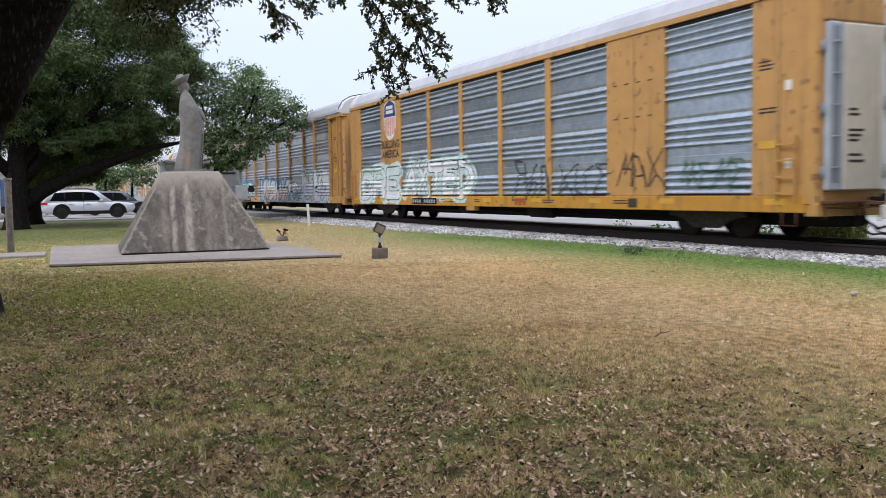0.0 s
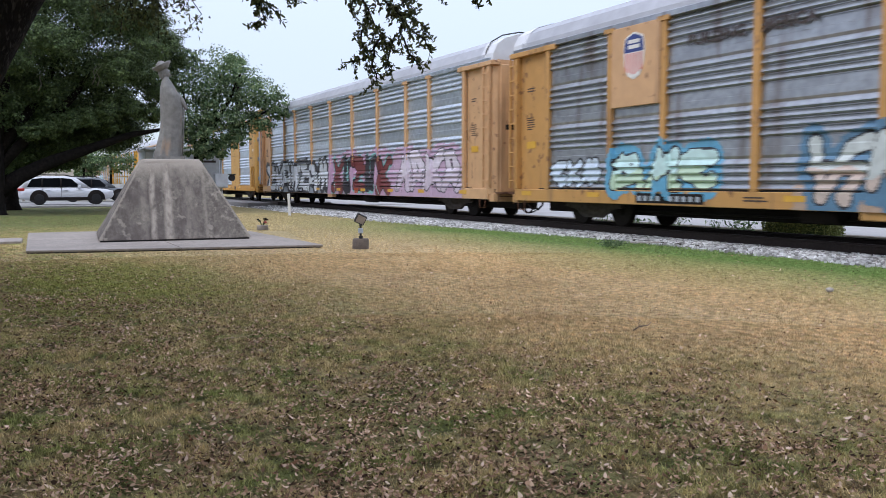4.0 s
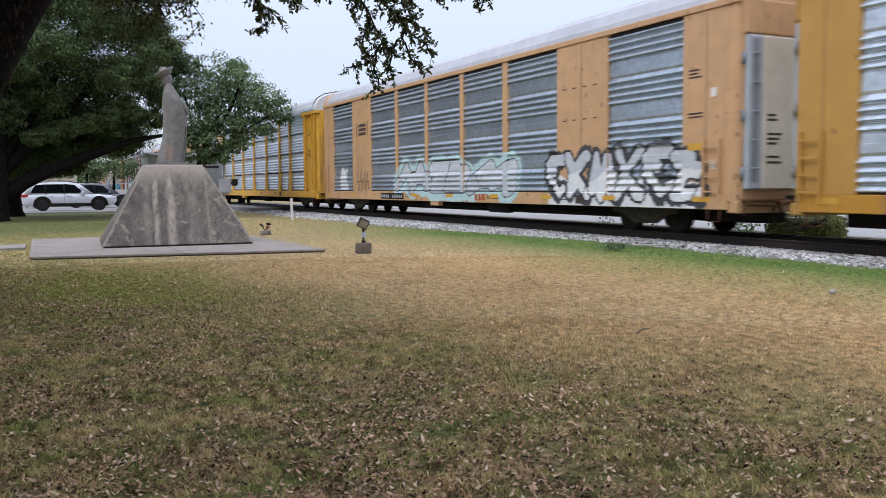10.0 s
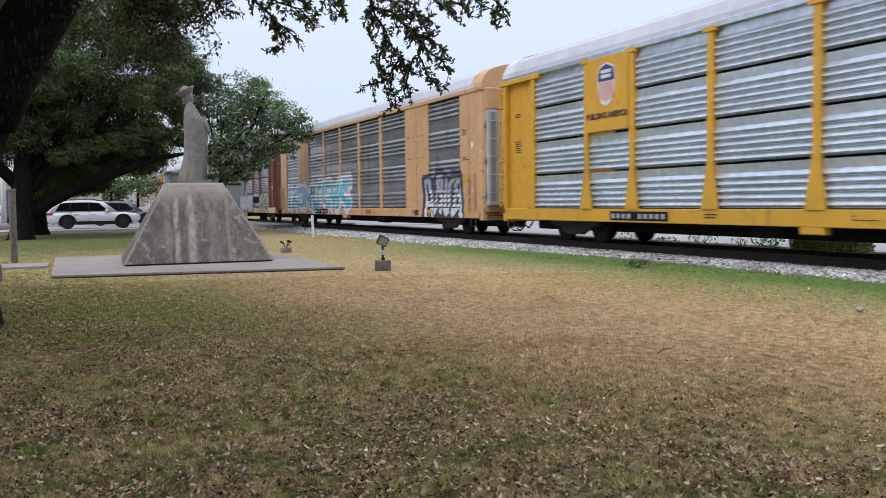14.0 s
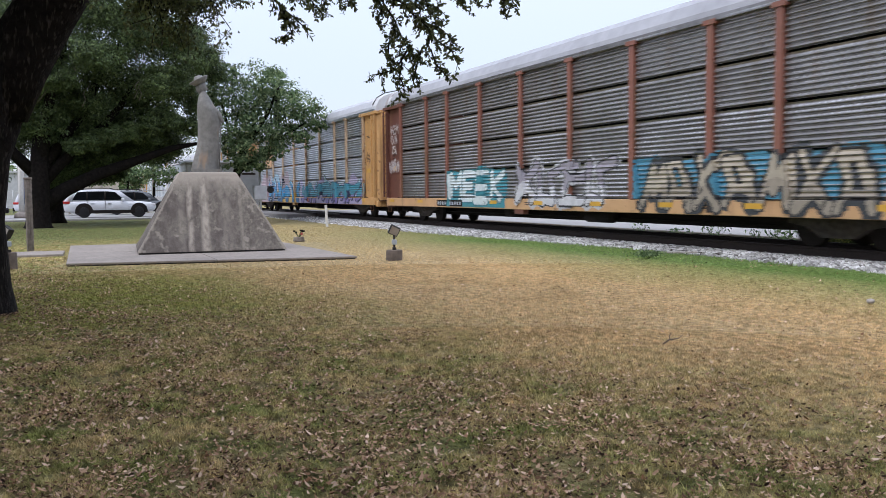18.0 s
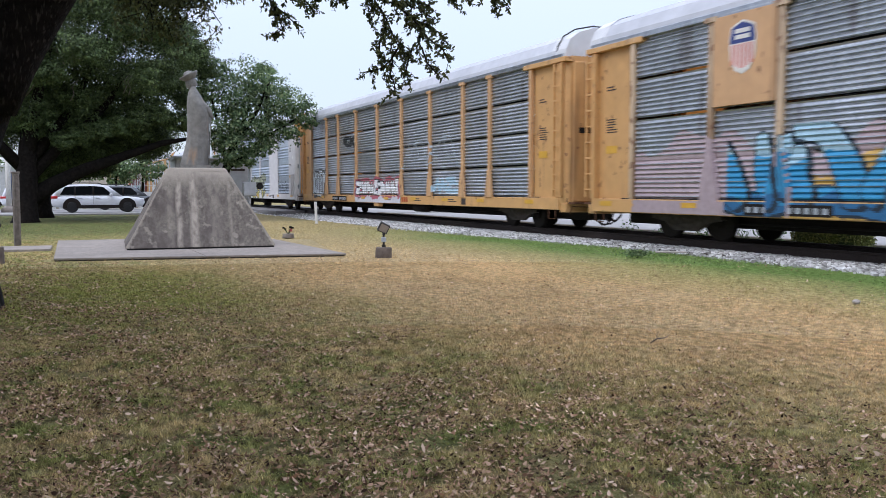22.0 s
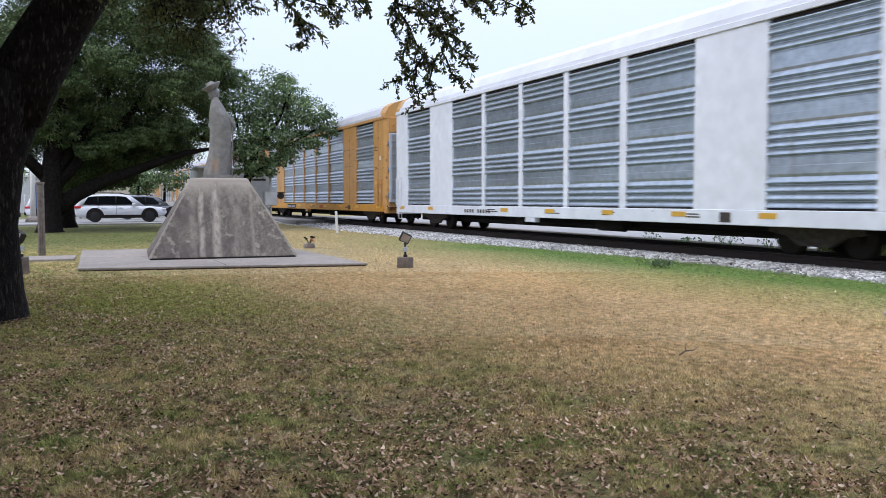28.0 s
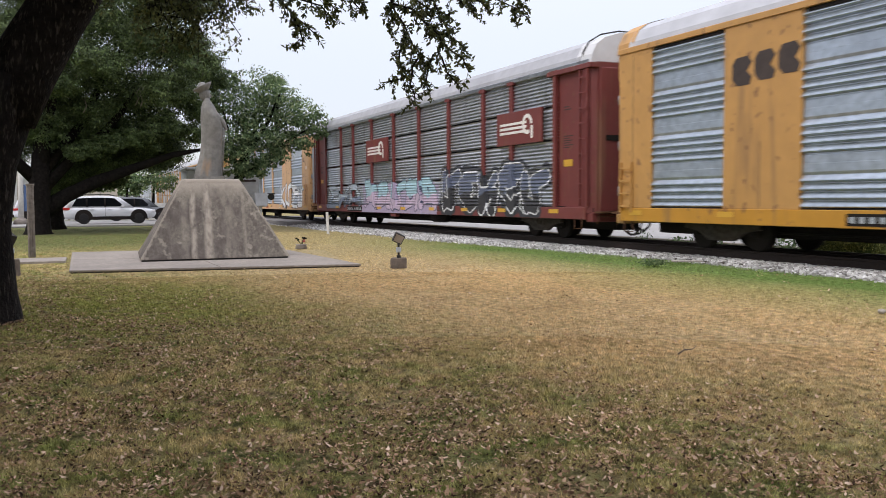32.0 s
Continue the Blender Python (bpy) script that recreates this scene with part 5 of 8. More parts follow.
    g(c, "open", "fine", "hed", 0.8, 1.75, 3.75, 4.1, WHITEC, (0.50, 0.45, 0.43), None, 0.05, 30, hollow=True, thin=0.022)
    g(c, "open", "fine", "ckh", 0.8, 1.6, 3.3, 3.65, WHITEC, (0.50, 0.45, 0.43), None, 0.05, 45, hollow=True, thin=0.022)
    g(c, "open", "fine", "g", 1.0, 1.5, 2.9, 3.2, WHITEC, (0.50, 0.45, 0.43), None, 0.05, 46, hollow=True, thin=0.026)
    g(c, "open", "fine", "bhgh", 0.6, 1.8, 2.1, 2.6, WHITEC, (0.48, 0.43, 0.42), None, 0.05, 44, hollow=True, thin=0.028)
    c = add(-269.15, "open", "gold", "louvred", "fine", "grey autorack wagon with faded cream posts and sky blue graffiti", gusset=False, cap=M_ROOFEND, post="cream", seed=10)
    shield_board(c, "tan")
    petal_piece(c, "open", "fine", [], (2.05, 11.0, 2.2), ((0.37, 0.29, 0.31),), 3, 0.004)
    petal_piece(c, "open", "fine", [
        (0.28, [(2.9, 0.95), (4.6, 1.1), (6.2, 0.95), (7.6, 1.08), (9.3, 0.95)]), (0.2, [(2.1, 1.9), (2.5, 1.4), (3.2, 1.0)]),
        (0.17, [(2.75, 2.65), (3.0, 2.1), (3.7, 1.6), (4.5, 1.1)]), (0.30, [(4.65, 2.5), (5.05, 2.1), (5.35, 1.6), (5.6, 1.1)]),
        (0.2, [(6.95, 2.2), (7.05, 1.7), (6.9, 1.2)]), (0.24, [(6.3, 2.2), (6.35, 1.7), (6.5, 1.05)]),
        (0.28, [(7.25, 1.9), (7.2, 1.5), (7.35, 1.1)]), (0.30, [(7.35, 2.45), (7.9, 2.3), (8.3, 1.8), (8.6, 1.15)]),
        (0.25, [(9.5, 2.05), (9.25, 1.6), (9.0, 1.15)]), (0.38, [(9.9, 1.3), (10.3, 1.5), (10.8, 1.35), (10.7, 1.0)]),
        (0.22, [(11.4, 1.9), (11.95, 1.6), (12.3, 1.15), (12.35, 0.75)]), (0.28, [(13.5, 1.75), (13.15, 1.3), (13.45, 0.8)])],
        (5.6, 13.6, 1.5), ((0.50, 0.31, 0.07), (0.006, 0.018, 0.035), (0.02, 0.12, 0.27), (0.03, 0.25, 0.47), (0.33, 0.50, 0.60)), 4)
    shapes, draw = [], random.Random(8)
    for k in range(13):
        x, z = 14.7 + k * 0.86, draw.uniform(0.85, 1.2)
        shapes.append((draw.uniform(0.15, 0.3), [(x, z), (x + draw.uniform(-0.3, 0.7), z + draw.uniform(0.3, 0.6)), (x + draw.uniform(0.5, 1.4), z + draw.uniform(0.1, 0.7)),
                                                 (x + draw.uniform(0.9, 1.6), z + draw.uniform(-0.1, 0.9))]))
    petal_piece(c, "open", "fine", shapes, (13.9, 25.85, 1.75), ((0.40, 0.36, 0.52), (0.012, 0.022, 0.06), (0.22, 0.18, 0.40), (0.06, 0.27, 0.36), (0.42, 0.58, 0.62)), 6)
    c = add(-298.2, "open", "gold", "louvred", "fine", "gold autorack wagon with tan posts and grey slotted sheets", cap=M_ROOFEND, post="tan", seed=11)
    g(c, "open", "fine", "ebabeahha", 9.7, 15.2, 0.98, 1.6, WHITEC, BLACKC, (0.40, 0.10, 0.13), 0.42, 33, back=((0.62, 0.62, 0.66), 9.6, 15.4, 0.64, 1.2), glow=0.1)
    g(c, "open", "fine", "kfef", 2.1, 4.6, 0.9, 2.2, (0.58, 0.62, 0.66), BLACKC, (0.05, 0.05, 0.06), 0.5, 34, glow=0.06)
    g(c, "open", "fine", "daka", 15.4, 20.8, 2.1, 3.2, WHITEC, (0.45, 0.5, 0.54), None, 0.25, 35, hollow=True, thin=0.026)
    g(c, "open", "fine", "he", 18.6, 20.8, 1.1, 1.7, (0.35, 0.5, 0.6), (0.5, 0.56, 0.6), None, 0.4, 36)
    g(c, "open", "fine", "ck", 7.6, 9.3, 3.3, 3.8, (0.03, 0.035, 0.04), BLACKC, None, 0.3, 37)
    c = add(-326.55, "flush", "oldwhite", "clean", "grouped", "soiled white autorack wagon with olive yellow graffiti", cap=PAINT["bright"], seed=12)
    g(c, "flush", "grouped", "gdcdgc", 9.2, 18.8, 0.70, 2.1, (0.42, 0.36, 0.08), BLACKC, (0.20, 0.22, 0.10), 0.6, 38, top=(0.30, 0.31, 0.20), thin=0.06, glow=0.04)
    g(c, "flush", "grouped", "bhgh", 22.6, 25.1, 1.1, 1.75, WHITEC, (0.10, 0.11, 0.12), None, 0.25, 39, hollow=True, thin=0.026)
    c = add(-354.9, "flush", "white", "clean", "grouped", "clean white autorack wagon with grey ribbed sheets", roof=M_ROOFWHITE, cap=PAINT["bright"], seed=13)
    c = add(-383.25, "flush", "yellow", "clean", "grouped", "yellow autorack wagon with grey ribbed sheets", sill="deepyellow", cap=PAINT["yellow"], seed=14)
    for k in range(3):
        x = 4.32 + k * 0.66
        z = 3.62 + k * 0.05
        part("emblem", prism([(x, z + 0.14), (x + 0.14, z), (x + 0.52, z), (x + 0.58, z + 0.16), (x + 0.44, z + 0.3), (x + 0.58, z + 0.48), (x + 0.46, z + 0.62), (x + 0.1, z + 0.6), (x, z + 0.46)],
                             -HALF - 0.008, -HALF - 0.001), M_LETTER, c, "bold dark angular block")
    c = add(-412.3, "open", "maroon", "louvred", "fine", "grey autorack wagon with dark red posts and black and white graffiti", gusset=False, roof=M_ROOFDULL, cap=M_ROOFEND, seed=15)
    for a, b in ((9.0, 11.9), (22.4, 25.3)):
        part("sign_board", box(a, b, -HALF - 0.06, -HALF + 0.02, 2.95, 4.0, 0.01), PAINT["maroon"], c, "dark red sign board")
        bm = bmesh.new()
        for k in range(3):
            box(a + 0.25, b - 0.9, -HALF - 0.07, -HALF - 0.058, 3.3 + k * 0.14, 3.38 + k * 0.14, 0, bm)
        prism([(b - 0.85 + 0.32 * math.cos(t), 3.55 + 0.32 * math.sin(t)) for t in [i * 0.4 for i in range(14)]]
              + [(b - 0.85 + 0.2 * math.cos(t), 3.55 + 0.2 * math.sin(t)) for t in [5.2 - i * 0.4 for i in range(14)]], -HALF - 0.07, -HALF - 0.058, bm)
        box(b - 0.62, b - 0.5, -HALF - 0.07, -HALF - 0.058, 3.1, 3.5, 0, bm)
        part("emblem", bm, M_WHITE, c, "white emblem of bars and a ring")
    g(c, "open", "fine", "fcbcf", 17.6, 25.4, 0.75, 2.25, (0.03, 0.03, 0.035), WHITEC, (0.03, 0.032, 0.04), 1.0, 40, top=(0.10, 0.12, 0.18), thin=0.05)
    g(c, "open", "fine", "agfga", 8.5, 17.2, 0.8, 2.1, (0.50, 0.40, 0.50), (0.04, 0.05, 0.09), None, 1.0, 41, top=(0.34, 0.52, 0.58), back=((0.38, 0.32, 0.44), 8.2, 17.3, 0.64, 1.9))
    g(c, "open", "fine", "eba", 2.2, 8.0, 0.8, 1.95, (0.2, 0.24, 0.32), BLACKC, None, 0.6, 42, top=(0.4, 0.46, 0.52))
    c = add(-440.65, "flush", "tan", "clean", "grouped", "faded tan autorack wagon with white graffiti", seed=16)
    g(c, "flush", "grouped", "kfef", 19.5, 25.6, 0.8, 2.2, WHITEC, BLACKC, None, 0.6, 43)
    c = add(-469.0, "flush", "yellow", "clean", "grouped", "yellow autorack wagon with grey ribbed sheets", sill="deepyellow", seed=17)
    c = add(-498.05, "open", "gold", "grey", "slotted", "grey autorack wagon with gold posts", seed=18)
    c = add(-526.4, "flush", "white", "clean", "grouped", "white autorack wagon with grey ribbed sheets", seed=19)


wagons()
# how far ahead of an even 11.35 m/s the train runs
DRIFT = [(0, 0.0), (3, 0.0), (7, 0.0), (9, -0.1), (11, -0.45), (13, -0.65), (17, -0.8), (19, -0.8), (21, -0.55), (23, -0.1), (25, 0.35), (28, 0.5), (30, 0.75), (32, 0.9)]


def motions():
    for car, left in STARTS:
        walk(car, [(t, pose(left + 11.35 * t + d, TRACK_Y, RAIL_Z)) for t, d in DRIFT])


# ---- the monument ----
def turned(x, y, deg):
    return pose(x, y, 0, 0, 0, deg)


slab_thing = thing("monument_slab", Matrix(), "grey concrete slab under the monument", "slab", kind="structure")
SLAB_CORNERS = [Vector((-19.75, 0.84, 0)), Vector((-18.6, 6.92, 0)), Vector((-26.7, 6.75, 0)), Vector((-26.8, 1.0, 0))]


def slab_point(u, v):
    a, b, c, d = SLAB_CORNERS
    return a.lerp(b, u).lerp(d.lerp(c, u), v)


for i in range(2):
    for j in range(2):
        bm = bmesh.new()
        g = 0.0015
        q = [slab_point(i / 2 + g, j / 2 + g), slab_point((i + 1) / 2 - g, j / 2 + g), slab_point((i + 1) / 2 - g, (j + 1) / 2 - g), slab_point(i / 2 + g, (j + 1) / 2 - g)]
        lo = [bm.verts.new((p.x, p.y, 0.012)) for p in q]
        hi = [bm.verts.new((p.x, p.y, 0.06)) for p in q]
        bm.faces.new(lo)
        bm.faces.new(hi)
        for k in range(4):
            bm.faces.new((lo[k], lo[(k + 1) % 4], hi[(k + 1) % 4], hi[k]))
        bmesh.ops.bevel(bm, geom=bm.edges[:], offset=0.01, segments=1, affect="EDGES")
        part("slab_panel", bm, M_SLAB, slab_thing)
# near-black body set under the rim, standing in for the slab's shadow line
bm = bmesh.new()
rim = [slab_point(u, v) for u, v in ((0.006, 0.006), (0.994, 0.006), (0.994, 0.994), (0.006, 0.994))]
lo, hi = [bm.verts.new((p.x, p.y, -0.1)) for p in rim], [bm.verts.new((p.x, p.y, 0.012)) for p in rim]
bm.faces.new(lo)
bm.faces.new(hi)
for k in range(4):
    bm.faces.new((lo[k], lo[(k + 1) % 4], hi[(k + 1) % 4], hi[k]))
part("slab_bed", bm, M_IRON, slab_thing, "dark shadow line painted under the slab's edge")
walk_me = from_bm("path_panel", box(-0.73, 0.73, -0.76, 0.76, -0.1, 0.045, 0.012))
path_thing = thing("footpath", turned(-24.05, 0.42, -2), "narrow grey concrete path leading to the monument", "path", kind="structure")
for i in range(9):
    p = part("path_panel", walk_me, M_SLAB, path_thing)
    p.location = (0, -0.35 - i * 1.54, 0)

PLINTH = turned(-23.3, 4.32, -4)


def plinth_concrete():
    """Grey-brown board-marked concrete; lime has run down from the statue in two long streaks and blotches."""
    m, n, l, b = shader("stained_concrete")
    tc, sep = n.new("ShaderNodeTexCoord"), n.new("ShaderNodeSeparateXYZ")
    l.new(tc.outputs["Object"], sep.inputs[0])

    def calc(op, *v):
        x = n.new("ShaderNodeMath")
        x.operation = op
        for s, a in zip(x.inputs, v):
            if hasattr(a, "node"):
                l.new(a, s)
            else:
                s.default_value = a
        return x.outputs[0]

    def ramp(f, lo, hi):
        return ramp_node(n, l, f, [(lo, (0, 0, 0)), (hi, (1, 1, 1))])

    fine, broad = noise_node(n, l, 14, 6), noise_node(n, l, 1.5, 5)
    runs = noise_node(n, l, 1.0, 6, (7, 7, 0.7))
    col = ramp_node(n, l, fine, [(0.3, (0.118, 0.103, 0.086)), (0.7, (0.205, 0.182, 0.152))])
    col = mix_node(n, l, ramp(broad, 0.42, 0.68), col, (0.095, 0.08, 0.072))
    col = mix_node(n, l, calc("MULTIPLY", ramp(runs, 0.5, 0.62), 0.55), col, (0.075, 0.064, 0.058))
    pale = None
    y = calc("ADD", sep.outputs["Y"], calc("MULTIPLY", calc("SUBTRACT", broad, 0.5), 0.12))
    for at, wide, amount in ((-0.50, 0.09, 0.75), (-0.16, 0.13, 0.8), (0.34, 0.2, 0.3), (-0.72, 0.12, 0.3), (0.72, 0.06, 0.35)):
        d = calc("DIVIDE", calc("ABSOLUTE", calc("SUBTRACT", y, at)), wide)
        f = calc("MULTIPLY", ramp(calc("SUBTRACT", 1.0, d), 0.0, 0.7), amount)
        pale = f if pale is None else calc("MAXIMUM", pale, f)
    pale = calc("MULTIPLY", pale, ramp(noise_node(n, l, 1.0, 6, (7, 7, 1.4)), 0.30, 0.58))
    top = ramp(calc("SUBTRACT", calc("ADD", sep.outputs["Z"], calc("MULTIPLY", runs, 0.5)), 1.25), 0.55, 0.95)
    pale = calc("MAXIMUM", pale, calc("MULTIPLY", top, 0.75))
    scuff = calc("MULTIPLY", ramp(noise_node(n, l, 4.5, 7), 0.58, 0.66), 0.4)
    pale = calc("MAXIMUM", pale, scuff)
    # worn arrises
    half = calc("SUBTRACT", 1.84, calc("MULTIPLY", sep.outputs["Z"], 0.559))
    arris = calc("DIVIDE", calc("MINIMUM", calc("ABSOLUTE", sep.outputs["X"]), calc("ABSOLUTE", sep.outputs["Y"])), half)
    pale = calc("MAXIMUM", pale, calc("MULTIPLY", ramp(calc("ADD", arris, calc("MULTIPLY", calc("SUBTRACT", fine, 0.5), 0.08)), 0.945, 0.975), 0.55))
    col = mix_node(n, l, pale, col, (0.39, 0.345, 0.285))
    l.new(col, b.inputs["Base Color"])
    b.inputs["Roughness"].default_value, b.inputs["Specular IOR Level"].default_value = 0.95, 0.15
    bp = n.new("ShaderNodeBump")
    bp.inputs["Strength"].default_value, bp.inputs["Distance"].default_value = 0.4, 0.015
    l.new(noise_node(n, l, 28, 6), bp.inputs["Height"])
    l.new(bp.outputs[0], b.inputs["Normal"])
    return m


M_PLINTH = plinth_concrete()


def frustum(rows):
    """A square course of concrete with slightly uneven faces; rows of height and half width."""
    bm = bmesh.new()
    rings = []
    for z, h in rows:
        ring = []
        for side in range(4):
            for k in range(8):
                u = -1 + 2 * k / 8
                p = ((h, u * h), (-u * h, h), (-h, -u * h), (u * h, -h))[side]
                d = 0.012 * noise.noise((p[0] * 3, p[1] * 3, z * 3))
                ring.append(bm.verts.new((p[0] * (1 + d), p[1] * (1 + d), z)))
        rings.append(ring)
    for a, b in zip(rings, rings[1:]):
        for k in range(len(a)):
            bm.faces.new((a[k], a[(k + 1) % len(a)], b[(k + 1) % len(a)], b[k]))
    bm.faces.new(rings[-1])
    bm.faces.new(rings[0][::-1])
    return bm


plinth = thing("plinth", PLINTH, "weathered concrete plinth with sloping sides and pale stains", "plinth")
part("base_course", frustum([(0.06, 1.75), (0.10, 1.75)]), M_IRON, plinth, "dark recessed joint under the plinth")
part("shaft", frustum([(0.10, 1.785), (0.14, 1.77), (0.5, 1.55), (0.9, 1.335), (1.4, 1.06), (1.8, 0.835), (1.97, 0.74)]), M_PLINTH, plinth)
part("cap", frustum([(1.97, 0.745), (2.03, 0.71), (2.06, 0.675)]), M_PLINTH, plinth)
part("crack_stain", box(1.44, 1.47, -1.22, -1.16, 0.16, 0.72), M_IRON, plinth, "dark rust-stained crack").matrix_basis = Matrix.Translation((0.93, 0, 0.22)) @ Matrix.Rotation(radians(-28.5), 4, "Y") @ Matrix.Translation((-0.93, 0, 0.05))


def statue_mesh():
    bm = bmesh.new()
    # robe: height, centre along the facing side, half depth, half width
    rows = [(0.0, -0.02, 0.335, 0.34), (0.07, -0.02, 0.335, 0.34), (0.19, -0.01, 0.314, 0.32), (0.41, 0.03, 0.295, 0.30), (0.65, 0.072, 0.28, 0.28), (0.89, 0.094, 0.278, 0.28), (1.23, 0.115, 0.285, 0.30),
            (1.42, 0.11, 0.28, 0.31), (1.57, 0.097, 0.266, 0.31), (1.71, 0.046, 0.21, 0.29), (1.86, 0.017, 0.167, 0.25), (1.96, 0.0, 0.125, 0.19), (2.03, -0.012, 0.085, 0.12), (2.1, -0.02, 0.075, 0.09)]
    segs = 56
    rings = []
    for z, c, d, w in rows:
        ring = []
        for k in range(segs):
            a = 2 * math.pi * k / segs
            fold = 1 + (0.085 * math.sin(a * 9 + z * 2.2 + 0.8 * math.sin(a * 2)) * max(0.0, 1 - z / 1.1) if z > 0.05 else 0)
            fold += 0.03 * math.sin(a * 4 + z * 5) * (1 if z < 1.9 else 0.3)
            ring.append(bm.verts.new((math.cos(a) * w * fold, c + math.sin(a) * d * fold, z)))
        rings.append(ring)
    for a, b in zip(rings, rings[1:]):
        for k in range(segs):
            f = bm.faces.new((a[k], a[(k + 1) % segs], b[(k + 1) % segs], b[k]))
            f.smooth = True
    bm.faces.new(rings[0][::-1])
    bm.faces.new(rings[-1])
    # head as an egg, and the forward arm under the cloak
    bmesh.ops.create_uvsphere(bm, u_segments=16, v_segments=10, radius=1, matrix=Matrix.Translation((0, -0.055, 2.17)) @ Matrix.Diagonal((0.12, 0.145, 0.165, 1)))
    bmesh.ops.create_uvsphere(bm, u_segments=10, v_segments=8, radius=1, matrix=Matrix.Translation((0, 0.09, 2.15)) @ Matrix.Diagonal((0.03, 0.03, 0.035, 1)))
    tube([(0.05, 0.16, 1.62), (0.1, 0.36, 1.48), (0.1, 0.42, 1.38), (0.1, 0.47, 1.26)], [0.14, 0.08, 0.055, 0.035], 10, bm)
    # broad hat, tipped up in front
    tip = Matrix.Translation((0, -0.11, 2.36)) @ Matrix.Rotation(radians(28), 4, "X")
    prof = [(0.0, 0.13), (0.06, 0.125), (0.105, 0.09), (0.12, 0.03), (0.19, 0.02), (0.255, 0.035), (0.262, 0.015), (0.2, -0.04), (0.14, -0.1), (0.0, -0.12)]
    rings = [[bm.verts.new(tip @ Vector((r * math.cos(a), r * math.sin(a), z))) for a in (2 * math.pi * k / 20 for k in range(20))] for r, z in prof[1:-1]]
    for a, b in zip(rings, rings[1:]):
        for k in range(20):
            bm.faces.new((a[k], a[(k + 1) % 20], b[(k + 1) % 20], b[k])).smooth = True
    bm.faces.new(rings[0])
    bm.faces.new(rings[-1][::-1])
    # staff
    tube([(0.1, 0.425, 1.42), (0.1, 0.34, 0.02)], 0.018, 6, bm)
    # low base
    box(-0.36, 0.36, -0.37, 0.40, -0.03, 0.05, 0, bm)
    return bm


single("statue", statue_mesh(), M_STATUE, "grey stone statue of a robed figure in a broad hat", "statue", m=pose(-23.2, 4.30, 2.085, 0, 0, -8))


def flood_lamp(x, y, turn, tilt, h, label):
    lamp = thing("flood_lamp", pose(x, y, 0, 0, 0, turn), label, "lamp", "flood lamps round the monument")
    bm = tube([(0, 0, -0.05), (0, 0, 0.0), (0, 0, h - 0.02), (0, 0, h)], [0.185, 0.185, 0.18, 0.165], 16, wobble=0.06, seed=3)
    part("footing", bm, M_FOOTING, lamp, "round stained concrete footing")
    part("bracket", box(-0.04, 0.04, -0.07, 0.07, h, h + 0.06, 0.005), M_IRON, lamp)
    part("stem", tube([(0, 0, h + 0.05), (0, 0, h + 0.36)], 0.024, 8), M_IRON, lamp)
    part("junction_box", box(-0.05, 0.05, -0.075, 0.075, h + 0.12, h + 0.23, 0.01), M_DOORGREY, lamp, "grey junction box")
    part("yoke", box(-0.025, 0.025, -0.05, 0.05, h + 0.27, h + 0.33, 0.005), M_IRON, lamp)
    head = new("lamp_head")
    head.parent = lamp
    head.matrix_basis = Matrix.Translation((0, 0, h + 0.43)) @ Matrix.Diagonal((0.85, 0.85, 0.85, 1)) @ Matrix.Rotation(radians(tilt), 4, "X") @ Matrix.Rotation(radians(26), 4, "Y")
    part("housing", prism([(-0.13, -0.12), (0.13, -0.12), (0.13, 0.12), (-0.13, 0.12)], -0.05, 0.08), M_IRON, head)
    part("back_fin", box(-0.1, 0.1, 0.08, 0.12, -0.09, 0.09, 0.01), M_IRON, head)
    part("lamp_glass", box(-0.11, 0.11, -0.058, -0.05, -0.10, 0.10, 0.002), M_LAMPGLASS, head, "dusty lamp glass")
    for e in ((-0.13, -0.115), (0.115, 0.13)):
        part("frame_bar", box(e[0], e[1], -0.062, -0.05, -0.12, 0.12, 0.002), M_IRON, head)
    return lamp


flood_lamp(-17.9, 7.55, 75, 12, 0.22, "black flood lamp with dusty glass on a round concrete footing")
flood_lamp(-19.75, -0.25, 40, -10, 0.33, "black flood lamp on a concrete footing beside a tree")


def flower_pot(x, y):
    p = thing("flower_vase", pose(x, y, 0.0), "small grey vase with withered stems", "vase")
    part("vase", tube([(0, 0, 0), (0, 0, 0.02), (0, 0, 0.10), (0, 0, 0.14)], [0.17, 0.19, 0.16, 0.18], 12), M_CONC, p)
    rng = random.Random(4)
    for i in range(6):
        a = rng.uniform(0, 6.28)
        r = rng.uniform(0.06, 0.22)
        z = rng.uniform(0.2, 0.36)
        part("stem", tube([(0, 0, 0.1), (r * 0.5 * math.cos(a), r * 0.5 * math.sin(a), z * 0.7), (r * math.cos(a), r * math.sin(a), z)], 0.012, 5), M_GREENSTEM, p)
        part("bloom", disc(r * math.cos(a), r * math.sin(a), z, rng.uniform(0.03, 0.06), 0.05, 7, "z"), (M_RED, M_FARBARK, M_FARBARK)[i % 3], p)


flower_pot(-26.3, 7.55)

# posts beside the track and the path
mk = thing("marker_post", pose(-37.3, 11.67, -0.05, 3, 2, 0), "leaning white marker post in the grass", "post")
part("post", box(-0.04, 0.04, -0.055, 0.055, 0, 1.02, 0.012), M_WHITE, mk)
bp = thing("timber_post", pose(-25.95, 0.0, 0, 0, 0, 8), "weathered square timber post beside the path", "post")
part("post", box(-0.09, 0.09, -0.085, 0.085, -0.1, 1.93, 0.015), M_TIMBER, bp)
part("cap", box(-0.105, 0.105, -0.1, 0.1, 1.93, 1.99, 0.012), M_TIMBER, bp)
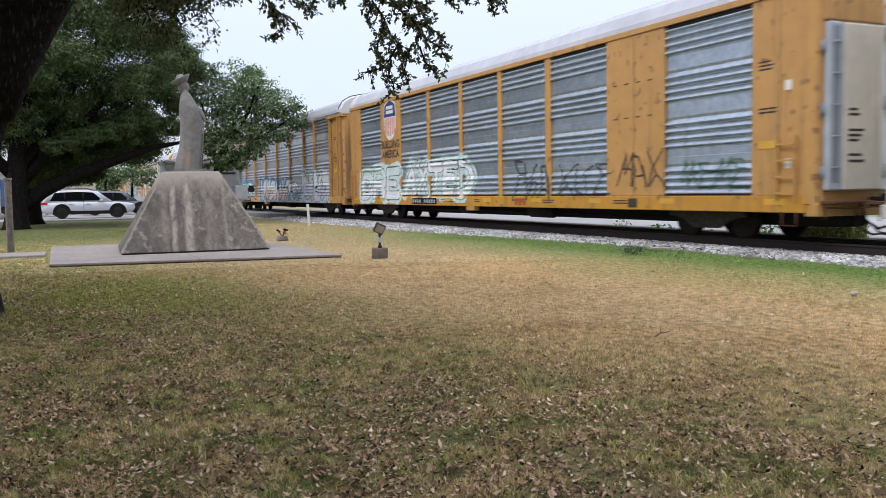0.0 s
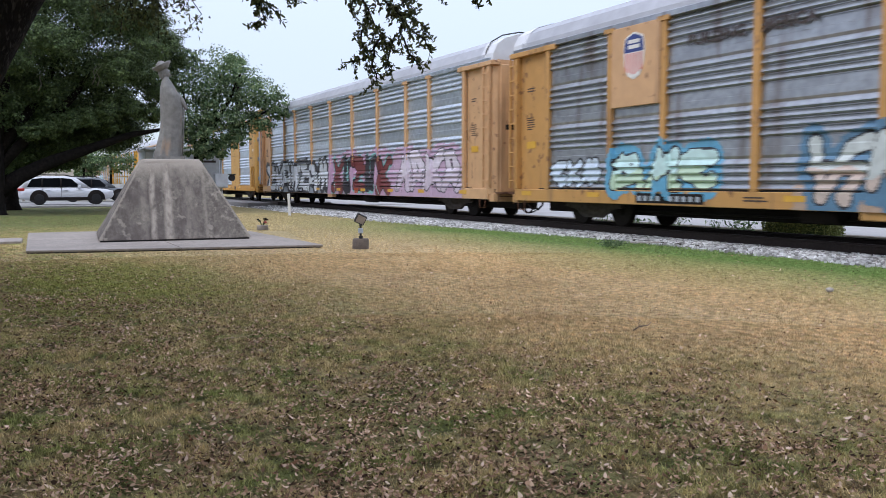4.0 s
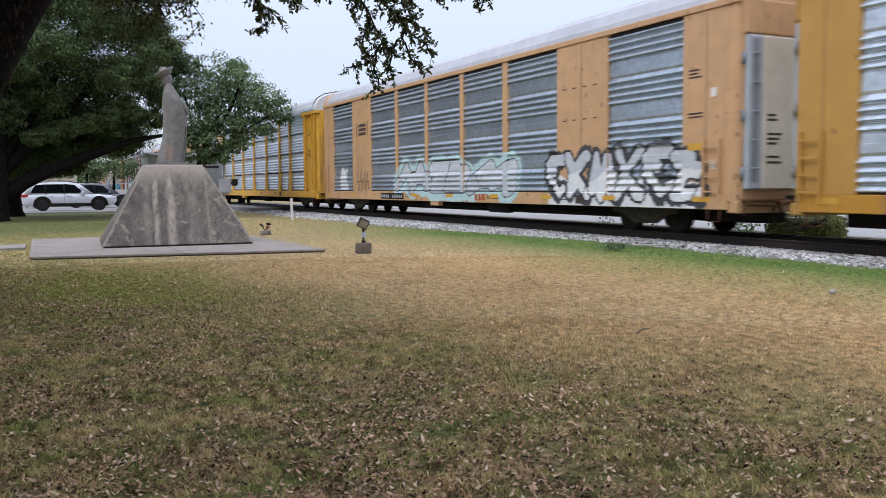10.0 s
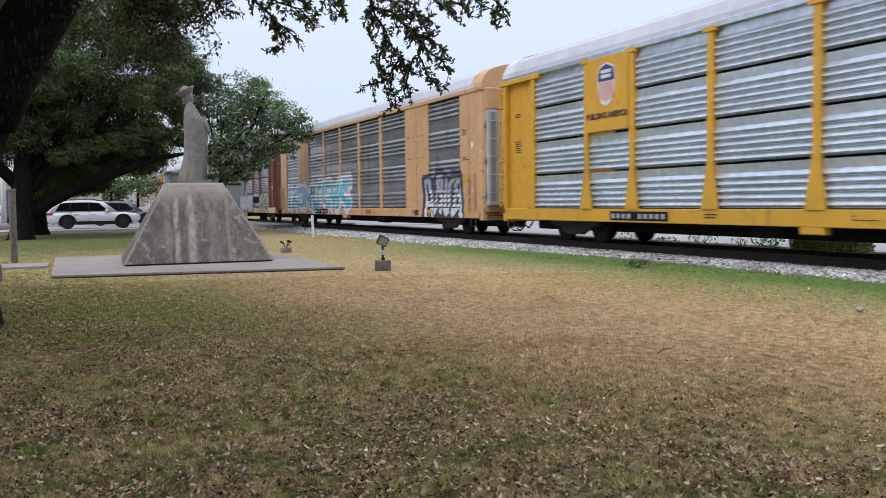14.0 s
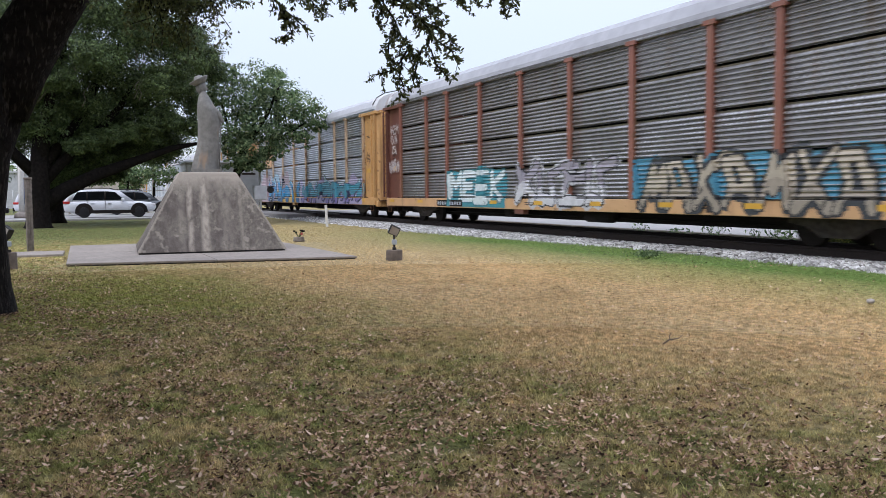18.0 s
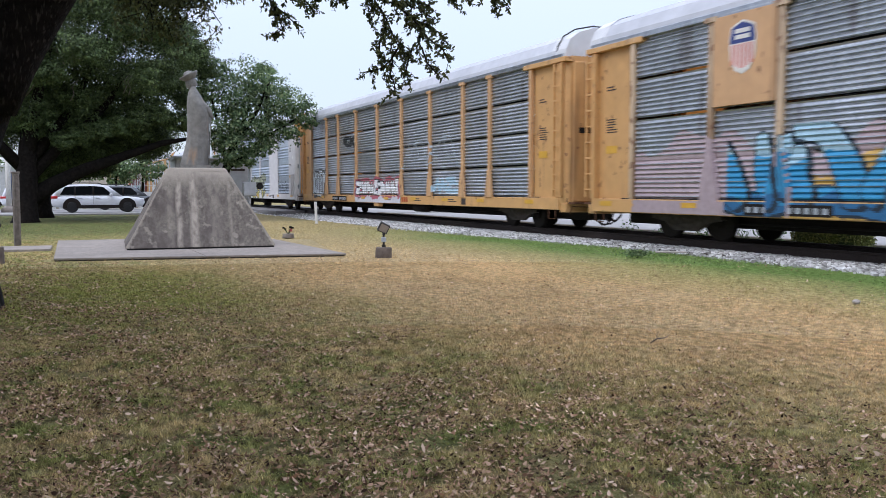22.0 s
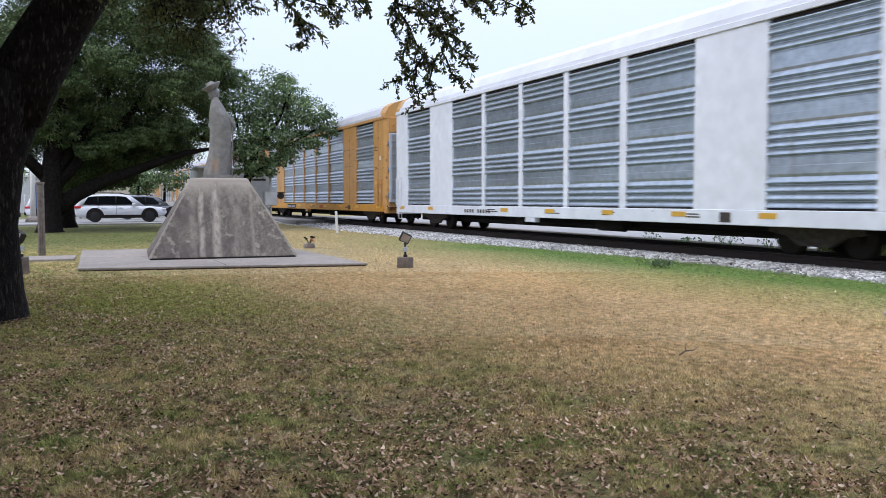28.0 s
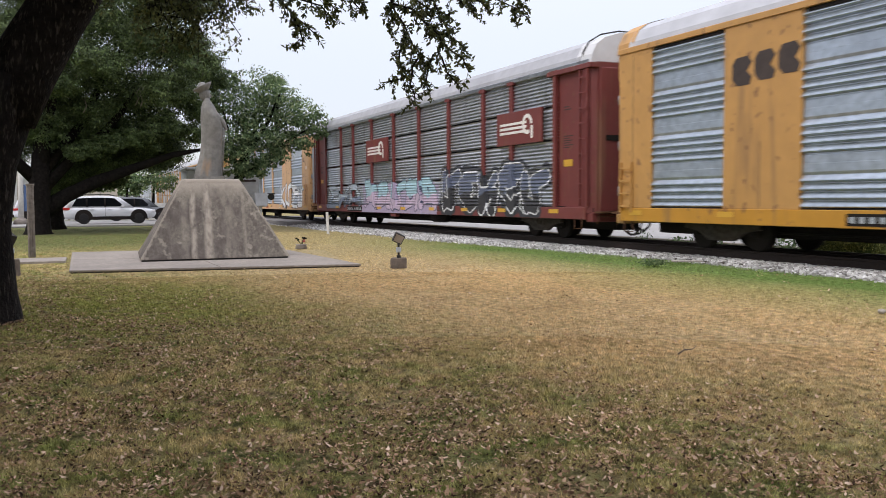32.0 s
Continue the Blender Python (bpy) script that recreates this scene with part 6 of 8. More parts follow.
for e in (-0.06, 0.06):
    part("batten", box(0.088, 0.11, e - 0.02, e + 0.02, 0.05, 1.9, 0.004), M_TIMBER, bp)
wp = thing("sign_pole", pose(-61, -1.45, 0), "tall pale pole with a narrow blue sign", "pole")
part("footing", tube([(0, 0, 0), (0, 0, 0.35), (0, 0, 0.5)], [0.5, 0.42, 0.2], 12), M_CONC, wp)
part("pole", tube([(0, 0, 0.3), (0, 0.05, 3.9), (0, 0.08, 4.3)], [0.17, 0.16, 0.02], 10), M_WHITE, wp)
part("sign", box(-0.05, 0.05, 0.18, 0.75, 0.9, 2.6, 0.02), M_BLUE, wp, "narrow blue sign")


# ---- vehicles ----
def hull(sections, bm=None):
    """Lofts rings of equal length into one closed body."""
    bm = bm or bmesh.new()
    rings = [[bm.verts.new(p) for p in s] for s in sections]
    k = len(rings[0])
    for a, b in zip(rings, rings[1:]):
        for i in range(k):
            bm.faces.new((a[i], a[(i + 1) % k], b[(i + 1) % k], b[i])).smooth = True
    bm.faces.new(rings[0][::-1])
    bm.faces.new(rings[-1])
    return bm


def road_car(m, paint, label, length=5.2, width=1.95, height=1.8, wheel_r=0.4, group="parked cars", front=1, tall=True, base=2.6, axle0=1.08):
    """A road car whose front points along +x of its own space; y is its width."""
    car = thing("car", m, label, "car", group)
    W = width / 2
    # lower body, station by station: x, bottom, belt height, half width
    st = [(0.0, 0.5, 0.85, W * 0.82), (0.12, 0.38, 0.98, W * 0.94), (0.6, 0.32, 1.04, W), (1.6, 0.3, 1.05, W), (2.8, 0.3, 1.05, W), (3.7, 0.3, 1.03, W),
          (4.3, 0.32, 1.0, W * 0.98), (4.9, 0.36, 0.93, W * 0.93), (5.12, 0.42, 0.84, W * 0.86), (5.2, 0.5, 0.72, W * 0.8)]
    f = length / 5.2
    sec = []
    for x, lo, hi, w in st:
        hi *= height / 1.8
        sec.append([(x * f, -w * 0.9, lo), (x * f, -w, lo + 0.12), (x * f, -w, (lo + hi) / 2 + 0.1), (x * f, -w * 0.95, hi - 0.03), (x * f, -w * 0.8, hi),
                    (x * f, w * 0.8, hi), (x * f, w * 0.95, hi - 0.03), (x * f, w, (lo + hi) / 2 + 0.1), (x * f, w, lo + 0.12), (x * f, w * 0.9, lo)])
    part("body", hull(sec), paint, car)
    # cabin
    cab = [(0.08, 1.0, 0.0), (0.35, 1.0, 0.62), (0.7, 1.0, 0.72), (1.8, 1.0, 0.78), (2.7, 1.0, 0.76), (3.15, 1.0, 0.66), (3.95, 1.0, 0.0)]
    if not tall:
        cab = [(0.7, 1.0, 0.0), (1.3, 1.0, 0.38), (1.9, 1.0, 0.44), (2.6, 1.0, 0.42), (2.9, 1.0, 0.38), (3.9, 1.0, 0.0)]
    sec = []
    for x, lo, up in cab:
        lo *= height / 1.8
        z = lo + max(0.02, up) * height / 1.8
        w0, w1 = W * 0.93, W * (0.93 - 0.17 * min(1, up / 0.7))
        sec.append([(x * f, -w0, lo), (x * f, -w1, z - 0.04), (x * f, -w1 * 0.9, z), (x * f, w1 * 0.9, z), (x * f, w1, z - 0.04), (x * f, w0, lo)])
    part("cabin", hull(sec), paint, car)
    h = height / 1.8
    top = 0.7 if tall else 0.36
    # side glass, one pane a door
    if tall:
        panes = [[(0.5, 1.1), (0.78, 1.6), (1.28, 1.64), (1.28, 1.1)], [(1.36, 1.1), (1.36, 1.64), (2.28, 1.65), (2.28, 1.1)], [(2.36, 1.1), (2.36, 1.65), (2.88, 1.6), (3.38, 1.1)]]
    else:
        panes = [[(1.15, 1.06), (1.45, 1.33), (2.1, 1.36), (2.1, 1.06)], [(2.18, 1.06), (2.18, 1.36), (2.75, 1.33), (3.3, 1.06)]]
    for s in (-1, 1):
        for pn in panes:
            bm = bmesh.new()
            lo = [bm.verts.new((x * f, s * W * (0.955 - 0.17 * max(0, (z - 1.0)) / 0.7), z * h)) for x, z in pn]
            hi = [bm.verts.new((x * f, s * W * (0.90 - 0.17 * max(0, (z - 1.0)) / 0.7), z * h)) for x, z in pn]
            bm.faces.new(lo)
            bm.faces.new(hi[::-1])
            for i in range(len(lo)):
                j = (i + 1) % len(lo)
                bm.faces.new((lo[i], hi[i], hi[j], lo[j]))
            part("side_window", bm, M_GLASS, car)
        for xa, xb in ((1.27, 1.37), (2.27, 2.37)) if tall else ((2.09, 2.19),):
            top_z = 1.645 if tall else 1.36
            wa, wb = W * 0.957 * s, W * (0.957 - 0.17 * (top_z - 1.0) / 0.7) * s
            part("door_pillar", hull([[(xa * f, wa - 0.05 * s, 1.08 * h), (xb * f, wa - 0.05 * s, 1.08 * h), (xb * f, wa, 1.08 * h), (xa * f, wa, 1.08 * h)],
                                      [(xa * f, wb - 0.05 * s, top_z * h), (xb * f, wb - 0.05 * s, top_z * h), (xb * f, wb, top_z * h), (xa * f, wb, top_z * h)]]), M_BLACK, car)
        for x in (axle0, axle0 + base * 1.18 if tall else axle0 + base):
            arch = [(x + (wheel_r + 0.12) * math.cos(a), wheel_r + (wheel_r + 0.12) * math.sin(a)) for a in [math.pi * k / 12 for k in range(13)]]
            arch += [(x - wheel_r - 0.12, 0.3), (x + wheel_r + 0.12, 0.3)]
            part("wheel_arch", prism(arch, s * W * 0.9, s * (W + 0.012)), M_BLACK, car)
            w = new("wheel")
            w.parent, w.location = car, (x, s * (W - 0.12), wheel_r)
            part("tyre", disc(0, 0, 0, wheel_r, 0.25, 24), M_TYRE, w)
            part("rim", disc(0, s * 0.08, 0, wheel_r * 0.68, 0.14, 16), M_CHROME, w)
            for k in range(5):
                a = k * 1.2566
                sp = part("spoke", box(0.05, wheel_r * 0.64, -0.02, 0.02, -0.035, 0.035, 0.006), M_CHROME, w)
                sp.matrix_basis = Matrix.Translation((0, s * 0.15, 0)) @ Matrix.Rotation(a, 4, "Y")
        for x in (1.32, 2.32) if tall else (2.14,):
            part("door_seam", box(x * f - 0.006, x * f + 0.006, s * W * 0.9, s * (W + 0.003), 0.42, 1.02 * h), M_BLACK, car)
        for x in (1.5, 2.45):
            part("door_handle", box(x * f, x * f + 0.22, s * (W - 0.02), s * (W + 0.03), 0.9 * h, 0.94 * h, 0.008), paint, car)
        part("mirror", box(3.2 * f, 3.38 * f, s * (W - 0.08), s * (W + 0.16), 1.03 * h, 1.2 * h, 0.03), paint, car)
        part("sill_trim", box(0.9, length - 1.2, s * (W - 0.1), s * (W + 0.015), 0.27, 0.48, 0.02), M_BLACK, car)
        part("headlight", box(length - 0.32, length - 0.05, min(s * W * 0.5, s * W * 0.92), max(s * W * 0.5, s * W * 0.92), 0.76 * h, 0.87 * h, 0.02), M_LENS, car, "clear headlight")
        part("tail_light", box(-0.01, 0.4, min(s * W * 0.6, s * (W * 0.965)), max(s * W * 0.6, s * (W * 0.965)), 0.88 * h, 1.03 * h, 0.02), M_REDLENS, car, "red tail light")
    part("windscreen", hull([[(3.28 * f, -W * 0.72, 1.58 * h), (3.28 * f, W * 0.72, 1.58 * h), (3.3 * f, W * 0.72, 1.6 * h), (3.3 * f, -W * 0.72, 1.6 * h)],
                             [(3.86 * f, -W * 0.84, 1.08 * h), (3.86 * f, W * 0.84, 1.08 * h), (3.88 * f, W * 0.84, 1.1 * h), (3.88 * f, -W * 0.84, 1.1 * h)]]) if tall else
         hull([[(3.0 * f, -W * 0.72, 1.36 * h), (3.0 * f, W * 0.72, 1.36 * h), (3.02 * f, W * 0.72, 1.38 * h), (3.02 * f, -W * 0.72, 1.38 * h)],
               [(3.8 * f, -W * 0.84, 1.06 * h), (3.8 * f, W * 0.84, 1.06 * h), (3.82 * f, W * 0.84, 1.08 * h), (3.82 * f, -W * 0.84, 1.08 * h)]]), M_GLASS, car)
    part("bumper", box(length - 0.14, length + 0.04, -W * 0.8, W * 0.8, 0.34, 0.6, 0.04), M_BLACK, car)
    part("grille", box(length - 0.08, length + 0.015, -W * 0.5, W * 0.5, 0.62 * h, 0.8 * h, 0.01), M_BLACK, car)
    part("rear_bumper", box(-0.05, 0.16, -W * 0.85, W * 0.85, 0.36, 0.62, 0.04), M_BLACK, car)
    if tall:
        for s in (-1, 1):
            part("roof_rail", tube([(0.7 * f, s * W * 0.68, 1.8 * h), (1.0 * f, s * W * 0.68, 1.86 * h), (2.6 * f, s * W * 0.66, 1.85 * h), (2.85 * f, s * W * 0.66, 1.77 * h)], 0.022, 6), M_IRON, car)
    return car


road_car(pose(-59.1, 0.95, 0.09, 0, 0, 90), M_CARWHITE, "white three-row sport utility car with dark tinted windows", length=5.5, base=2.75, axle0=1.2)
road_car(pose(-66.5, 3.4, 0.09, 0, 0, 90), M_CARGREY, "grey pickup-sized car standing behind a white one", height=1.75, length=5.2)
road_car(pose(-66.0, -2.1, 0.09, 0, 0, 90), M_CARWHITE, "pale hatchback waiting behind a white car", height=1.7, length=4.6)
road_car(pose(-60.5, -7.0, 0.09, 0, 0, 90), M_CARDARK, "dark saloon car with pale headlights on the street", height=1.5, length=4.8, tall=False)


# ---- trees ----
def leaf_cloud(name, centres, size, rng, parent, mat, shape=0.5, label="", out=None):
    """Many small separate leaves, each a bent lozenge; with out given they face outwards and up, as on a living tuft."""
    n = len(centres)
    nrm = rng.normal(size=(n, 3))
    if out is not None:
        nrm = nrm * 0.5 + out + np.array([0, 0, 0.55])
    nrm /= np.linalg.norm(nrm, axis=1)[:, None]
    u = np.cross(nrm, rng.normal(size=(n, 3)))
    u /= np.linalg.norm(u, axis=1)[:, None]
    w = np.cross(nrm, u)
    s = size * rng.uniform(0.6, 1.35, (n, 1))
    a, b = centres - u * s * 0.5, centres + u * s * 0.5
    c, d = centres + w * s * shape * 0.5 + nrm * s * 0.12, centres - w * s * shape * 0.5 + nrm * s * 0.12
    return part(name, quads_mesh(name, np.stack([a, c, b, d], 1)), mat, parent, label)


def crown_points(rng, blobs, per, flat=0.75, hollow=0.35, tight=0.16):
    """Leaf places gathered into tufts inside the given lobes (centre, radius), and the way each leaf looks out."""
    out, ways = [], []
    for (cx, cy, cz), r, n in blobs:
        tufts = rng.normal(size=(n, 3))
        tufts /= np.linalg.norm(tufts, axis=1)[:, None]
        away = np.repeat(tufts[:, None], per, 1)
        tufts *= (r * rng.uniform(hollow, 1.08, (n, 1)))
        tufts[:, 2] *= flat
        tufts += np.array([cx, cy, cz])
        off = rng.normal(size=(n, per, 3))
        pts = tufts[:, None] + off * r * tight * np.array([1, 1, 0.55])
        out.append(pts.reshape(-1, 3))
        ways.append((away * 0.6 + off * 0.35).reshape(-1, 3))
    return np.concatenate(out), np.concatenate(ways)


rng = np.random.default_rng(11)


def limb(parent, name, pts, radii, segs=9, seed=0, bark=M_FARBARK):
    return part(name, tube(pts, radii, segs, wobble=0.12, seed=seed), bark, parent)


def big_oak():
    t = thing("oak_tree", pose(0, 0, 0), "broad dark live oak with low spreading limbs", "tree")
    limb(t, "trunk", [(-44.5, -0.16, -0.15), (-44.5, -0.16, 0.1), (-44.5, -0.14, 0.6), (-44.5, -0.1, 1.6), (-44.6, -0.05, 2.8), (-44.8, 0.1, 4.6)],
         [0.8, 0.58, 0.5, 0.48, 0.44, 0.3], 14, 1)
    limb(t, "trunk", [(-52, 0.4, -0.1), (-52, 0.4, 0.3), (-52, 0.35, 1.6), (-51, 0.3, 3.2), (-50, 0.4, 5)], [0.8, 0.62, 0.55, 0.5, 0.3], 12, 2)
    for i, (pts, r) in enumerate([
        ([(-44.6, 0.0, 1.0), (-45, 1.0, 1.75), (-45, 2.4, 2.45), (-45, 4.1, 3.1), (-45, 6.0, 3.8), (-45, 7.95, 4.2)], (0.42, 0.36, 0.3, 0.22, 0.15, 0.05)),
        ([(-44.6, 0.1, 2.1), (-45, 1.5, 3.7), (-45, 2.6, 4.6), (-45, 3.6, 5.75), (-45, 4.4, 7.2)], (0.27, 0.23, 0.2, 0.15, 0.06)),
        ([(-44.6, 0.0, 2.8), (-44.5, 0.3, 5.0), (-44.3, 0.8, 7.2), (-44, 1.5, 9.4)], (0.34, 0.27, 0.18, 0.06)),
        ([(-44.6, -0.2, 2.5), (-44.3, -1.6, 4.0), (-44.2, -3.3, 5.6), (-44, -5.0, 7.0)], (0.3, 0.25, 0.18, 0.06)),
        ([(-44.7, 0.2, 3.0), (-45.5, 1.8, 5.2), (-46, 3.0, 7.6), (-46, 4.2, 9.8)], (0.27, 0.2, 0.14, 0.05)),
        ([(-52, 0.4, 2.0), (-51, 2.2, 2.9), (-50.5, 4.6, 3.6), (-50, 7.0, 4.5)], (0.3, 0.25, 0.2, 0.08)),
    ]):
        limb(t, "limb", pts, r, 9, i + 5)
    # lobes of the crown by side and height, near layer then the mass behind
    front = [(0.6, 7.0, 1.7), (2.6, 8.1, 1.7), (4.7, 9.5, 1.7), (6.5, 9.3, 1.4), (7.5, 8.3, 1.2), (7.5, 6.3, 1.2), (6.0, 7.2, 1.6), (4.2, 6.6, 1.7), (2.1, 5.8, 1.5), (0.3, 4.8, 1.2), (3.2, 4.9, 1.2),
             (5.4, 5.3, 1.2), (7.0, 4.9, 0.8), (1.6, 4.0, 0.8), (0.2, 9.2, 1.8), (2.4, 10.5, 1.8), (4.8, 11.6, 1.9), (6.9, 11.5, 1.5), (8.3, 7.4, 0.7), (-0.9, 6.9, 1.7), (-0.8, 9.2, 1.8),
             (2.9, 3.6, 0.7), (4.9, 4.4, 0.8), (-0.5, 11.6, 2.0), (-1.8, 5.2, 1.6), (-3.5, 7.5, 2.0), (-4.5, 10, 2.2)]
    blobs = [((-45 + 0.6 * math.sin(i * 2.3), y, z), r, int(30 * r * r)) for i, (y, z, r) in enumerate(front)]
    # upper boughs reach out towards the lawn over the lower ones
    blobs += [((-41.5 + math.sin(i * 1.7), y * 0.92, 1.5 + (z - 1.5) * 0.92), r * 0.72, int(20 * r * r)) for i, (y, z, r) in enumerate(front) if z > 6.8 and y < 8]
    blobs += [((-48.5 + math.sin(i), y * 1.06, z * 1.04 + 0.1), r * 1.15, int(34 * r * r)) for i, (y, z, r) in enumerate(front) if z < 9.6]
    blobs += [((-50, y, 2.5 + 0.1 * y), 0.85, 150) for y in (0.6, 1.5, 2.4, 3.3)]
    blobs += [((-47, y, 2.75 + 0.22 * y), 0.75, 110) for y in (0.4, 1.3, 2.2, 3.1, 4.0, 5.0, 6.0)]
    blobs += [((-47.5, y, 3.7 + 0.22 * y), 0.9, 130) for y in (0.6, 1.8, 3.0, 4.2, 5.4)]
    blobs += [((-44.2, y, 3.35 + 0.3 * y), 0.6, 70) for y in (1.6, 2.4, 3.2, 4.0, 4.9, 5.8)]
    blobs += [((-51.5, y * 1.1, 5.2 + 0.5 * math.sin(y)), 2.0, 230) for y in (-2, 0.5, 3, 5.4)]
    pts, ways = crown_points(rng, blobs, 84, tight=0.15)
    leaf_cloud("crown", pts, 0.112, rng, t, M_OAK, 0.6, out=ways)
    rng.uniform(size=14)
    dead = np.random.default_rng(77)
    for i in range(16):
        y, z = dead.uniform(-0.5, 5.5), dead.uniform(5.5, 9.5)
        e = dead.uniform(-0.5, 0.5)
        p = [(-42.6, y, z), (-42.5, y + 0.15 + e * 0.3, z + 0.3), (-42.5, y + 0.1 + e, z + 0.6), (-42.6, y + 0.4 + e * 1.6, z + 0.95)]
        part("twig", tube(p, [0.022, 0.018, 0.013, 0.007], 5), M_TIMBER, t, "bare grey dead twig")


def second_tree():
    t = thing("tree", pose(0, 0, 0), "mid-green leafy tree beside the railway", "tree")
    limb(t, "trunk", [(-45.5, 9.0, -0.1), (-45.5, 9.0, 0.6), (-45.5, 9.2, 2.4), (-45.6, 9.8, 4.2), (-45.6, 10.6, 6.0)], [0.32, 0.26, 0.22, 0.16, 0.06], 10, 3)
    for i, pts in enumerate([[(-45.5, 9.3, 2.6), (-45.3, 11.2, 4.2), (-45.2, 12.8, 5.2)], [(-45.5, 9.3, 2.8), (-45.6, 9.0, 4.4), (-45.6, 8.6, 6.2)], [(-45.6, 9.6, 3.6), (-45, 10.8, 5.6), (-45, 11.6, 7.4)]]):
        limb(t, "limb", pts, [0.14, 0.09, 0.04], 7, i)
    blobs = [((-45.5, 10.6, 5.6), 1.7, 150), ((-45.5, 12.0, 6.2), 1.5, 130), ((-45.5, 9.2, 6.4), 1.6, 120), ((-45.5, 10.8, 7.2), 1.4, 110), ((-45.5, 13.2, 5.7), 1.0, 70),
             ((-45.2, 9.8, 3.9), 1.2, 80), ((-45.5, 11.4, 4.4), 1.1, 70), ((-45.2, 10.3, 3.2), 0.7, 35), ((-45.5, 8.9, 7.7), 0.9, 40), ((-45.5, 12.6, 4.7), 0.9, 45), ((-45.4, 13.8, 5.2), 0.6, 24), ((-44.9, 9.4, 4.9), 1.2, 90), ((-44.8, 8.7, 4.0), 0.8, 50), ((-44.9, 9.2, 3.1), 0.7, 45), ((-45, 11.0, 3.6), 0.6, 30)]
    pts, ways = crown_points(rng, [(c, r, int(n * 0.62)) for c, r, n in blobs], 30, 0.85)
    leaf_cloud("crown", pts, 0.15, rng, t, M_LIGHTLEAF, 0.6, out=ways)


def palm():
    t = thing("fan_palm", pose(-75, 18.3, -0.5), "tall fan palm behind the railway", "palm tree")
    part("trunk", tube([(0, 0, -0.1), (0, 0, 3), (0.1, 0, 7), (0.1, 0, 11)], [0.34, 0.26, 0.22, 0.24], 10), M_BARK, t)
    r = random.Random(3)
    for i in range(34):
        a, e = r.uniform(0, 6.28), r.uniform(-0.5, 1.25)
        d = Vector((math.cos(a) * math.cos(e), math.sin(a) * math.cos(e), math.sin(e)))
        base = Vector((0.1, 0, 11.0))
        bm = tube([base, base + d * 0.9, base + d * 1.3 + Vector((0, 0, -0.08))], [0.03, 0.02, 0.015], 4)
        hub = base + d * 1.25
        side = d.cross(Vector((0, 0, 1))).normalized()
        for k in range(-6, 7):
            w = (d * math.cos(k * 0.2) + side * math.sin(k * 0.2)).normalized()
            q = side * math.cos(k * 0.2) - d * math.sin(k * 0.2)
            tip = hub + w * 1.0 + Vector((0, 0, -0.18 - 0.02 * abs(k)))
            v = [bm.verts.new(p) for p in (hub, hub + w * 0.5 + q * 0.05, tip, hub + w * 0.5 - q * 0.05)]
            bm.faces.new(v)
        part("frond", bm, M_LIGHTLEAF, t)


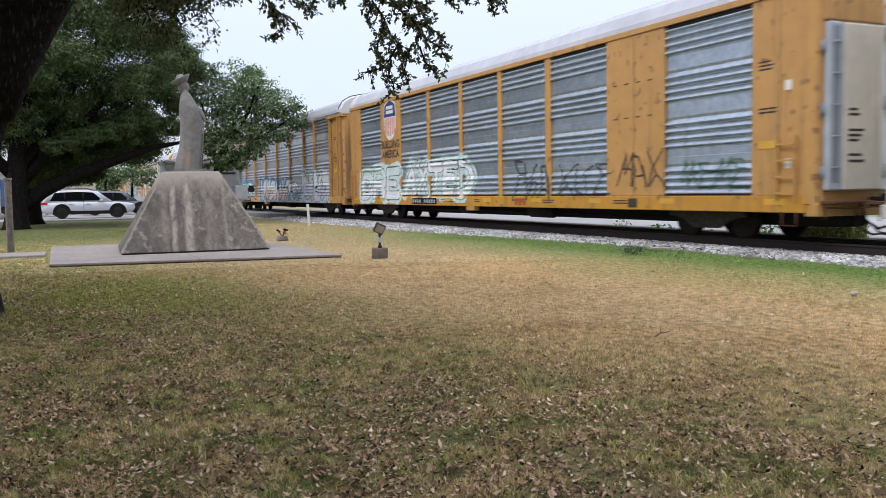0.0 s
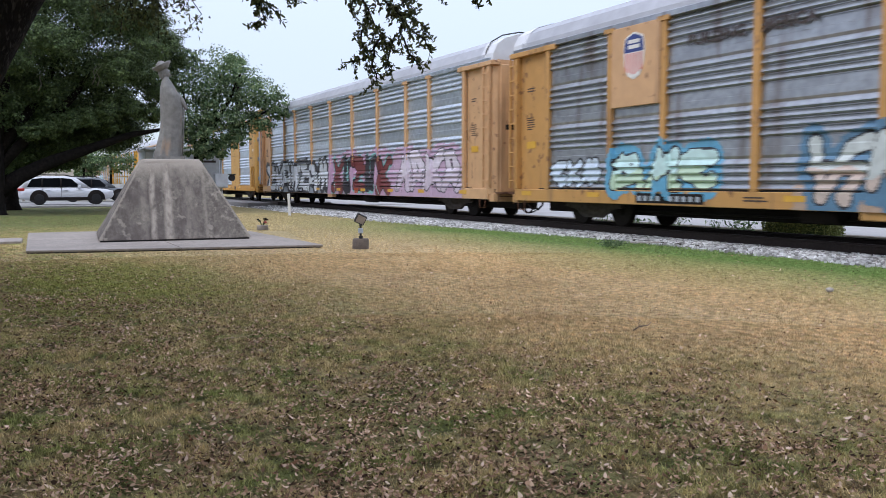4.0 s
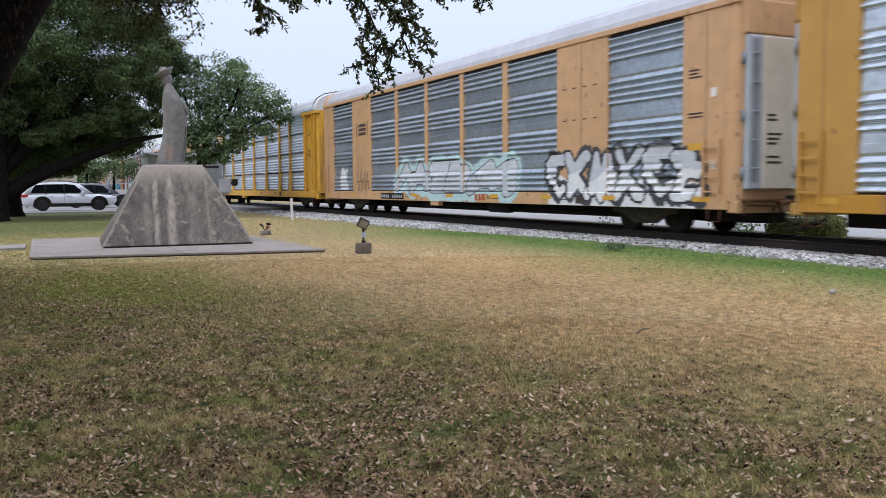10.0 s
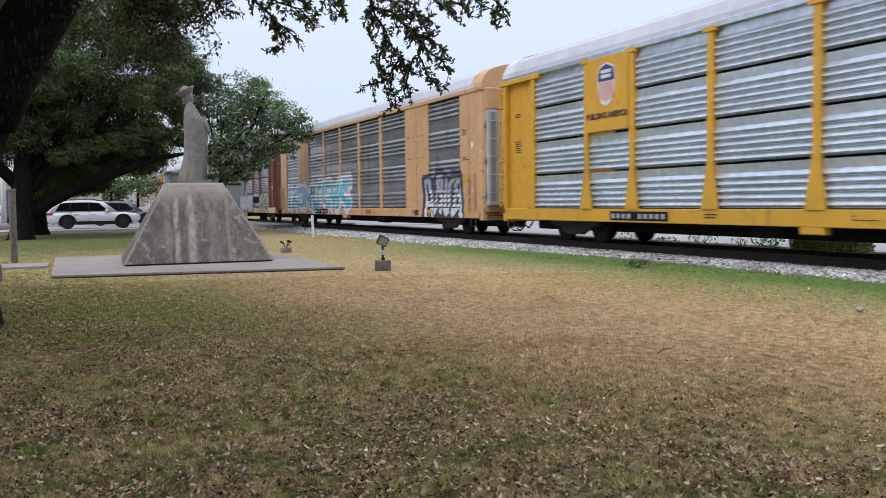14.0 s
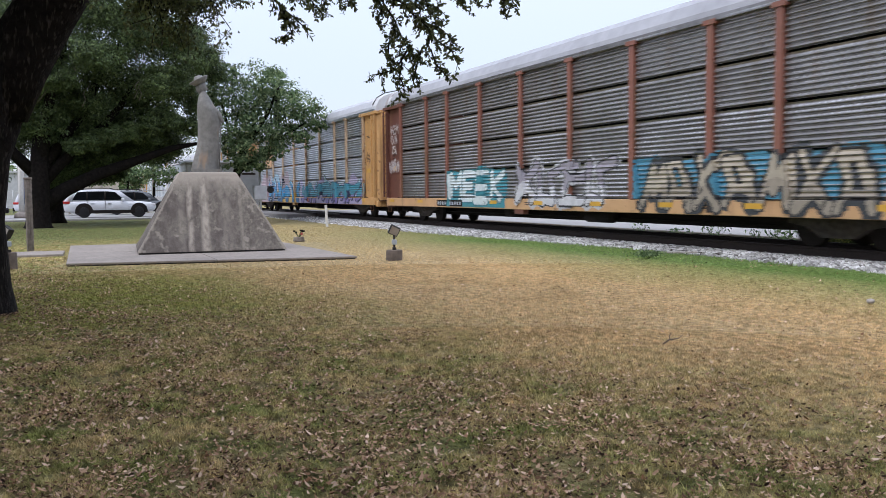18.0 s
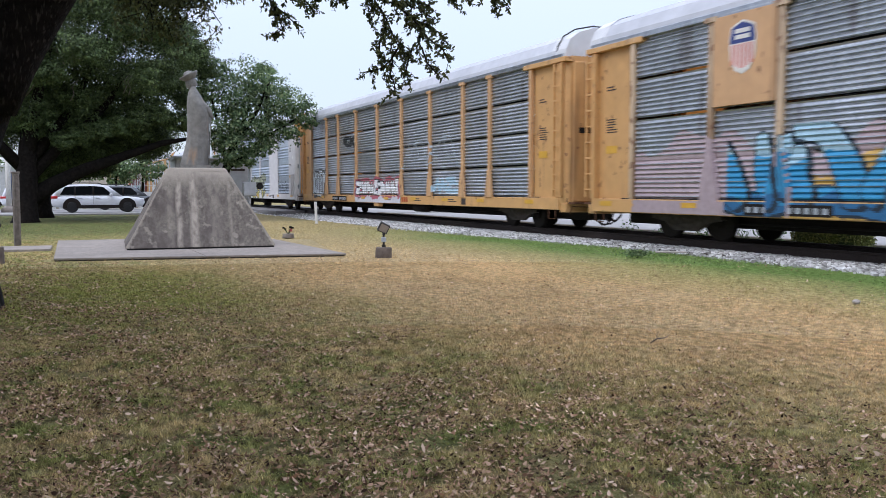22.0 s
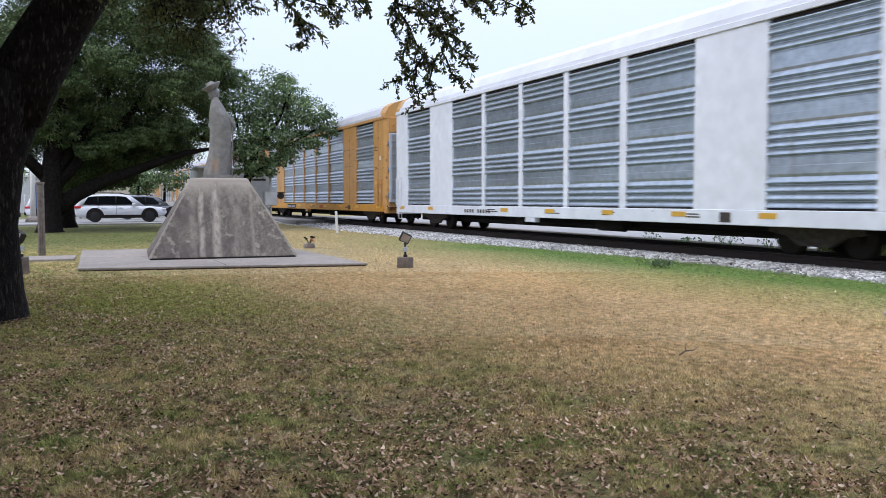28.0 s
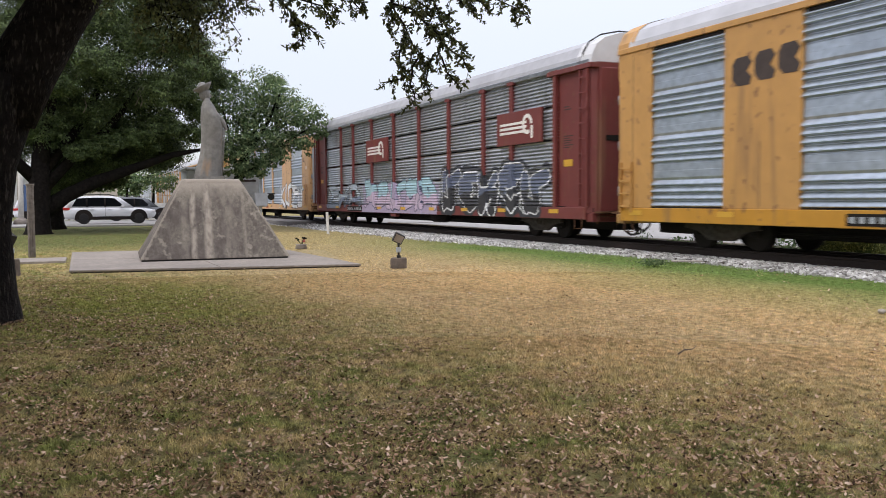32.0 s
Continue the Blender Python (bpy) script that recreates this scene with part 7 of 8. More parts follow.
def near_tree():
    t = thing("live_oak", pose(0, 0, 0), "rough-barked live oak with a heavy leaning limb", "tree")
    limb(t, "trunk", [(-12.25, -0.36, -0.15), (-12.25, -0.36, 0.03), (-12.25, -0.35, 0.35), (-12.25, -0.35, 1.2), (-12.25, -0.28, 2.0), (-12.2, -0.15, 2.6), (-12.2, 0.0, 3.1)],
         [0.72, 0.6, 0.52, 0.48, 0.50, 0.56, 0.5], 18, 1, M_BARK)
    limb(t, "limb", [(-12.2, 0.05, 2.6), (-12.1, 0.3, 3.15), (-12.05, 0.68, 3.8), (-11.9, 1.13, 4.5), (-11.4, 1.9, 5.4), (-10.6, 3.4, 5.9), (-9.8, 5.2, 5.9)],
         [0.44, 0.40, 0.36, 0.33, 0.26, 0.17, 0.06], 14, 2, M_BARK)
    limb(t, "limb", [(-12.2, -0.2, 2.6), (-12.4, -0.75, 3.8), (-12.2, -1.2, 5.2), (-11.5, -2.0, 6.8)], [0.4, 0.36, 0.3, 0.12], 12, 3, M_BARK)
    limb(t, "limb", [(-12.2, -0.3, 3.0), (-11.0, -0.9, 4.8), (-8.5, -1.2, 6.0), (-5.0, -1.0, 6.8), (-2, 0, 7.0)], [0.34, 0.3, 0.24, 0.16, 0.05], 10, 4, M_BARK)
    limb(t, "limb", [(-11.4, 1.7, 5.2), (-9.5, 2.6, 5.9), (-7.2, 3.4, 6.3), (-4.5, 4.2, 6.6)], [0.2, 0.16, 0.11, 0.04], 9, 5, M_BARK)
    for k, (x, y, z) in enumerate(((-11.74, -0.28, 2.65), (-11.76, -0.33, 3.2))):
        part("knot", disc(x, y, z, 0.085, 0.08, 12, "x"), M_POST, t, "pale scar of a cut branch")
    # boughs that hang into view
    leaves = []

    def bough(pts, spread, n, drop):
        pts = [Vector(p) for p in pts]
        limb(t, "bough", pts, [0.022 * (1 - 0.7 * i / (len(pts) - 1)) for i in range(len(pts))], 6, n)
        for i in range(n):
            k = rng.uniform(0, len(pts) - 1.001)
            p = pts[int(k)].lerp(pts[int(k) + 1], k - int(k)) + Vector(rng.normal(size=3)) * spread
            q = p + Vector((rng.normal() * 0.1, rng.normal() * 0.1, -abs(rng.normal()) * drop))
            part("twig", tube([pts[int(k)].lerp(pts[int(k) + 1], k - int(k)), p, q], [0.007, 0.005, 0.003], 4), M_BARK, t)
            m = int(rng.integers(34, 56))
            along = rng.uniform(0, 1, (m, 1))
            leaves.append(np.array(p)[None] * (1 - along) + np.array(q)[None] * along + rng.normal(size=(m, 3)) * 0.055)

    sprays = []

    def hang(x, line, parent_radius=0.013):
        """A hanging spray: a bent stem with short side twigs, and narrow leaves set along each of them."""
        stem = [Vector((x + 0.06 * math.sin(3.1 * k + 7 * line[0][0]), y, z)) for k, (y, z) in enumerate(line)]
        part("spray", tube(stem, [parent_radius * (1 - 0.6 * k / (len(stem) - 1)) for k in range(len(stem))], 6, wobble=0.1, seed=len(sprays)), M_BARK, t)
        for a, b in zip(stem, stem[1:]):
            count = max(1, round((b - a).length / 0.034))
            for k in range(count):
                root = a.lerp(b, (k + rng.uniform()) / count)
                way = Vector(rng.normal(size=3)) * 0.8 + (b - a).normalized() * 0.7 + Vector((0, 0, -0.25))
                way = way.normalized() * rng.uniform(0.06, 0.20)
                tip = root + way
                part("twig", tube([root, root.lerp(tip, 0.5) + Vector(rng.normal(size=3)) * 0.008, tip], [0.004, 0.003, 0.002], 4), M_BARK, t)
                m = int(rng.integers(11, 18))
                at = np.array(root)[None] + np.array(way)[None] * rng.uniform(0.15, 1.05, (m, 1))
                sprays.append(np.stack([at, np.repeat(np.array(way)[None], m, 0)], 1))

    def spray_leaves():
        both = np.concatenate(sprays)
        at, along = both[:, 0], both[:, 1] / np.linalg.norm(both[:, 1], axis=1)[:, None]
        n = len(at)
        u = along * 0.5 + rng.normal(size=(n, 3)) * 0.7
        u /= np.linalg.norm(u, axis=1)[:, None]
        w = np.cross(u, rng.normal(size=(n, 3)))
        w /= np.linalg.norm(w, axis=1)[:, None]
        size = rng.uniform(0.035, 0.068, (n, 1))
        curl = np.cross(u, w) * size * 0.1
        outline = [(0.0, 0.0, 0), (0.3, 0.19, 1), (0.7, 0.2, 1), (1.0, 0.0, 0), (0.7, -0.2, 1), (0.3, -0.19, 1)]
        part("foliage", quads_mesh("foliage", np.stack([at + u * size * f + w * size * g + curl * c for f, g, c in outline], 1), 6), M_NEARLEAF, t)

    # stems that carry the sprays, from the limb above
    limb(t, "bough", [(-9.5, 2.6, 5.9), (-9.6, 2.7, 4.7), (-9.5, 2.78, 3.8)], [0.03, 0.022, 0.013], 6, 31)
    limb(t, "bough", [(-9.7, 4.4, 5.9), (-9.6, 4.1, 4.9), (-9.5, 4.12, 4.06)], [0.03, 0.022, 0.014], 6, 32)
    limb(t, "bough", [(-9.8, 5.2, 5.9), (-9.6, 5.2, 4.8), (-9.5, 5.13, 4.02)], [0.025, 0.018, 0.012], 6, 33)
    hang(-9.5, [(2.78, 3.8), (2.97, 3.67), (3.08, 3.55), (3.16, 3.42), (3.19, 3.27), (3.07, 3.19)])
    hang(-9.35, [(2.93, 3.79), (3.13, 3.7), (3.35, 3.62), (3.51, 3.51)])
    hang(-9.55, [(3.07, 3.56), (3.25, 3.46), (3.35, 3.35)])
    hang(-9.6, [(3.32, 3.87), (3.5, 3.73), (3.65, 3.66)])
    hang(-9.5, [(3.64, 3.88), (3.8, 3.74), (3.88, 3.65)])
    hang(-9.4, [(3.79, 3.87), (3.91, 3.72)])
    hang(-9.5, [(4.12, 4.06), (4.23, 3.85), (4.3, 3.69), (4.4, 3.52), (4.51, 3.34), (4.58, 3.16)], 0.016)
    hang(-9.45, [(4.39, 3.51), (4.39, 3.37), (4.34, 3.21), (4.31, 3.02)])
    hang(-9.55, [(4.58, 3.16), (4.51, 3.02), (4.38, 2.92), (4.22, 2.87)])
    hang(-9.5, [(4.51, 3.02), (4.48, 2.85), (4.53, 2.74), (4.53, 2.62)])
    hang(-9.3, [(4.22, 3.73), (4.42, 3.66), (4.62, 3.54), (4.75, 3.39), (4.8, 3.23)], 0.014)
    hang(-9.35, [(4.75, 3.39), (4.93, 3.28), (5.06, 3.15), (5.2, 3.03)])
    hang(-9.6, [(4.8, 3.23), (4.77, 3.07), (4.69, 2.88), (4.78, 2.8)])
    hang(-9.45, [(4.84, 3.18), (4.94, 3.02), (5.05, 2.86)])
    hang(-9.4, [(4.62, 3.54), (4.87, 3.44), (5.03, 3.36), (5.15, 3.27)])
    hang(-9.6, [(4.58, 3.3), (4.69, 3.16), (4.78, 3.06)])
    hang(-9.5, [(4.26, 3.76), (4.24, 3.6), (4.23, 3.46)])
    hang(-9.5, [(4.26, 3.94), (4.51, 3.83), (4.76, 3.75), (4.95, 3.68), (5.05, 3.65)])
    hang(-9.65, [(4.5, 3.71), (4.65, 3.74), (4.81, 3.73)])
    hang(-9.4, [(4.47, 3.95), (4.74, 3.81), (4.85, 3.59), (4.97, 3.53)])
    hang(-9.5, [(4.87, 4.0), (5.13, 3.88), (5.29, 3.82), (5.32, 3.71)])
    hang(-9.55, [(5.13, 4.02), (5.4, 3.88), (5.55, 3.82)])
    hang(-9.5, [(5.13, 4.02), (5.48, 4.05), (5.67, 3.94), (5.84, 3.84), (5.89, 3.68)])
    hang(-9.4, [(5.48, 4.05), (5.67, 4.05), (5.86, 3.91), (5.96, 3.82), (6.0, 3.73)])
    spray_leaves()
    bough([(-10.5, 1.2, 5.0), (-10.4, 1.5, 4.3), (-10.4, 1.7, 3.9), (-10.4, 1.8, 3.5)], 0.2, 30, 0.14)
    bough([(-11.0, 1.9, 5.3), (-11.0, 2.0, 4.5), (-11.0, 2.2, 4.1)], 0.22, 26, 0.12)
    for az0, az1, e0, e1, n in ((5.6, 7.0, 15.5, 11.0, 20), (6.8, 8.8, 15, 10.4, 28), (8.5, 10.2, 16, 11.4, 26), (9.5, 12.0, 16, 12.6, 22)):
        way = []
        for k in range(4):
            az, e = radians(az0 + (az1 - az0) * k / 3), radians(e0 + (e1 - e0) * k / 3)
            way.append((-10.6 * math.cos(az), 0.65 + 10.6 * math.sin(az), 1.48 + 10.6 * math.tan(e)))
        bough(way, 0.17, n, 0.14)
    leaf_cloud("foliage", np.concatenate(leaves), 0.056, rng, t, M_NEARLEAF, 0.5)
    # the crown overhead, out of view, that shades the near lawn
    blobs = [((x, y, 7.4 + 0.6 * math.sin(x * 2 + y)), 2.5, 95) for x in (-15, -11, -7, -3, 1, 5) for y in (-10.5, -7, -3.6, -0.6)]
    blobs += [((x, 1.5, 7.8), 1.7, 55) for x in (-9, -6, -3, 0)]
    pts, ways = crown_points(rng, blobs, 26, 0.5, 0.1)
    leaf_cloud("crown", pts, 0.34, rng, t, M_OAK, 0.6, out=ways)


big_oak()
second_tree()
palm()
near_tree()


def small_tree(x, y, h, w, group="street trees", n=60):
    t = thing("tree", pose(x, y, 0), "small light green street tree", "tree", group)
    limb(t, "trunk", [(0, 0, -0.1), (0, 0, h * 0.3), (0.1, 0.1, h * 0.6)], [0.16, 0.12, 0.06], 8, 2)
    blobs = [((0, 0, h * 0.65), w, n), ((0.2, w * 0.6, h * 0.55), w * 0.7, n // 2), ((0, -w * 0.6, h * 0.6), w * 0.7, n // 2), ((0, 0.2, h * 0.85), w * 0.6, n // 2)]
    pts, ways = crown_points(rng, blobs, 16)
    leaf_cloud("crown", pts, 0.26, rng, t, M_LIGHTLEAF, 0.55, out=ways)


small_tree(-82, 8.6, 5.6, 1.7)
small_tree(-80, 6.2, 5.0, 1.4)
small_tree(-96, 3.0, 6.0, 2.0)
small_tree(-90, -6.0, 6.5, 2.2)


def shrub(x, y, w, h, n, label, mat=M_LIGHTLEAF, size=0.09):
    s = thing("shrub", pose(x, y, 0.0), label, "shrub", "shrubs beyond the track")
    r = random.Random(int(n))
    for i in range(6):
        a = r.uniform(0, 6.28)
        part("stem", tube([(0, 0, 0), (w * 0.3 * math.cos(a), w * 0.3 * math.sin(a), h * 0.6)], [0.015, 0.006], 5), M_GREENSTEM, s)
    pts = rng.uniform(-1, 1, (n, 3)) * np.array([w / 2, 0.35, h / 2]) + np.array([0, 0, h / 2 + 0.03])
    if n > 5000:
        # a clipped box: leaves on a rounded shell over a dense twiggy core
        pts = rng.normal(size=(n, 3))
        pts /= (np.abs(pts) ** 5).sum(1)[:, None] ** 0.2
        pts *= np.array([w / 2, 0.4, h / 2]) * rng.uniform(0.86, 1.05, (n, 1))
        pts += np.array([0, 0, h / 2 + 0.03])
        core = box(-w * 0.44, w * 0.44, -0.32, 0.32, 0.02, h * 0.88, 0.1)
        part("twiggy_core", core, M_GREENSTEM, s)
    leaf_cloud("foliage", pts, size, rng, s, mat, 0.5)


shrub(-15.56, 18.7, 2.1, 0.66, 9000, "clipped yellow-green shrub beside the street", M_HEDGE, 0.06)
shrub(-20.14, 18.59, 0.9, 0.6, 130, "sparse grey-green shrub beside the street", M_LIGHTLEAF, 0.09)
shrub(-18.44, 18.59, 0.6, 0.55, 60, "sparse young shrub beside the street")
shrub(-17.48, 18.59, 0.6, 0.4, 160, "tuft of yellow-green grass", M_LIGHTLEAF, 0.12)
shrub(-23.66, 18.59, 0.5, 0.45, 50, "sparse young shrub with yellow leaves")
shrub(-21.95, 18.7, 0.8, 0.25, 120, "low tuft of grass", M_LIGHTLEAF, 0.1)


stone_bm = bmesh.new()
bmesh.ops.create_icosphere(stone_bm, subdivisions=2, radius=1)
for v in stone_bm.verts:
    v.co *= 1 + 0.16 * noise.noise(v.co * 1.7)
    v.co = Vector((v.co.x * 0.05, v.co.y * 0.055, v.co.z * 0.035))
single("pale_stone", from_bm("pale_stone", stone_bm, True), M_POST, "pale rounded stone lying on the lawn", "stone", m=pose(-7.86, 10.37, 0.03))
single("board", box(-0.35, 0.35, -0.07, 0.07, 0, 0.03, 0.006), M_POST, "weathered tan board lying at the edge of the ballast", "board", m=pose(-15.95, 13.95, 0.035, 2, 0, 62))
weed = thing("weed", pose(-15.43, 12.6, 0), "low grey-green weed at the lawn's edge", "weed")
wr = random.Random(8)
for i in range(9):
    a = wr.uniform(0, 6.28)
    part("stem", tube([(0, 0, -0.01), (0.1 * math.cos(a), 0.1 * math.sin(a), 0.09), (0.26 * math.cos(a), 0.26 * math.sin(a), 0.12)], [0.006, 0.005, 0.002], 5), M_GREENSTEM, weed)
leaf_cloud("foliage", rng.normal(size=(420, 3)) * np.array([0.17, 0.17, 0.03]) + np.array([0, 0, 0.1]), 0.06, rng, weed, M_LIGHTLEAF, 0.5)


# ---- railway cabinets and what stands far off ----
shed = thing("signal_shed", pose(-52, 9.6, 0), "silver-grey railway signal shed beside the crossing", "shed")
part("wall", box(-1.3, 1.3, -2.2, 1.9, 0.1, 3.2, 0.03), M_SHED, shed)
part("roof", box(-1.4, 1.4, -2.3, 2.0, 3.2, 3.42, 0.08), M_SHED, shed)
part("door", box(1.3, 1.34, -0.4, 0.6, 0.2, 2.3, 0.01), M_PALEWALL, shed)
part("foundation", box(-1.2, 1.2, -2.0, 1.8, -0.1, 0.1), M_CONC, shed)
part("notice_bar", box(1.3, 1.32, 0.9, 1.7, 2.6, 2.72), M_LETTER, shed)
cab = thing("relay_cabinet", pose(-46, 10.57, 0), "silver relay cabinet on a post beside the track", "cabinet")
part("post", tube([(0, 0, -0.1), (0, 0, 2.9)], 0.06, 10), M_SHED, cab)
part("case", box(-0.2, 0.25, -0.36, 0.3, 1.18, 1.92, 0.03), M_SHED, cab)
part("door", box(0.25, 0.27, -0.3, 0.24, 1.24, 1.86, 0.006), M_SHED, cab)
part("signal_lamp", disc(0.1, 0.52, 1.7, 0.17, 0.2, 14, "x"), M_IRON, cab)
part("hood", box(0.0, 0.3, 0.34, 0.7, 1.84, 1.9, 0.01), M_IRON, cab)
part("bracket", box(-0.05, 0.05, 0.2, 0.55, 1.66, 1.74), M_IRON, cab)


def far_building(x, y, w, d, h, mat, label, bays=6):
    b = thing("building", pose(x, y, 0), label, "building")
    part("wall", box(-d / 2, d / 2, -w / 2, w / 2, -0.1, h, 0.03), mat, b)
    part("roof", box(-d / 2 - 0.3, d / 2 + 0.3, -w / 2 - 0.3, w / 2 + 0.3, h, h + 0.25, 0.03), M_PALEWALL, b)
    for i in range(bays):
        yy = -w / 2 + (i + 0.5) * w / bays
        win = part("window", box(d / 2 - 0.02, d / 2 + 0.03, yy - w / bays * 0.28, yy + w / bays * 0.28, 1.0, 2.3, 0.01), M_GLASS, b)
        part("window_frame", box(d / 2, d / 2 + 0.05, yy - w / bays * 0.32, yy + w / bays * 0.32, 0.9, 1.0), M_WHITE, win)


far_building(-120, -14, 26, 12, 4.2, M_PALEWALL, "long pale low building far down the street", 8)
far_building(-135, 2.5, 12, 10, 5.2, M_BEIGE, "beige two-storey building far down the street", 4)
far_building(-110, 40, 26, 16, 5.5, M_PALEWALL, "pale warehouse beyond the track", 7)
wall = thing("boundary_wall", pose(-76, 7.5, 0), "low grey concrete boundary wall across the street", "wall")
for i in range(8):
    part("panel", box(-0.1, 0.1, -8 + i * 2, -6.02 + i * 2, -0.1, 1.35, 0.015), M_PALEWALL, wall)
    part("post", box(-0.14, 0.14, -8.1 + i * 2, -7.9 + i * 2, -0.1, 1.45, 0.015), M_SLAB, wall)
fence = thing("rail_fence", pose(-86, -2, 0), "thin pale metal fence far off", "fence")
for i in range(26):
    part("post", tube([(0, -12 + i, 0), (0, -12 + i, 2.0)], 0.05, 6), M_PALEWALL, fence)
for z in (0.6, 1.2, 1.9):
    part("rail", tube([(0, -12, z), (0, 13, z)], 0.035, 6), M_PALEWALL, fence)
for x, y, h in ((-100, -3, 7.5), (-112, 5.5, 8.0), (-95, 9.8, 7.0)):
    p = thing("utility_pole", pose(x, y, 0), "far wooden utility pole with a crossarm", "pole", "utility poles")
    part("pole", tube([(0, 0, -0.2), (0, 0, h)], [0.15, 0.1], 8), M_POST, p)
    part("crossarm", box(-0.06, 0.06, -1.1, 1.1, h - 0.6, h - 0.48), M_POST, p)

woods = []
for i in range(60):
    woods.append(((-190 + 14 * math.sin(i * 2.1), -150 + i * 6.5, 3.2 + 1.2 * math.sin(i * 1.7)), 5.5, 20))
tl = thing("far_woods", pose(0, 0, 0), "hazy line of far trees", "woods", kind="stuff")
pts, ways = crown_points(rng, woods, 14, 0.75, 0.1)
leaf_cloud("foliage", pts, 1.3, rng, tl, M_LIGHTLEAF, 0.6, out=ways)


# ---- turf, litter ----
def patches(x, y, size, seed):
    """Smooth random values from 0 to 1 over the lawn, in patches of that size."""
    lat = np.random.default_rng(seed).random((256, 256))
    c, k = math.cos(seed * 1.3), math.sin(seed * 1.3)
    x, y = x + 0.35 * size * np.sin(y / size * 1.7 + seed), y + 0.35 * size * np.sin(x / size * 1.3)
    u, v = (x * c - y * k) / size + 900, (x * k + y * c) / size + 900
    i, j = np.floor(u).astype(int), np.floor(v).astype(int)
    a, b = u - i, v - j
    a, b = a * a * (3 - 2 * a), b * b * (3 - 2 * b)
    p, q, r, w = lat[i % 256, j % 256], lat[(i + 1) % 256, j % 256], lat[i % 256, (j + 1) % 256], lat[(i + 1) % 256, (j + 1) % 256]
    return (p * (1 - a) + q * a) * (1 - b) + (r * (1 - a) + w * a) * b


def blades(n, d0, d1, h0, h1, w, seed, a0=-6, a1=62):
    r = np.random.default_rng(seed)
    d = np.sqrt(r.uniform(d0 * d0, d1 * d1, n))
    a = np.radians(r.uniform(a0, a1, n))
    x, y = -d * np.cos(a), 0.7 + d * np.sin(a)
    ok = (y < 14.35)
    ca, sa = math.cos(radians(10)), math.sin(radians(10))
    lx, ly = (x + 22.65) * ca - (y - 4.35) * sa, (x + 22.65) * sa + (y - 4.35) * ca
    ok &= ~((np.abs(lx) < 3.6) & (np.abs(ly) < 3.15))
    ok &= ~((np.abs(x + 24.05) < 0.85) & (y < 1.2))
    dry = np.clip((y - 0.3 * x - 4.6) * 0.3, 0, 1)
    tuft = 0.6 * patches(x, y, 0.11, 21) + 0.4 * patches(x, y, 0.3, 22)
    ok &= r.random(n) < np.clip((tuft - 0.33) * 5, 0.10, 1) + dry * 0.7
    x, y, d, tuft, dry = x[ok], y[ok], d[ok], tuft[ok], dry[ok]
    n = len(x)
    z = np.full(n, -0.012)
    h = r.uniform(h0, h1, n) * (0.85 + 0.25 * np.sin(x * 1.1 + y * 0.4) * np.sin(y * 1.3 - x * 0.3)) * (1 - 0.45 * np.clip((y - 0.3 * x - 5.2) * 0.3, 0, 1))
    h *= np.clip(0.45 + 1.1 * tuft, 0.5, 1.4) * (1 - dry) + dry
    t = r.uniform(0, 6.28, n)
    lean = r.normal(0, 0.7, (n, 2)) * h[:, None]
    bx, by = np.cos(t) * w * (0.6 + d / d1 * 0.8), np.sin(t) * w * (0.6 + d / d1 * 0.8)
    p = np.stack([np.stack([x - bx, y - by, z - 0.005], -1), np.stack([x + bx, y + by, z - 0.005], -1), np.stack([x + lean[:, 0], y + lean[:, 1], z + h], -1)], 1)
    return quads_mesh("grass", p, 3)


lawn = thing("grass", pose(0, 0, 0), "short dry and green mown grass blades", "grass", kind="stuff")
for n, d0, d1, h0, h1, w, s in ((330000, 1.5, 9.5, 0.018, 0.046, 0.0042, 1), (480000, 8.5, 18, 0.016, 0.04, 0.0062, 2), (260000, 17, 42, 0.022, 0.045, 0.017, 3)):
    part("blades", blades(n, d0, d1, h0, h1, w, s), M_BLADE, lawn)["kind"] = "stuff"
# the rest of the lawn all round
part("blades", blades(150000, 0.3, 14, 0.02, 0.05, 0.009, 4, 62, 354), M_BLADE, lawn)["kind"] = "stuff"
part("blades", blades(60000, 14, 34, 0.025, 0.055, 0.02, 5, 62, 354), M_BLADE, lawn)["kind"] = "stuff"


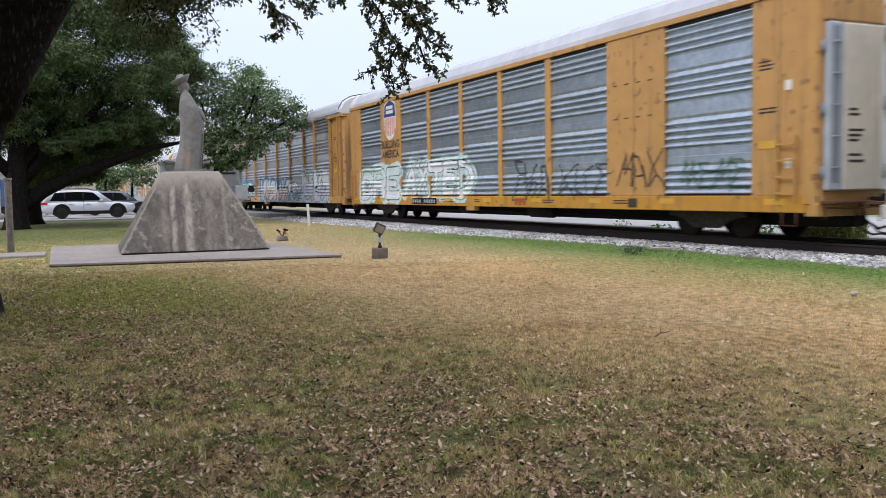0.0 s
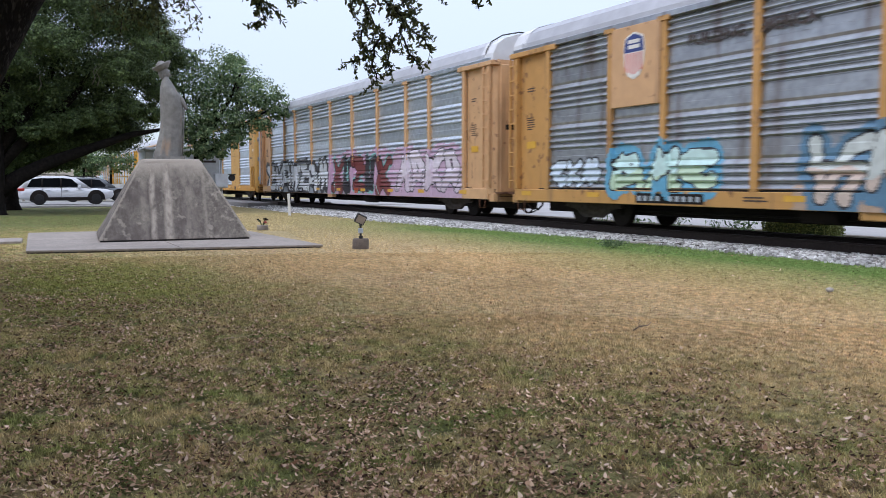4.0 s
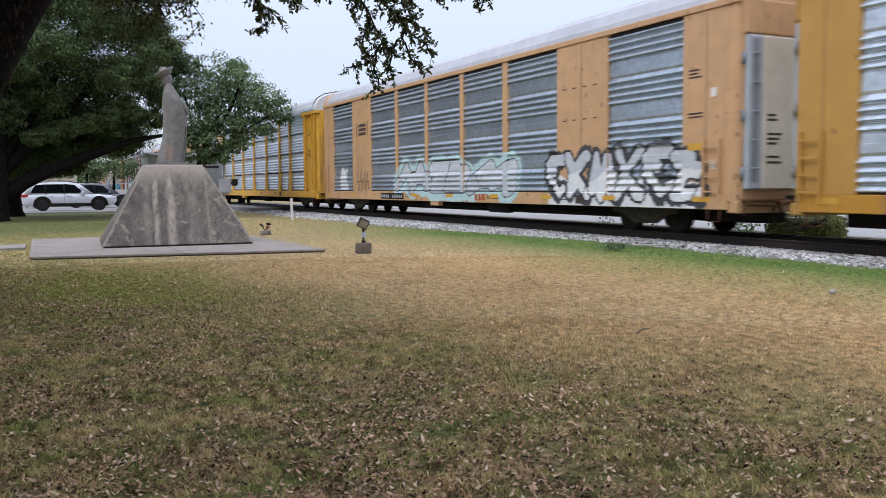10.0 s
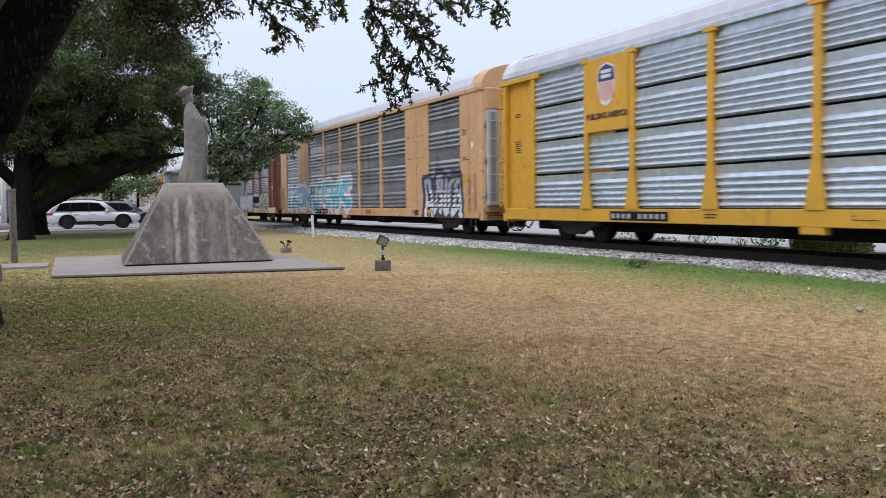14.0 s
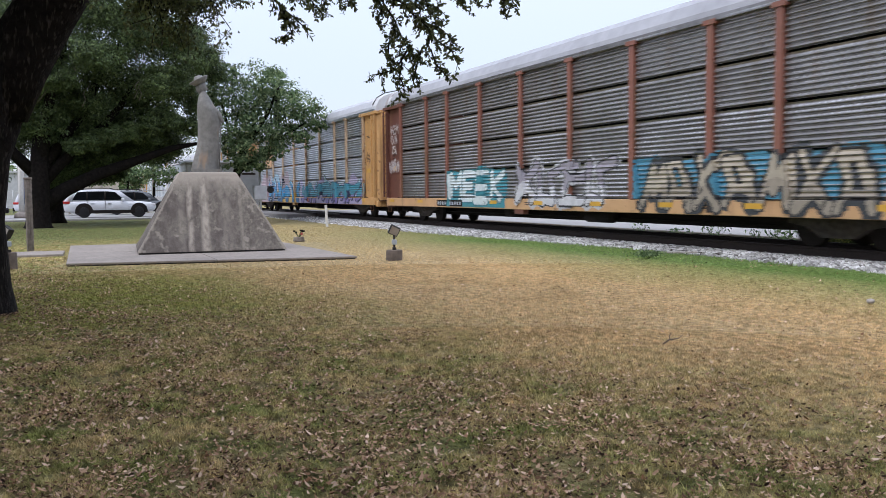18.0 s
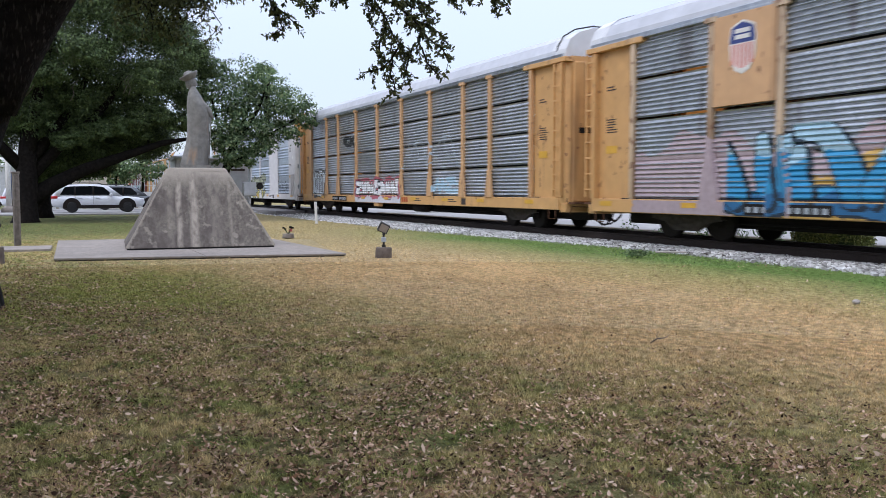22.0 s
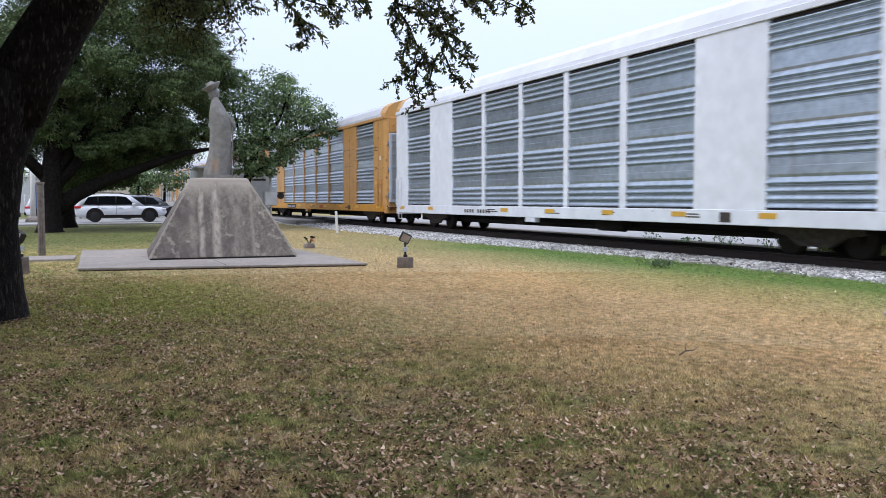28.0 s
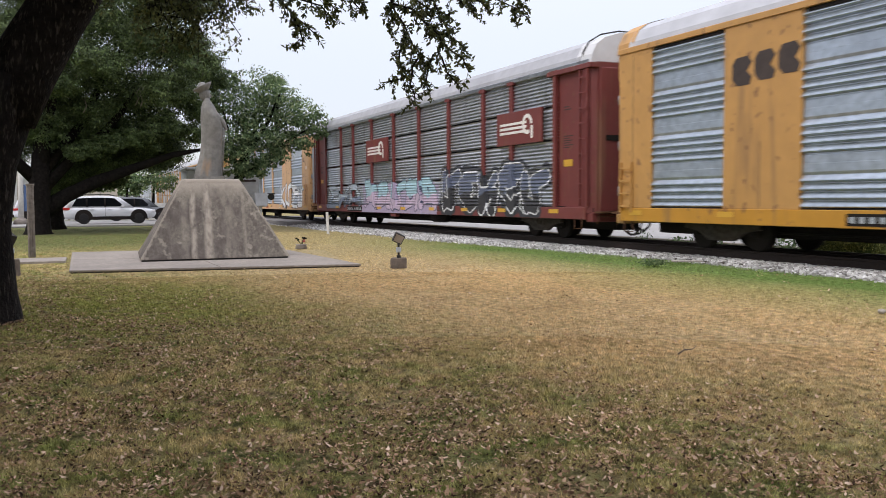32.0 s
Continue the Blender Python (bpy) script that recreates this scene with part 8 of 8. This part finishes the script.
def litter(n, seed, size, a0=-6, a1=62, thin=0.92):
    r = np.random.default_rng(seed)
    d = 0.4 + 21.6 * r.random(n * 3) ** (1 / 1.4)
    a = np.radians(r.uniform(a0, a1, n * 3))
    x, y = -d * np.cos(a), 0.7 + d * np.sin(a)
    clump = patches(x, y, 0.8, 31) + 0.9 * patches(x, y, 0.22, 32) - 0.95
    dry = np.clip((y - x * 0.3 - 5.2) * 0.4, 0, 1)
    keep = r.random(len(x)) < np.clip(0.46 + clump * 0.75, 0.06, 1) * (1 - thin * dry) * np.clip(1.25 - d / 22, 0.12, 1)
    keep &= (y < 13.8) & (r.random(len(x)) < np.clip(1.0 - 0.07 * (y - 0.5), 0.5, 1))
    x, y = x[keep][:n], y[keep][:n]
    n = len(x)
    z = -0.012 + r.uniform(0.012, 0.045, n)
    t = r.uniform(0, 6.28, n)
    s = r.uniform(0.45, 1.0, n) * size
    tilt = r.normal(0, 0.35, (n, 2))
    u = np.stack([np.cos(t), np.sin(t), tilt[:, 0]], -1) * s[:, None]
    v = np.stack([-np.sin(t), np.cos(t), tilt[:, 1]], -1) * s[:, None] * r.uniform(0.3, 0.55, (n, 1))
    c = np.stack([x, y, z], -1)
    curl = np.zeros((n, 3))
    curl[:, 2] = s * r.uniform(-0.1, 0.7, n)
    p = np.stack([c - u + curl * 0.6, c - u * 0.3 + v, c + u * 0.4 + v * 0.8, c + u + curl, c + u * 0.35 - v, c - u * 0.4 - v * 0.9], 1)
    return quads_mesh("fallen_leaves", p, 6)


fl = thing("fallen_leaves", pose(0, 0, 0), "curled brown and grey dead leaves strewn on the lawn", "leaves", kind="stuff")
part("leaves", litter(140000, 9, 0.0195), M_DEAD, fl)["kind"] = "stuff"
part("large_leaves", litter(3000, 12, 0.029, thin=0.1), M_PALEDEAD, fl)["kind"] = "stuff"
part("leaves", litter(24000, 11, 0.024, 62, 354), M_DEAD, fl)["kind"] = "stuff"
part("pale_leaves", litter(8500, 10, 0.0265), M_PALEDEAD, fl)["kind"] = "stuff"
tw = thing("dead_twig", pose(-6.64, 6.22, 0.02), "small dead twig with curled leaves on the straw lawn", "twig")
part("stick", tube([(0.08, -0.2, 0.0), (0, -0.06, 0.02), (-0.02, 0.06, 0.015), (-0.1, 0.17, 0.03)], [0.006, 0.007, 0.005, 0.003], 6), M_TIE, tw)
part("side_stick", tube([(0, -0.06, 0.02), (-0.07, -0.01, 0.04), (-0.12, 0.06, 0.05)], [0.004, 0.004, 0.002], 5), M_TIE, tw)


M_STICK = surface("dry_stick", (0.44, 0.34, 0.22), 0.95, grain=12, vary=0.25, spec=0.1)


def fallen_stick(x, y, turn, length, label):
    s = thing("fallen_stick", pose(x, y, 0.018, 0, 0, turn), label, "stick", "sticks on the lawn")
    h = length / 2
    part("stick", tube([(-h, 0, 0.0), (-h * 0.3, 0.012, 0.008), (h * 0.4, -0.008, 0.004), (h, 0.014, 0.012)], [0.005, 0.005, 0.004, 0.002], 5), M_STICK, s)
    part("shoot", tube([(-h * 0.3, 0.012, 0.008), (-h * 0.1, 0.05, 0.012), (h * 0.1, 0.075, 0.01)], [0.003, 0.003, 0.0015], 5), M_STICK, s)


for stick in ((-7.15, 2.1, 103, 0.26, "thin bleached stick among dead leaves"), (-7.92, 2.46, 108, 0.38, "long thin pale stick in the grass"),
              (-4.67, 1.08, 88, 0.2, "short bleached stick among dead leaves"), (-4.85, 5.38, -16, 0.3, "thin pale stick at the edge of the straw grass")):
    fallen_stick(*stick)

motions()
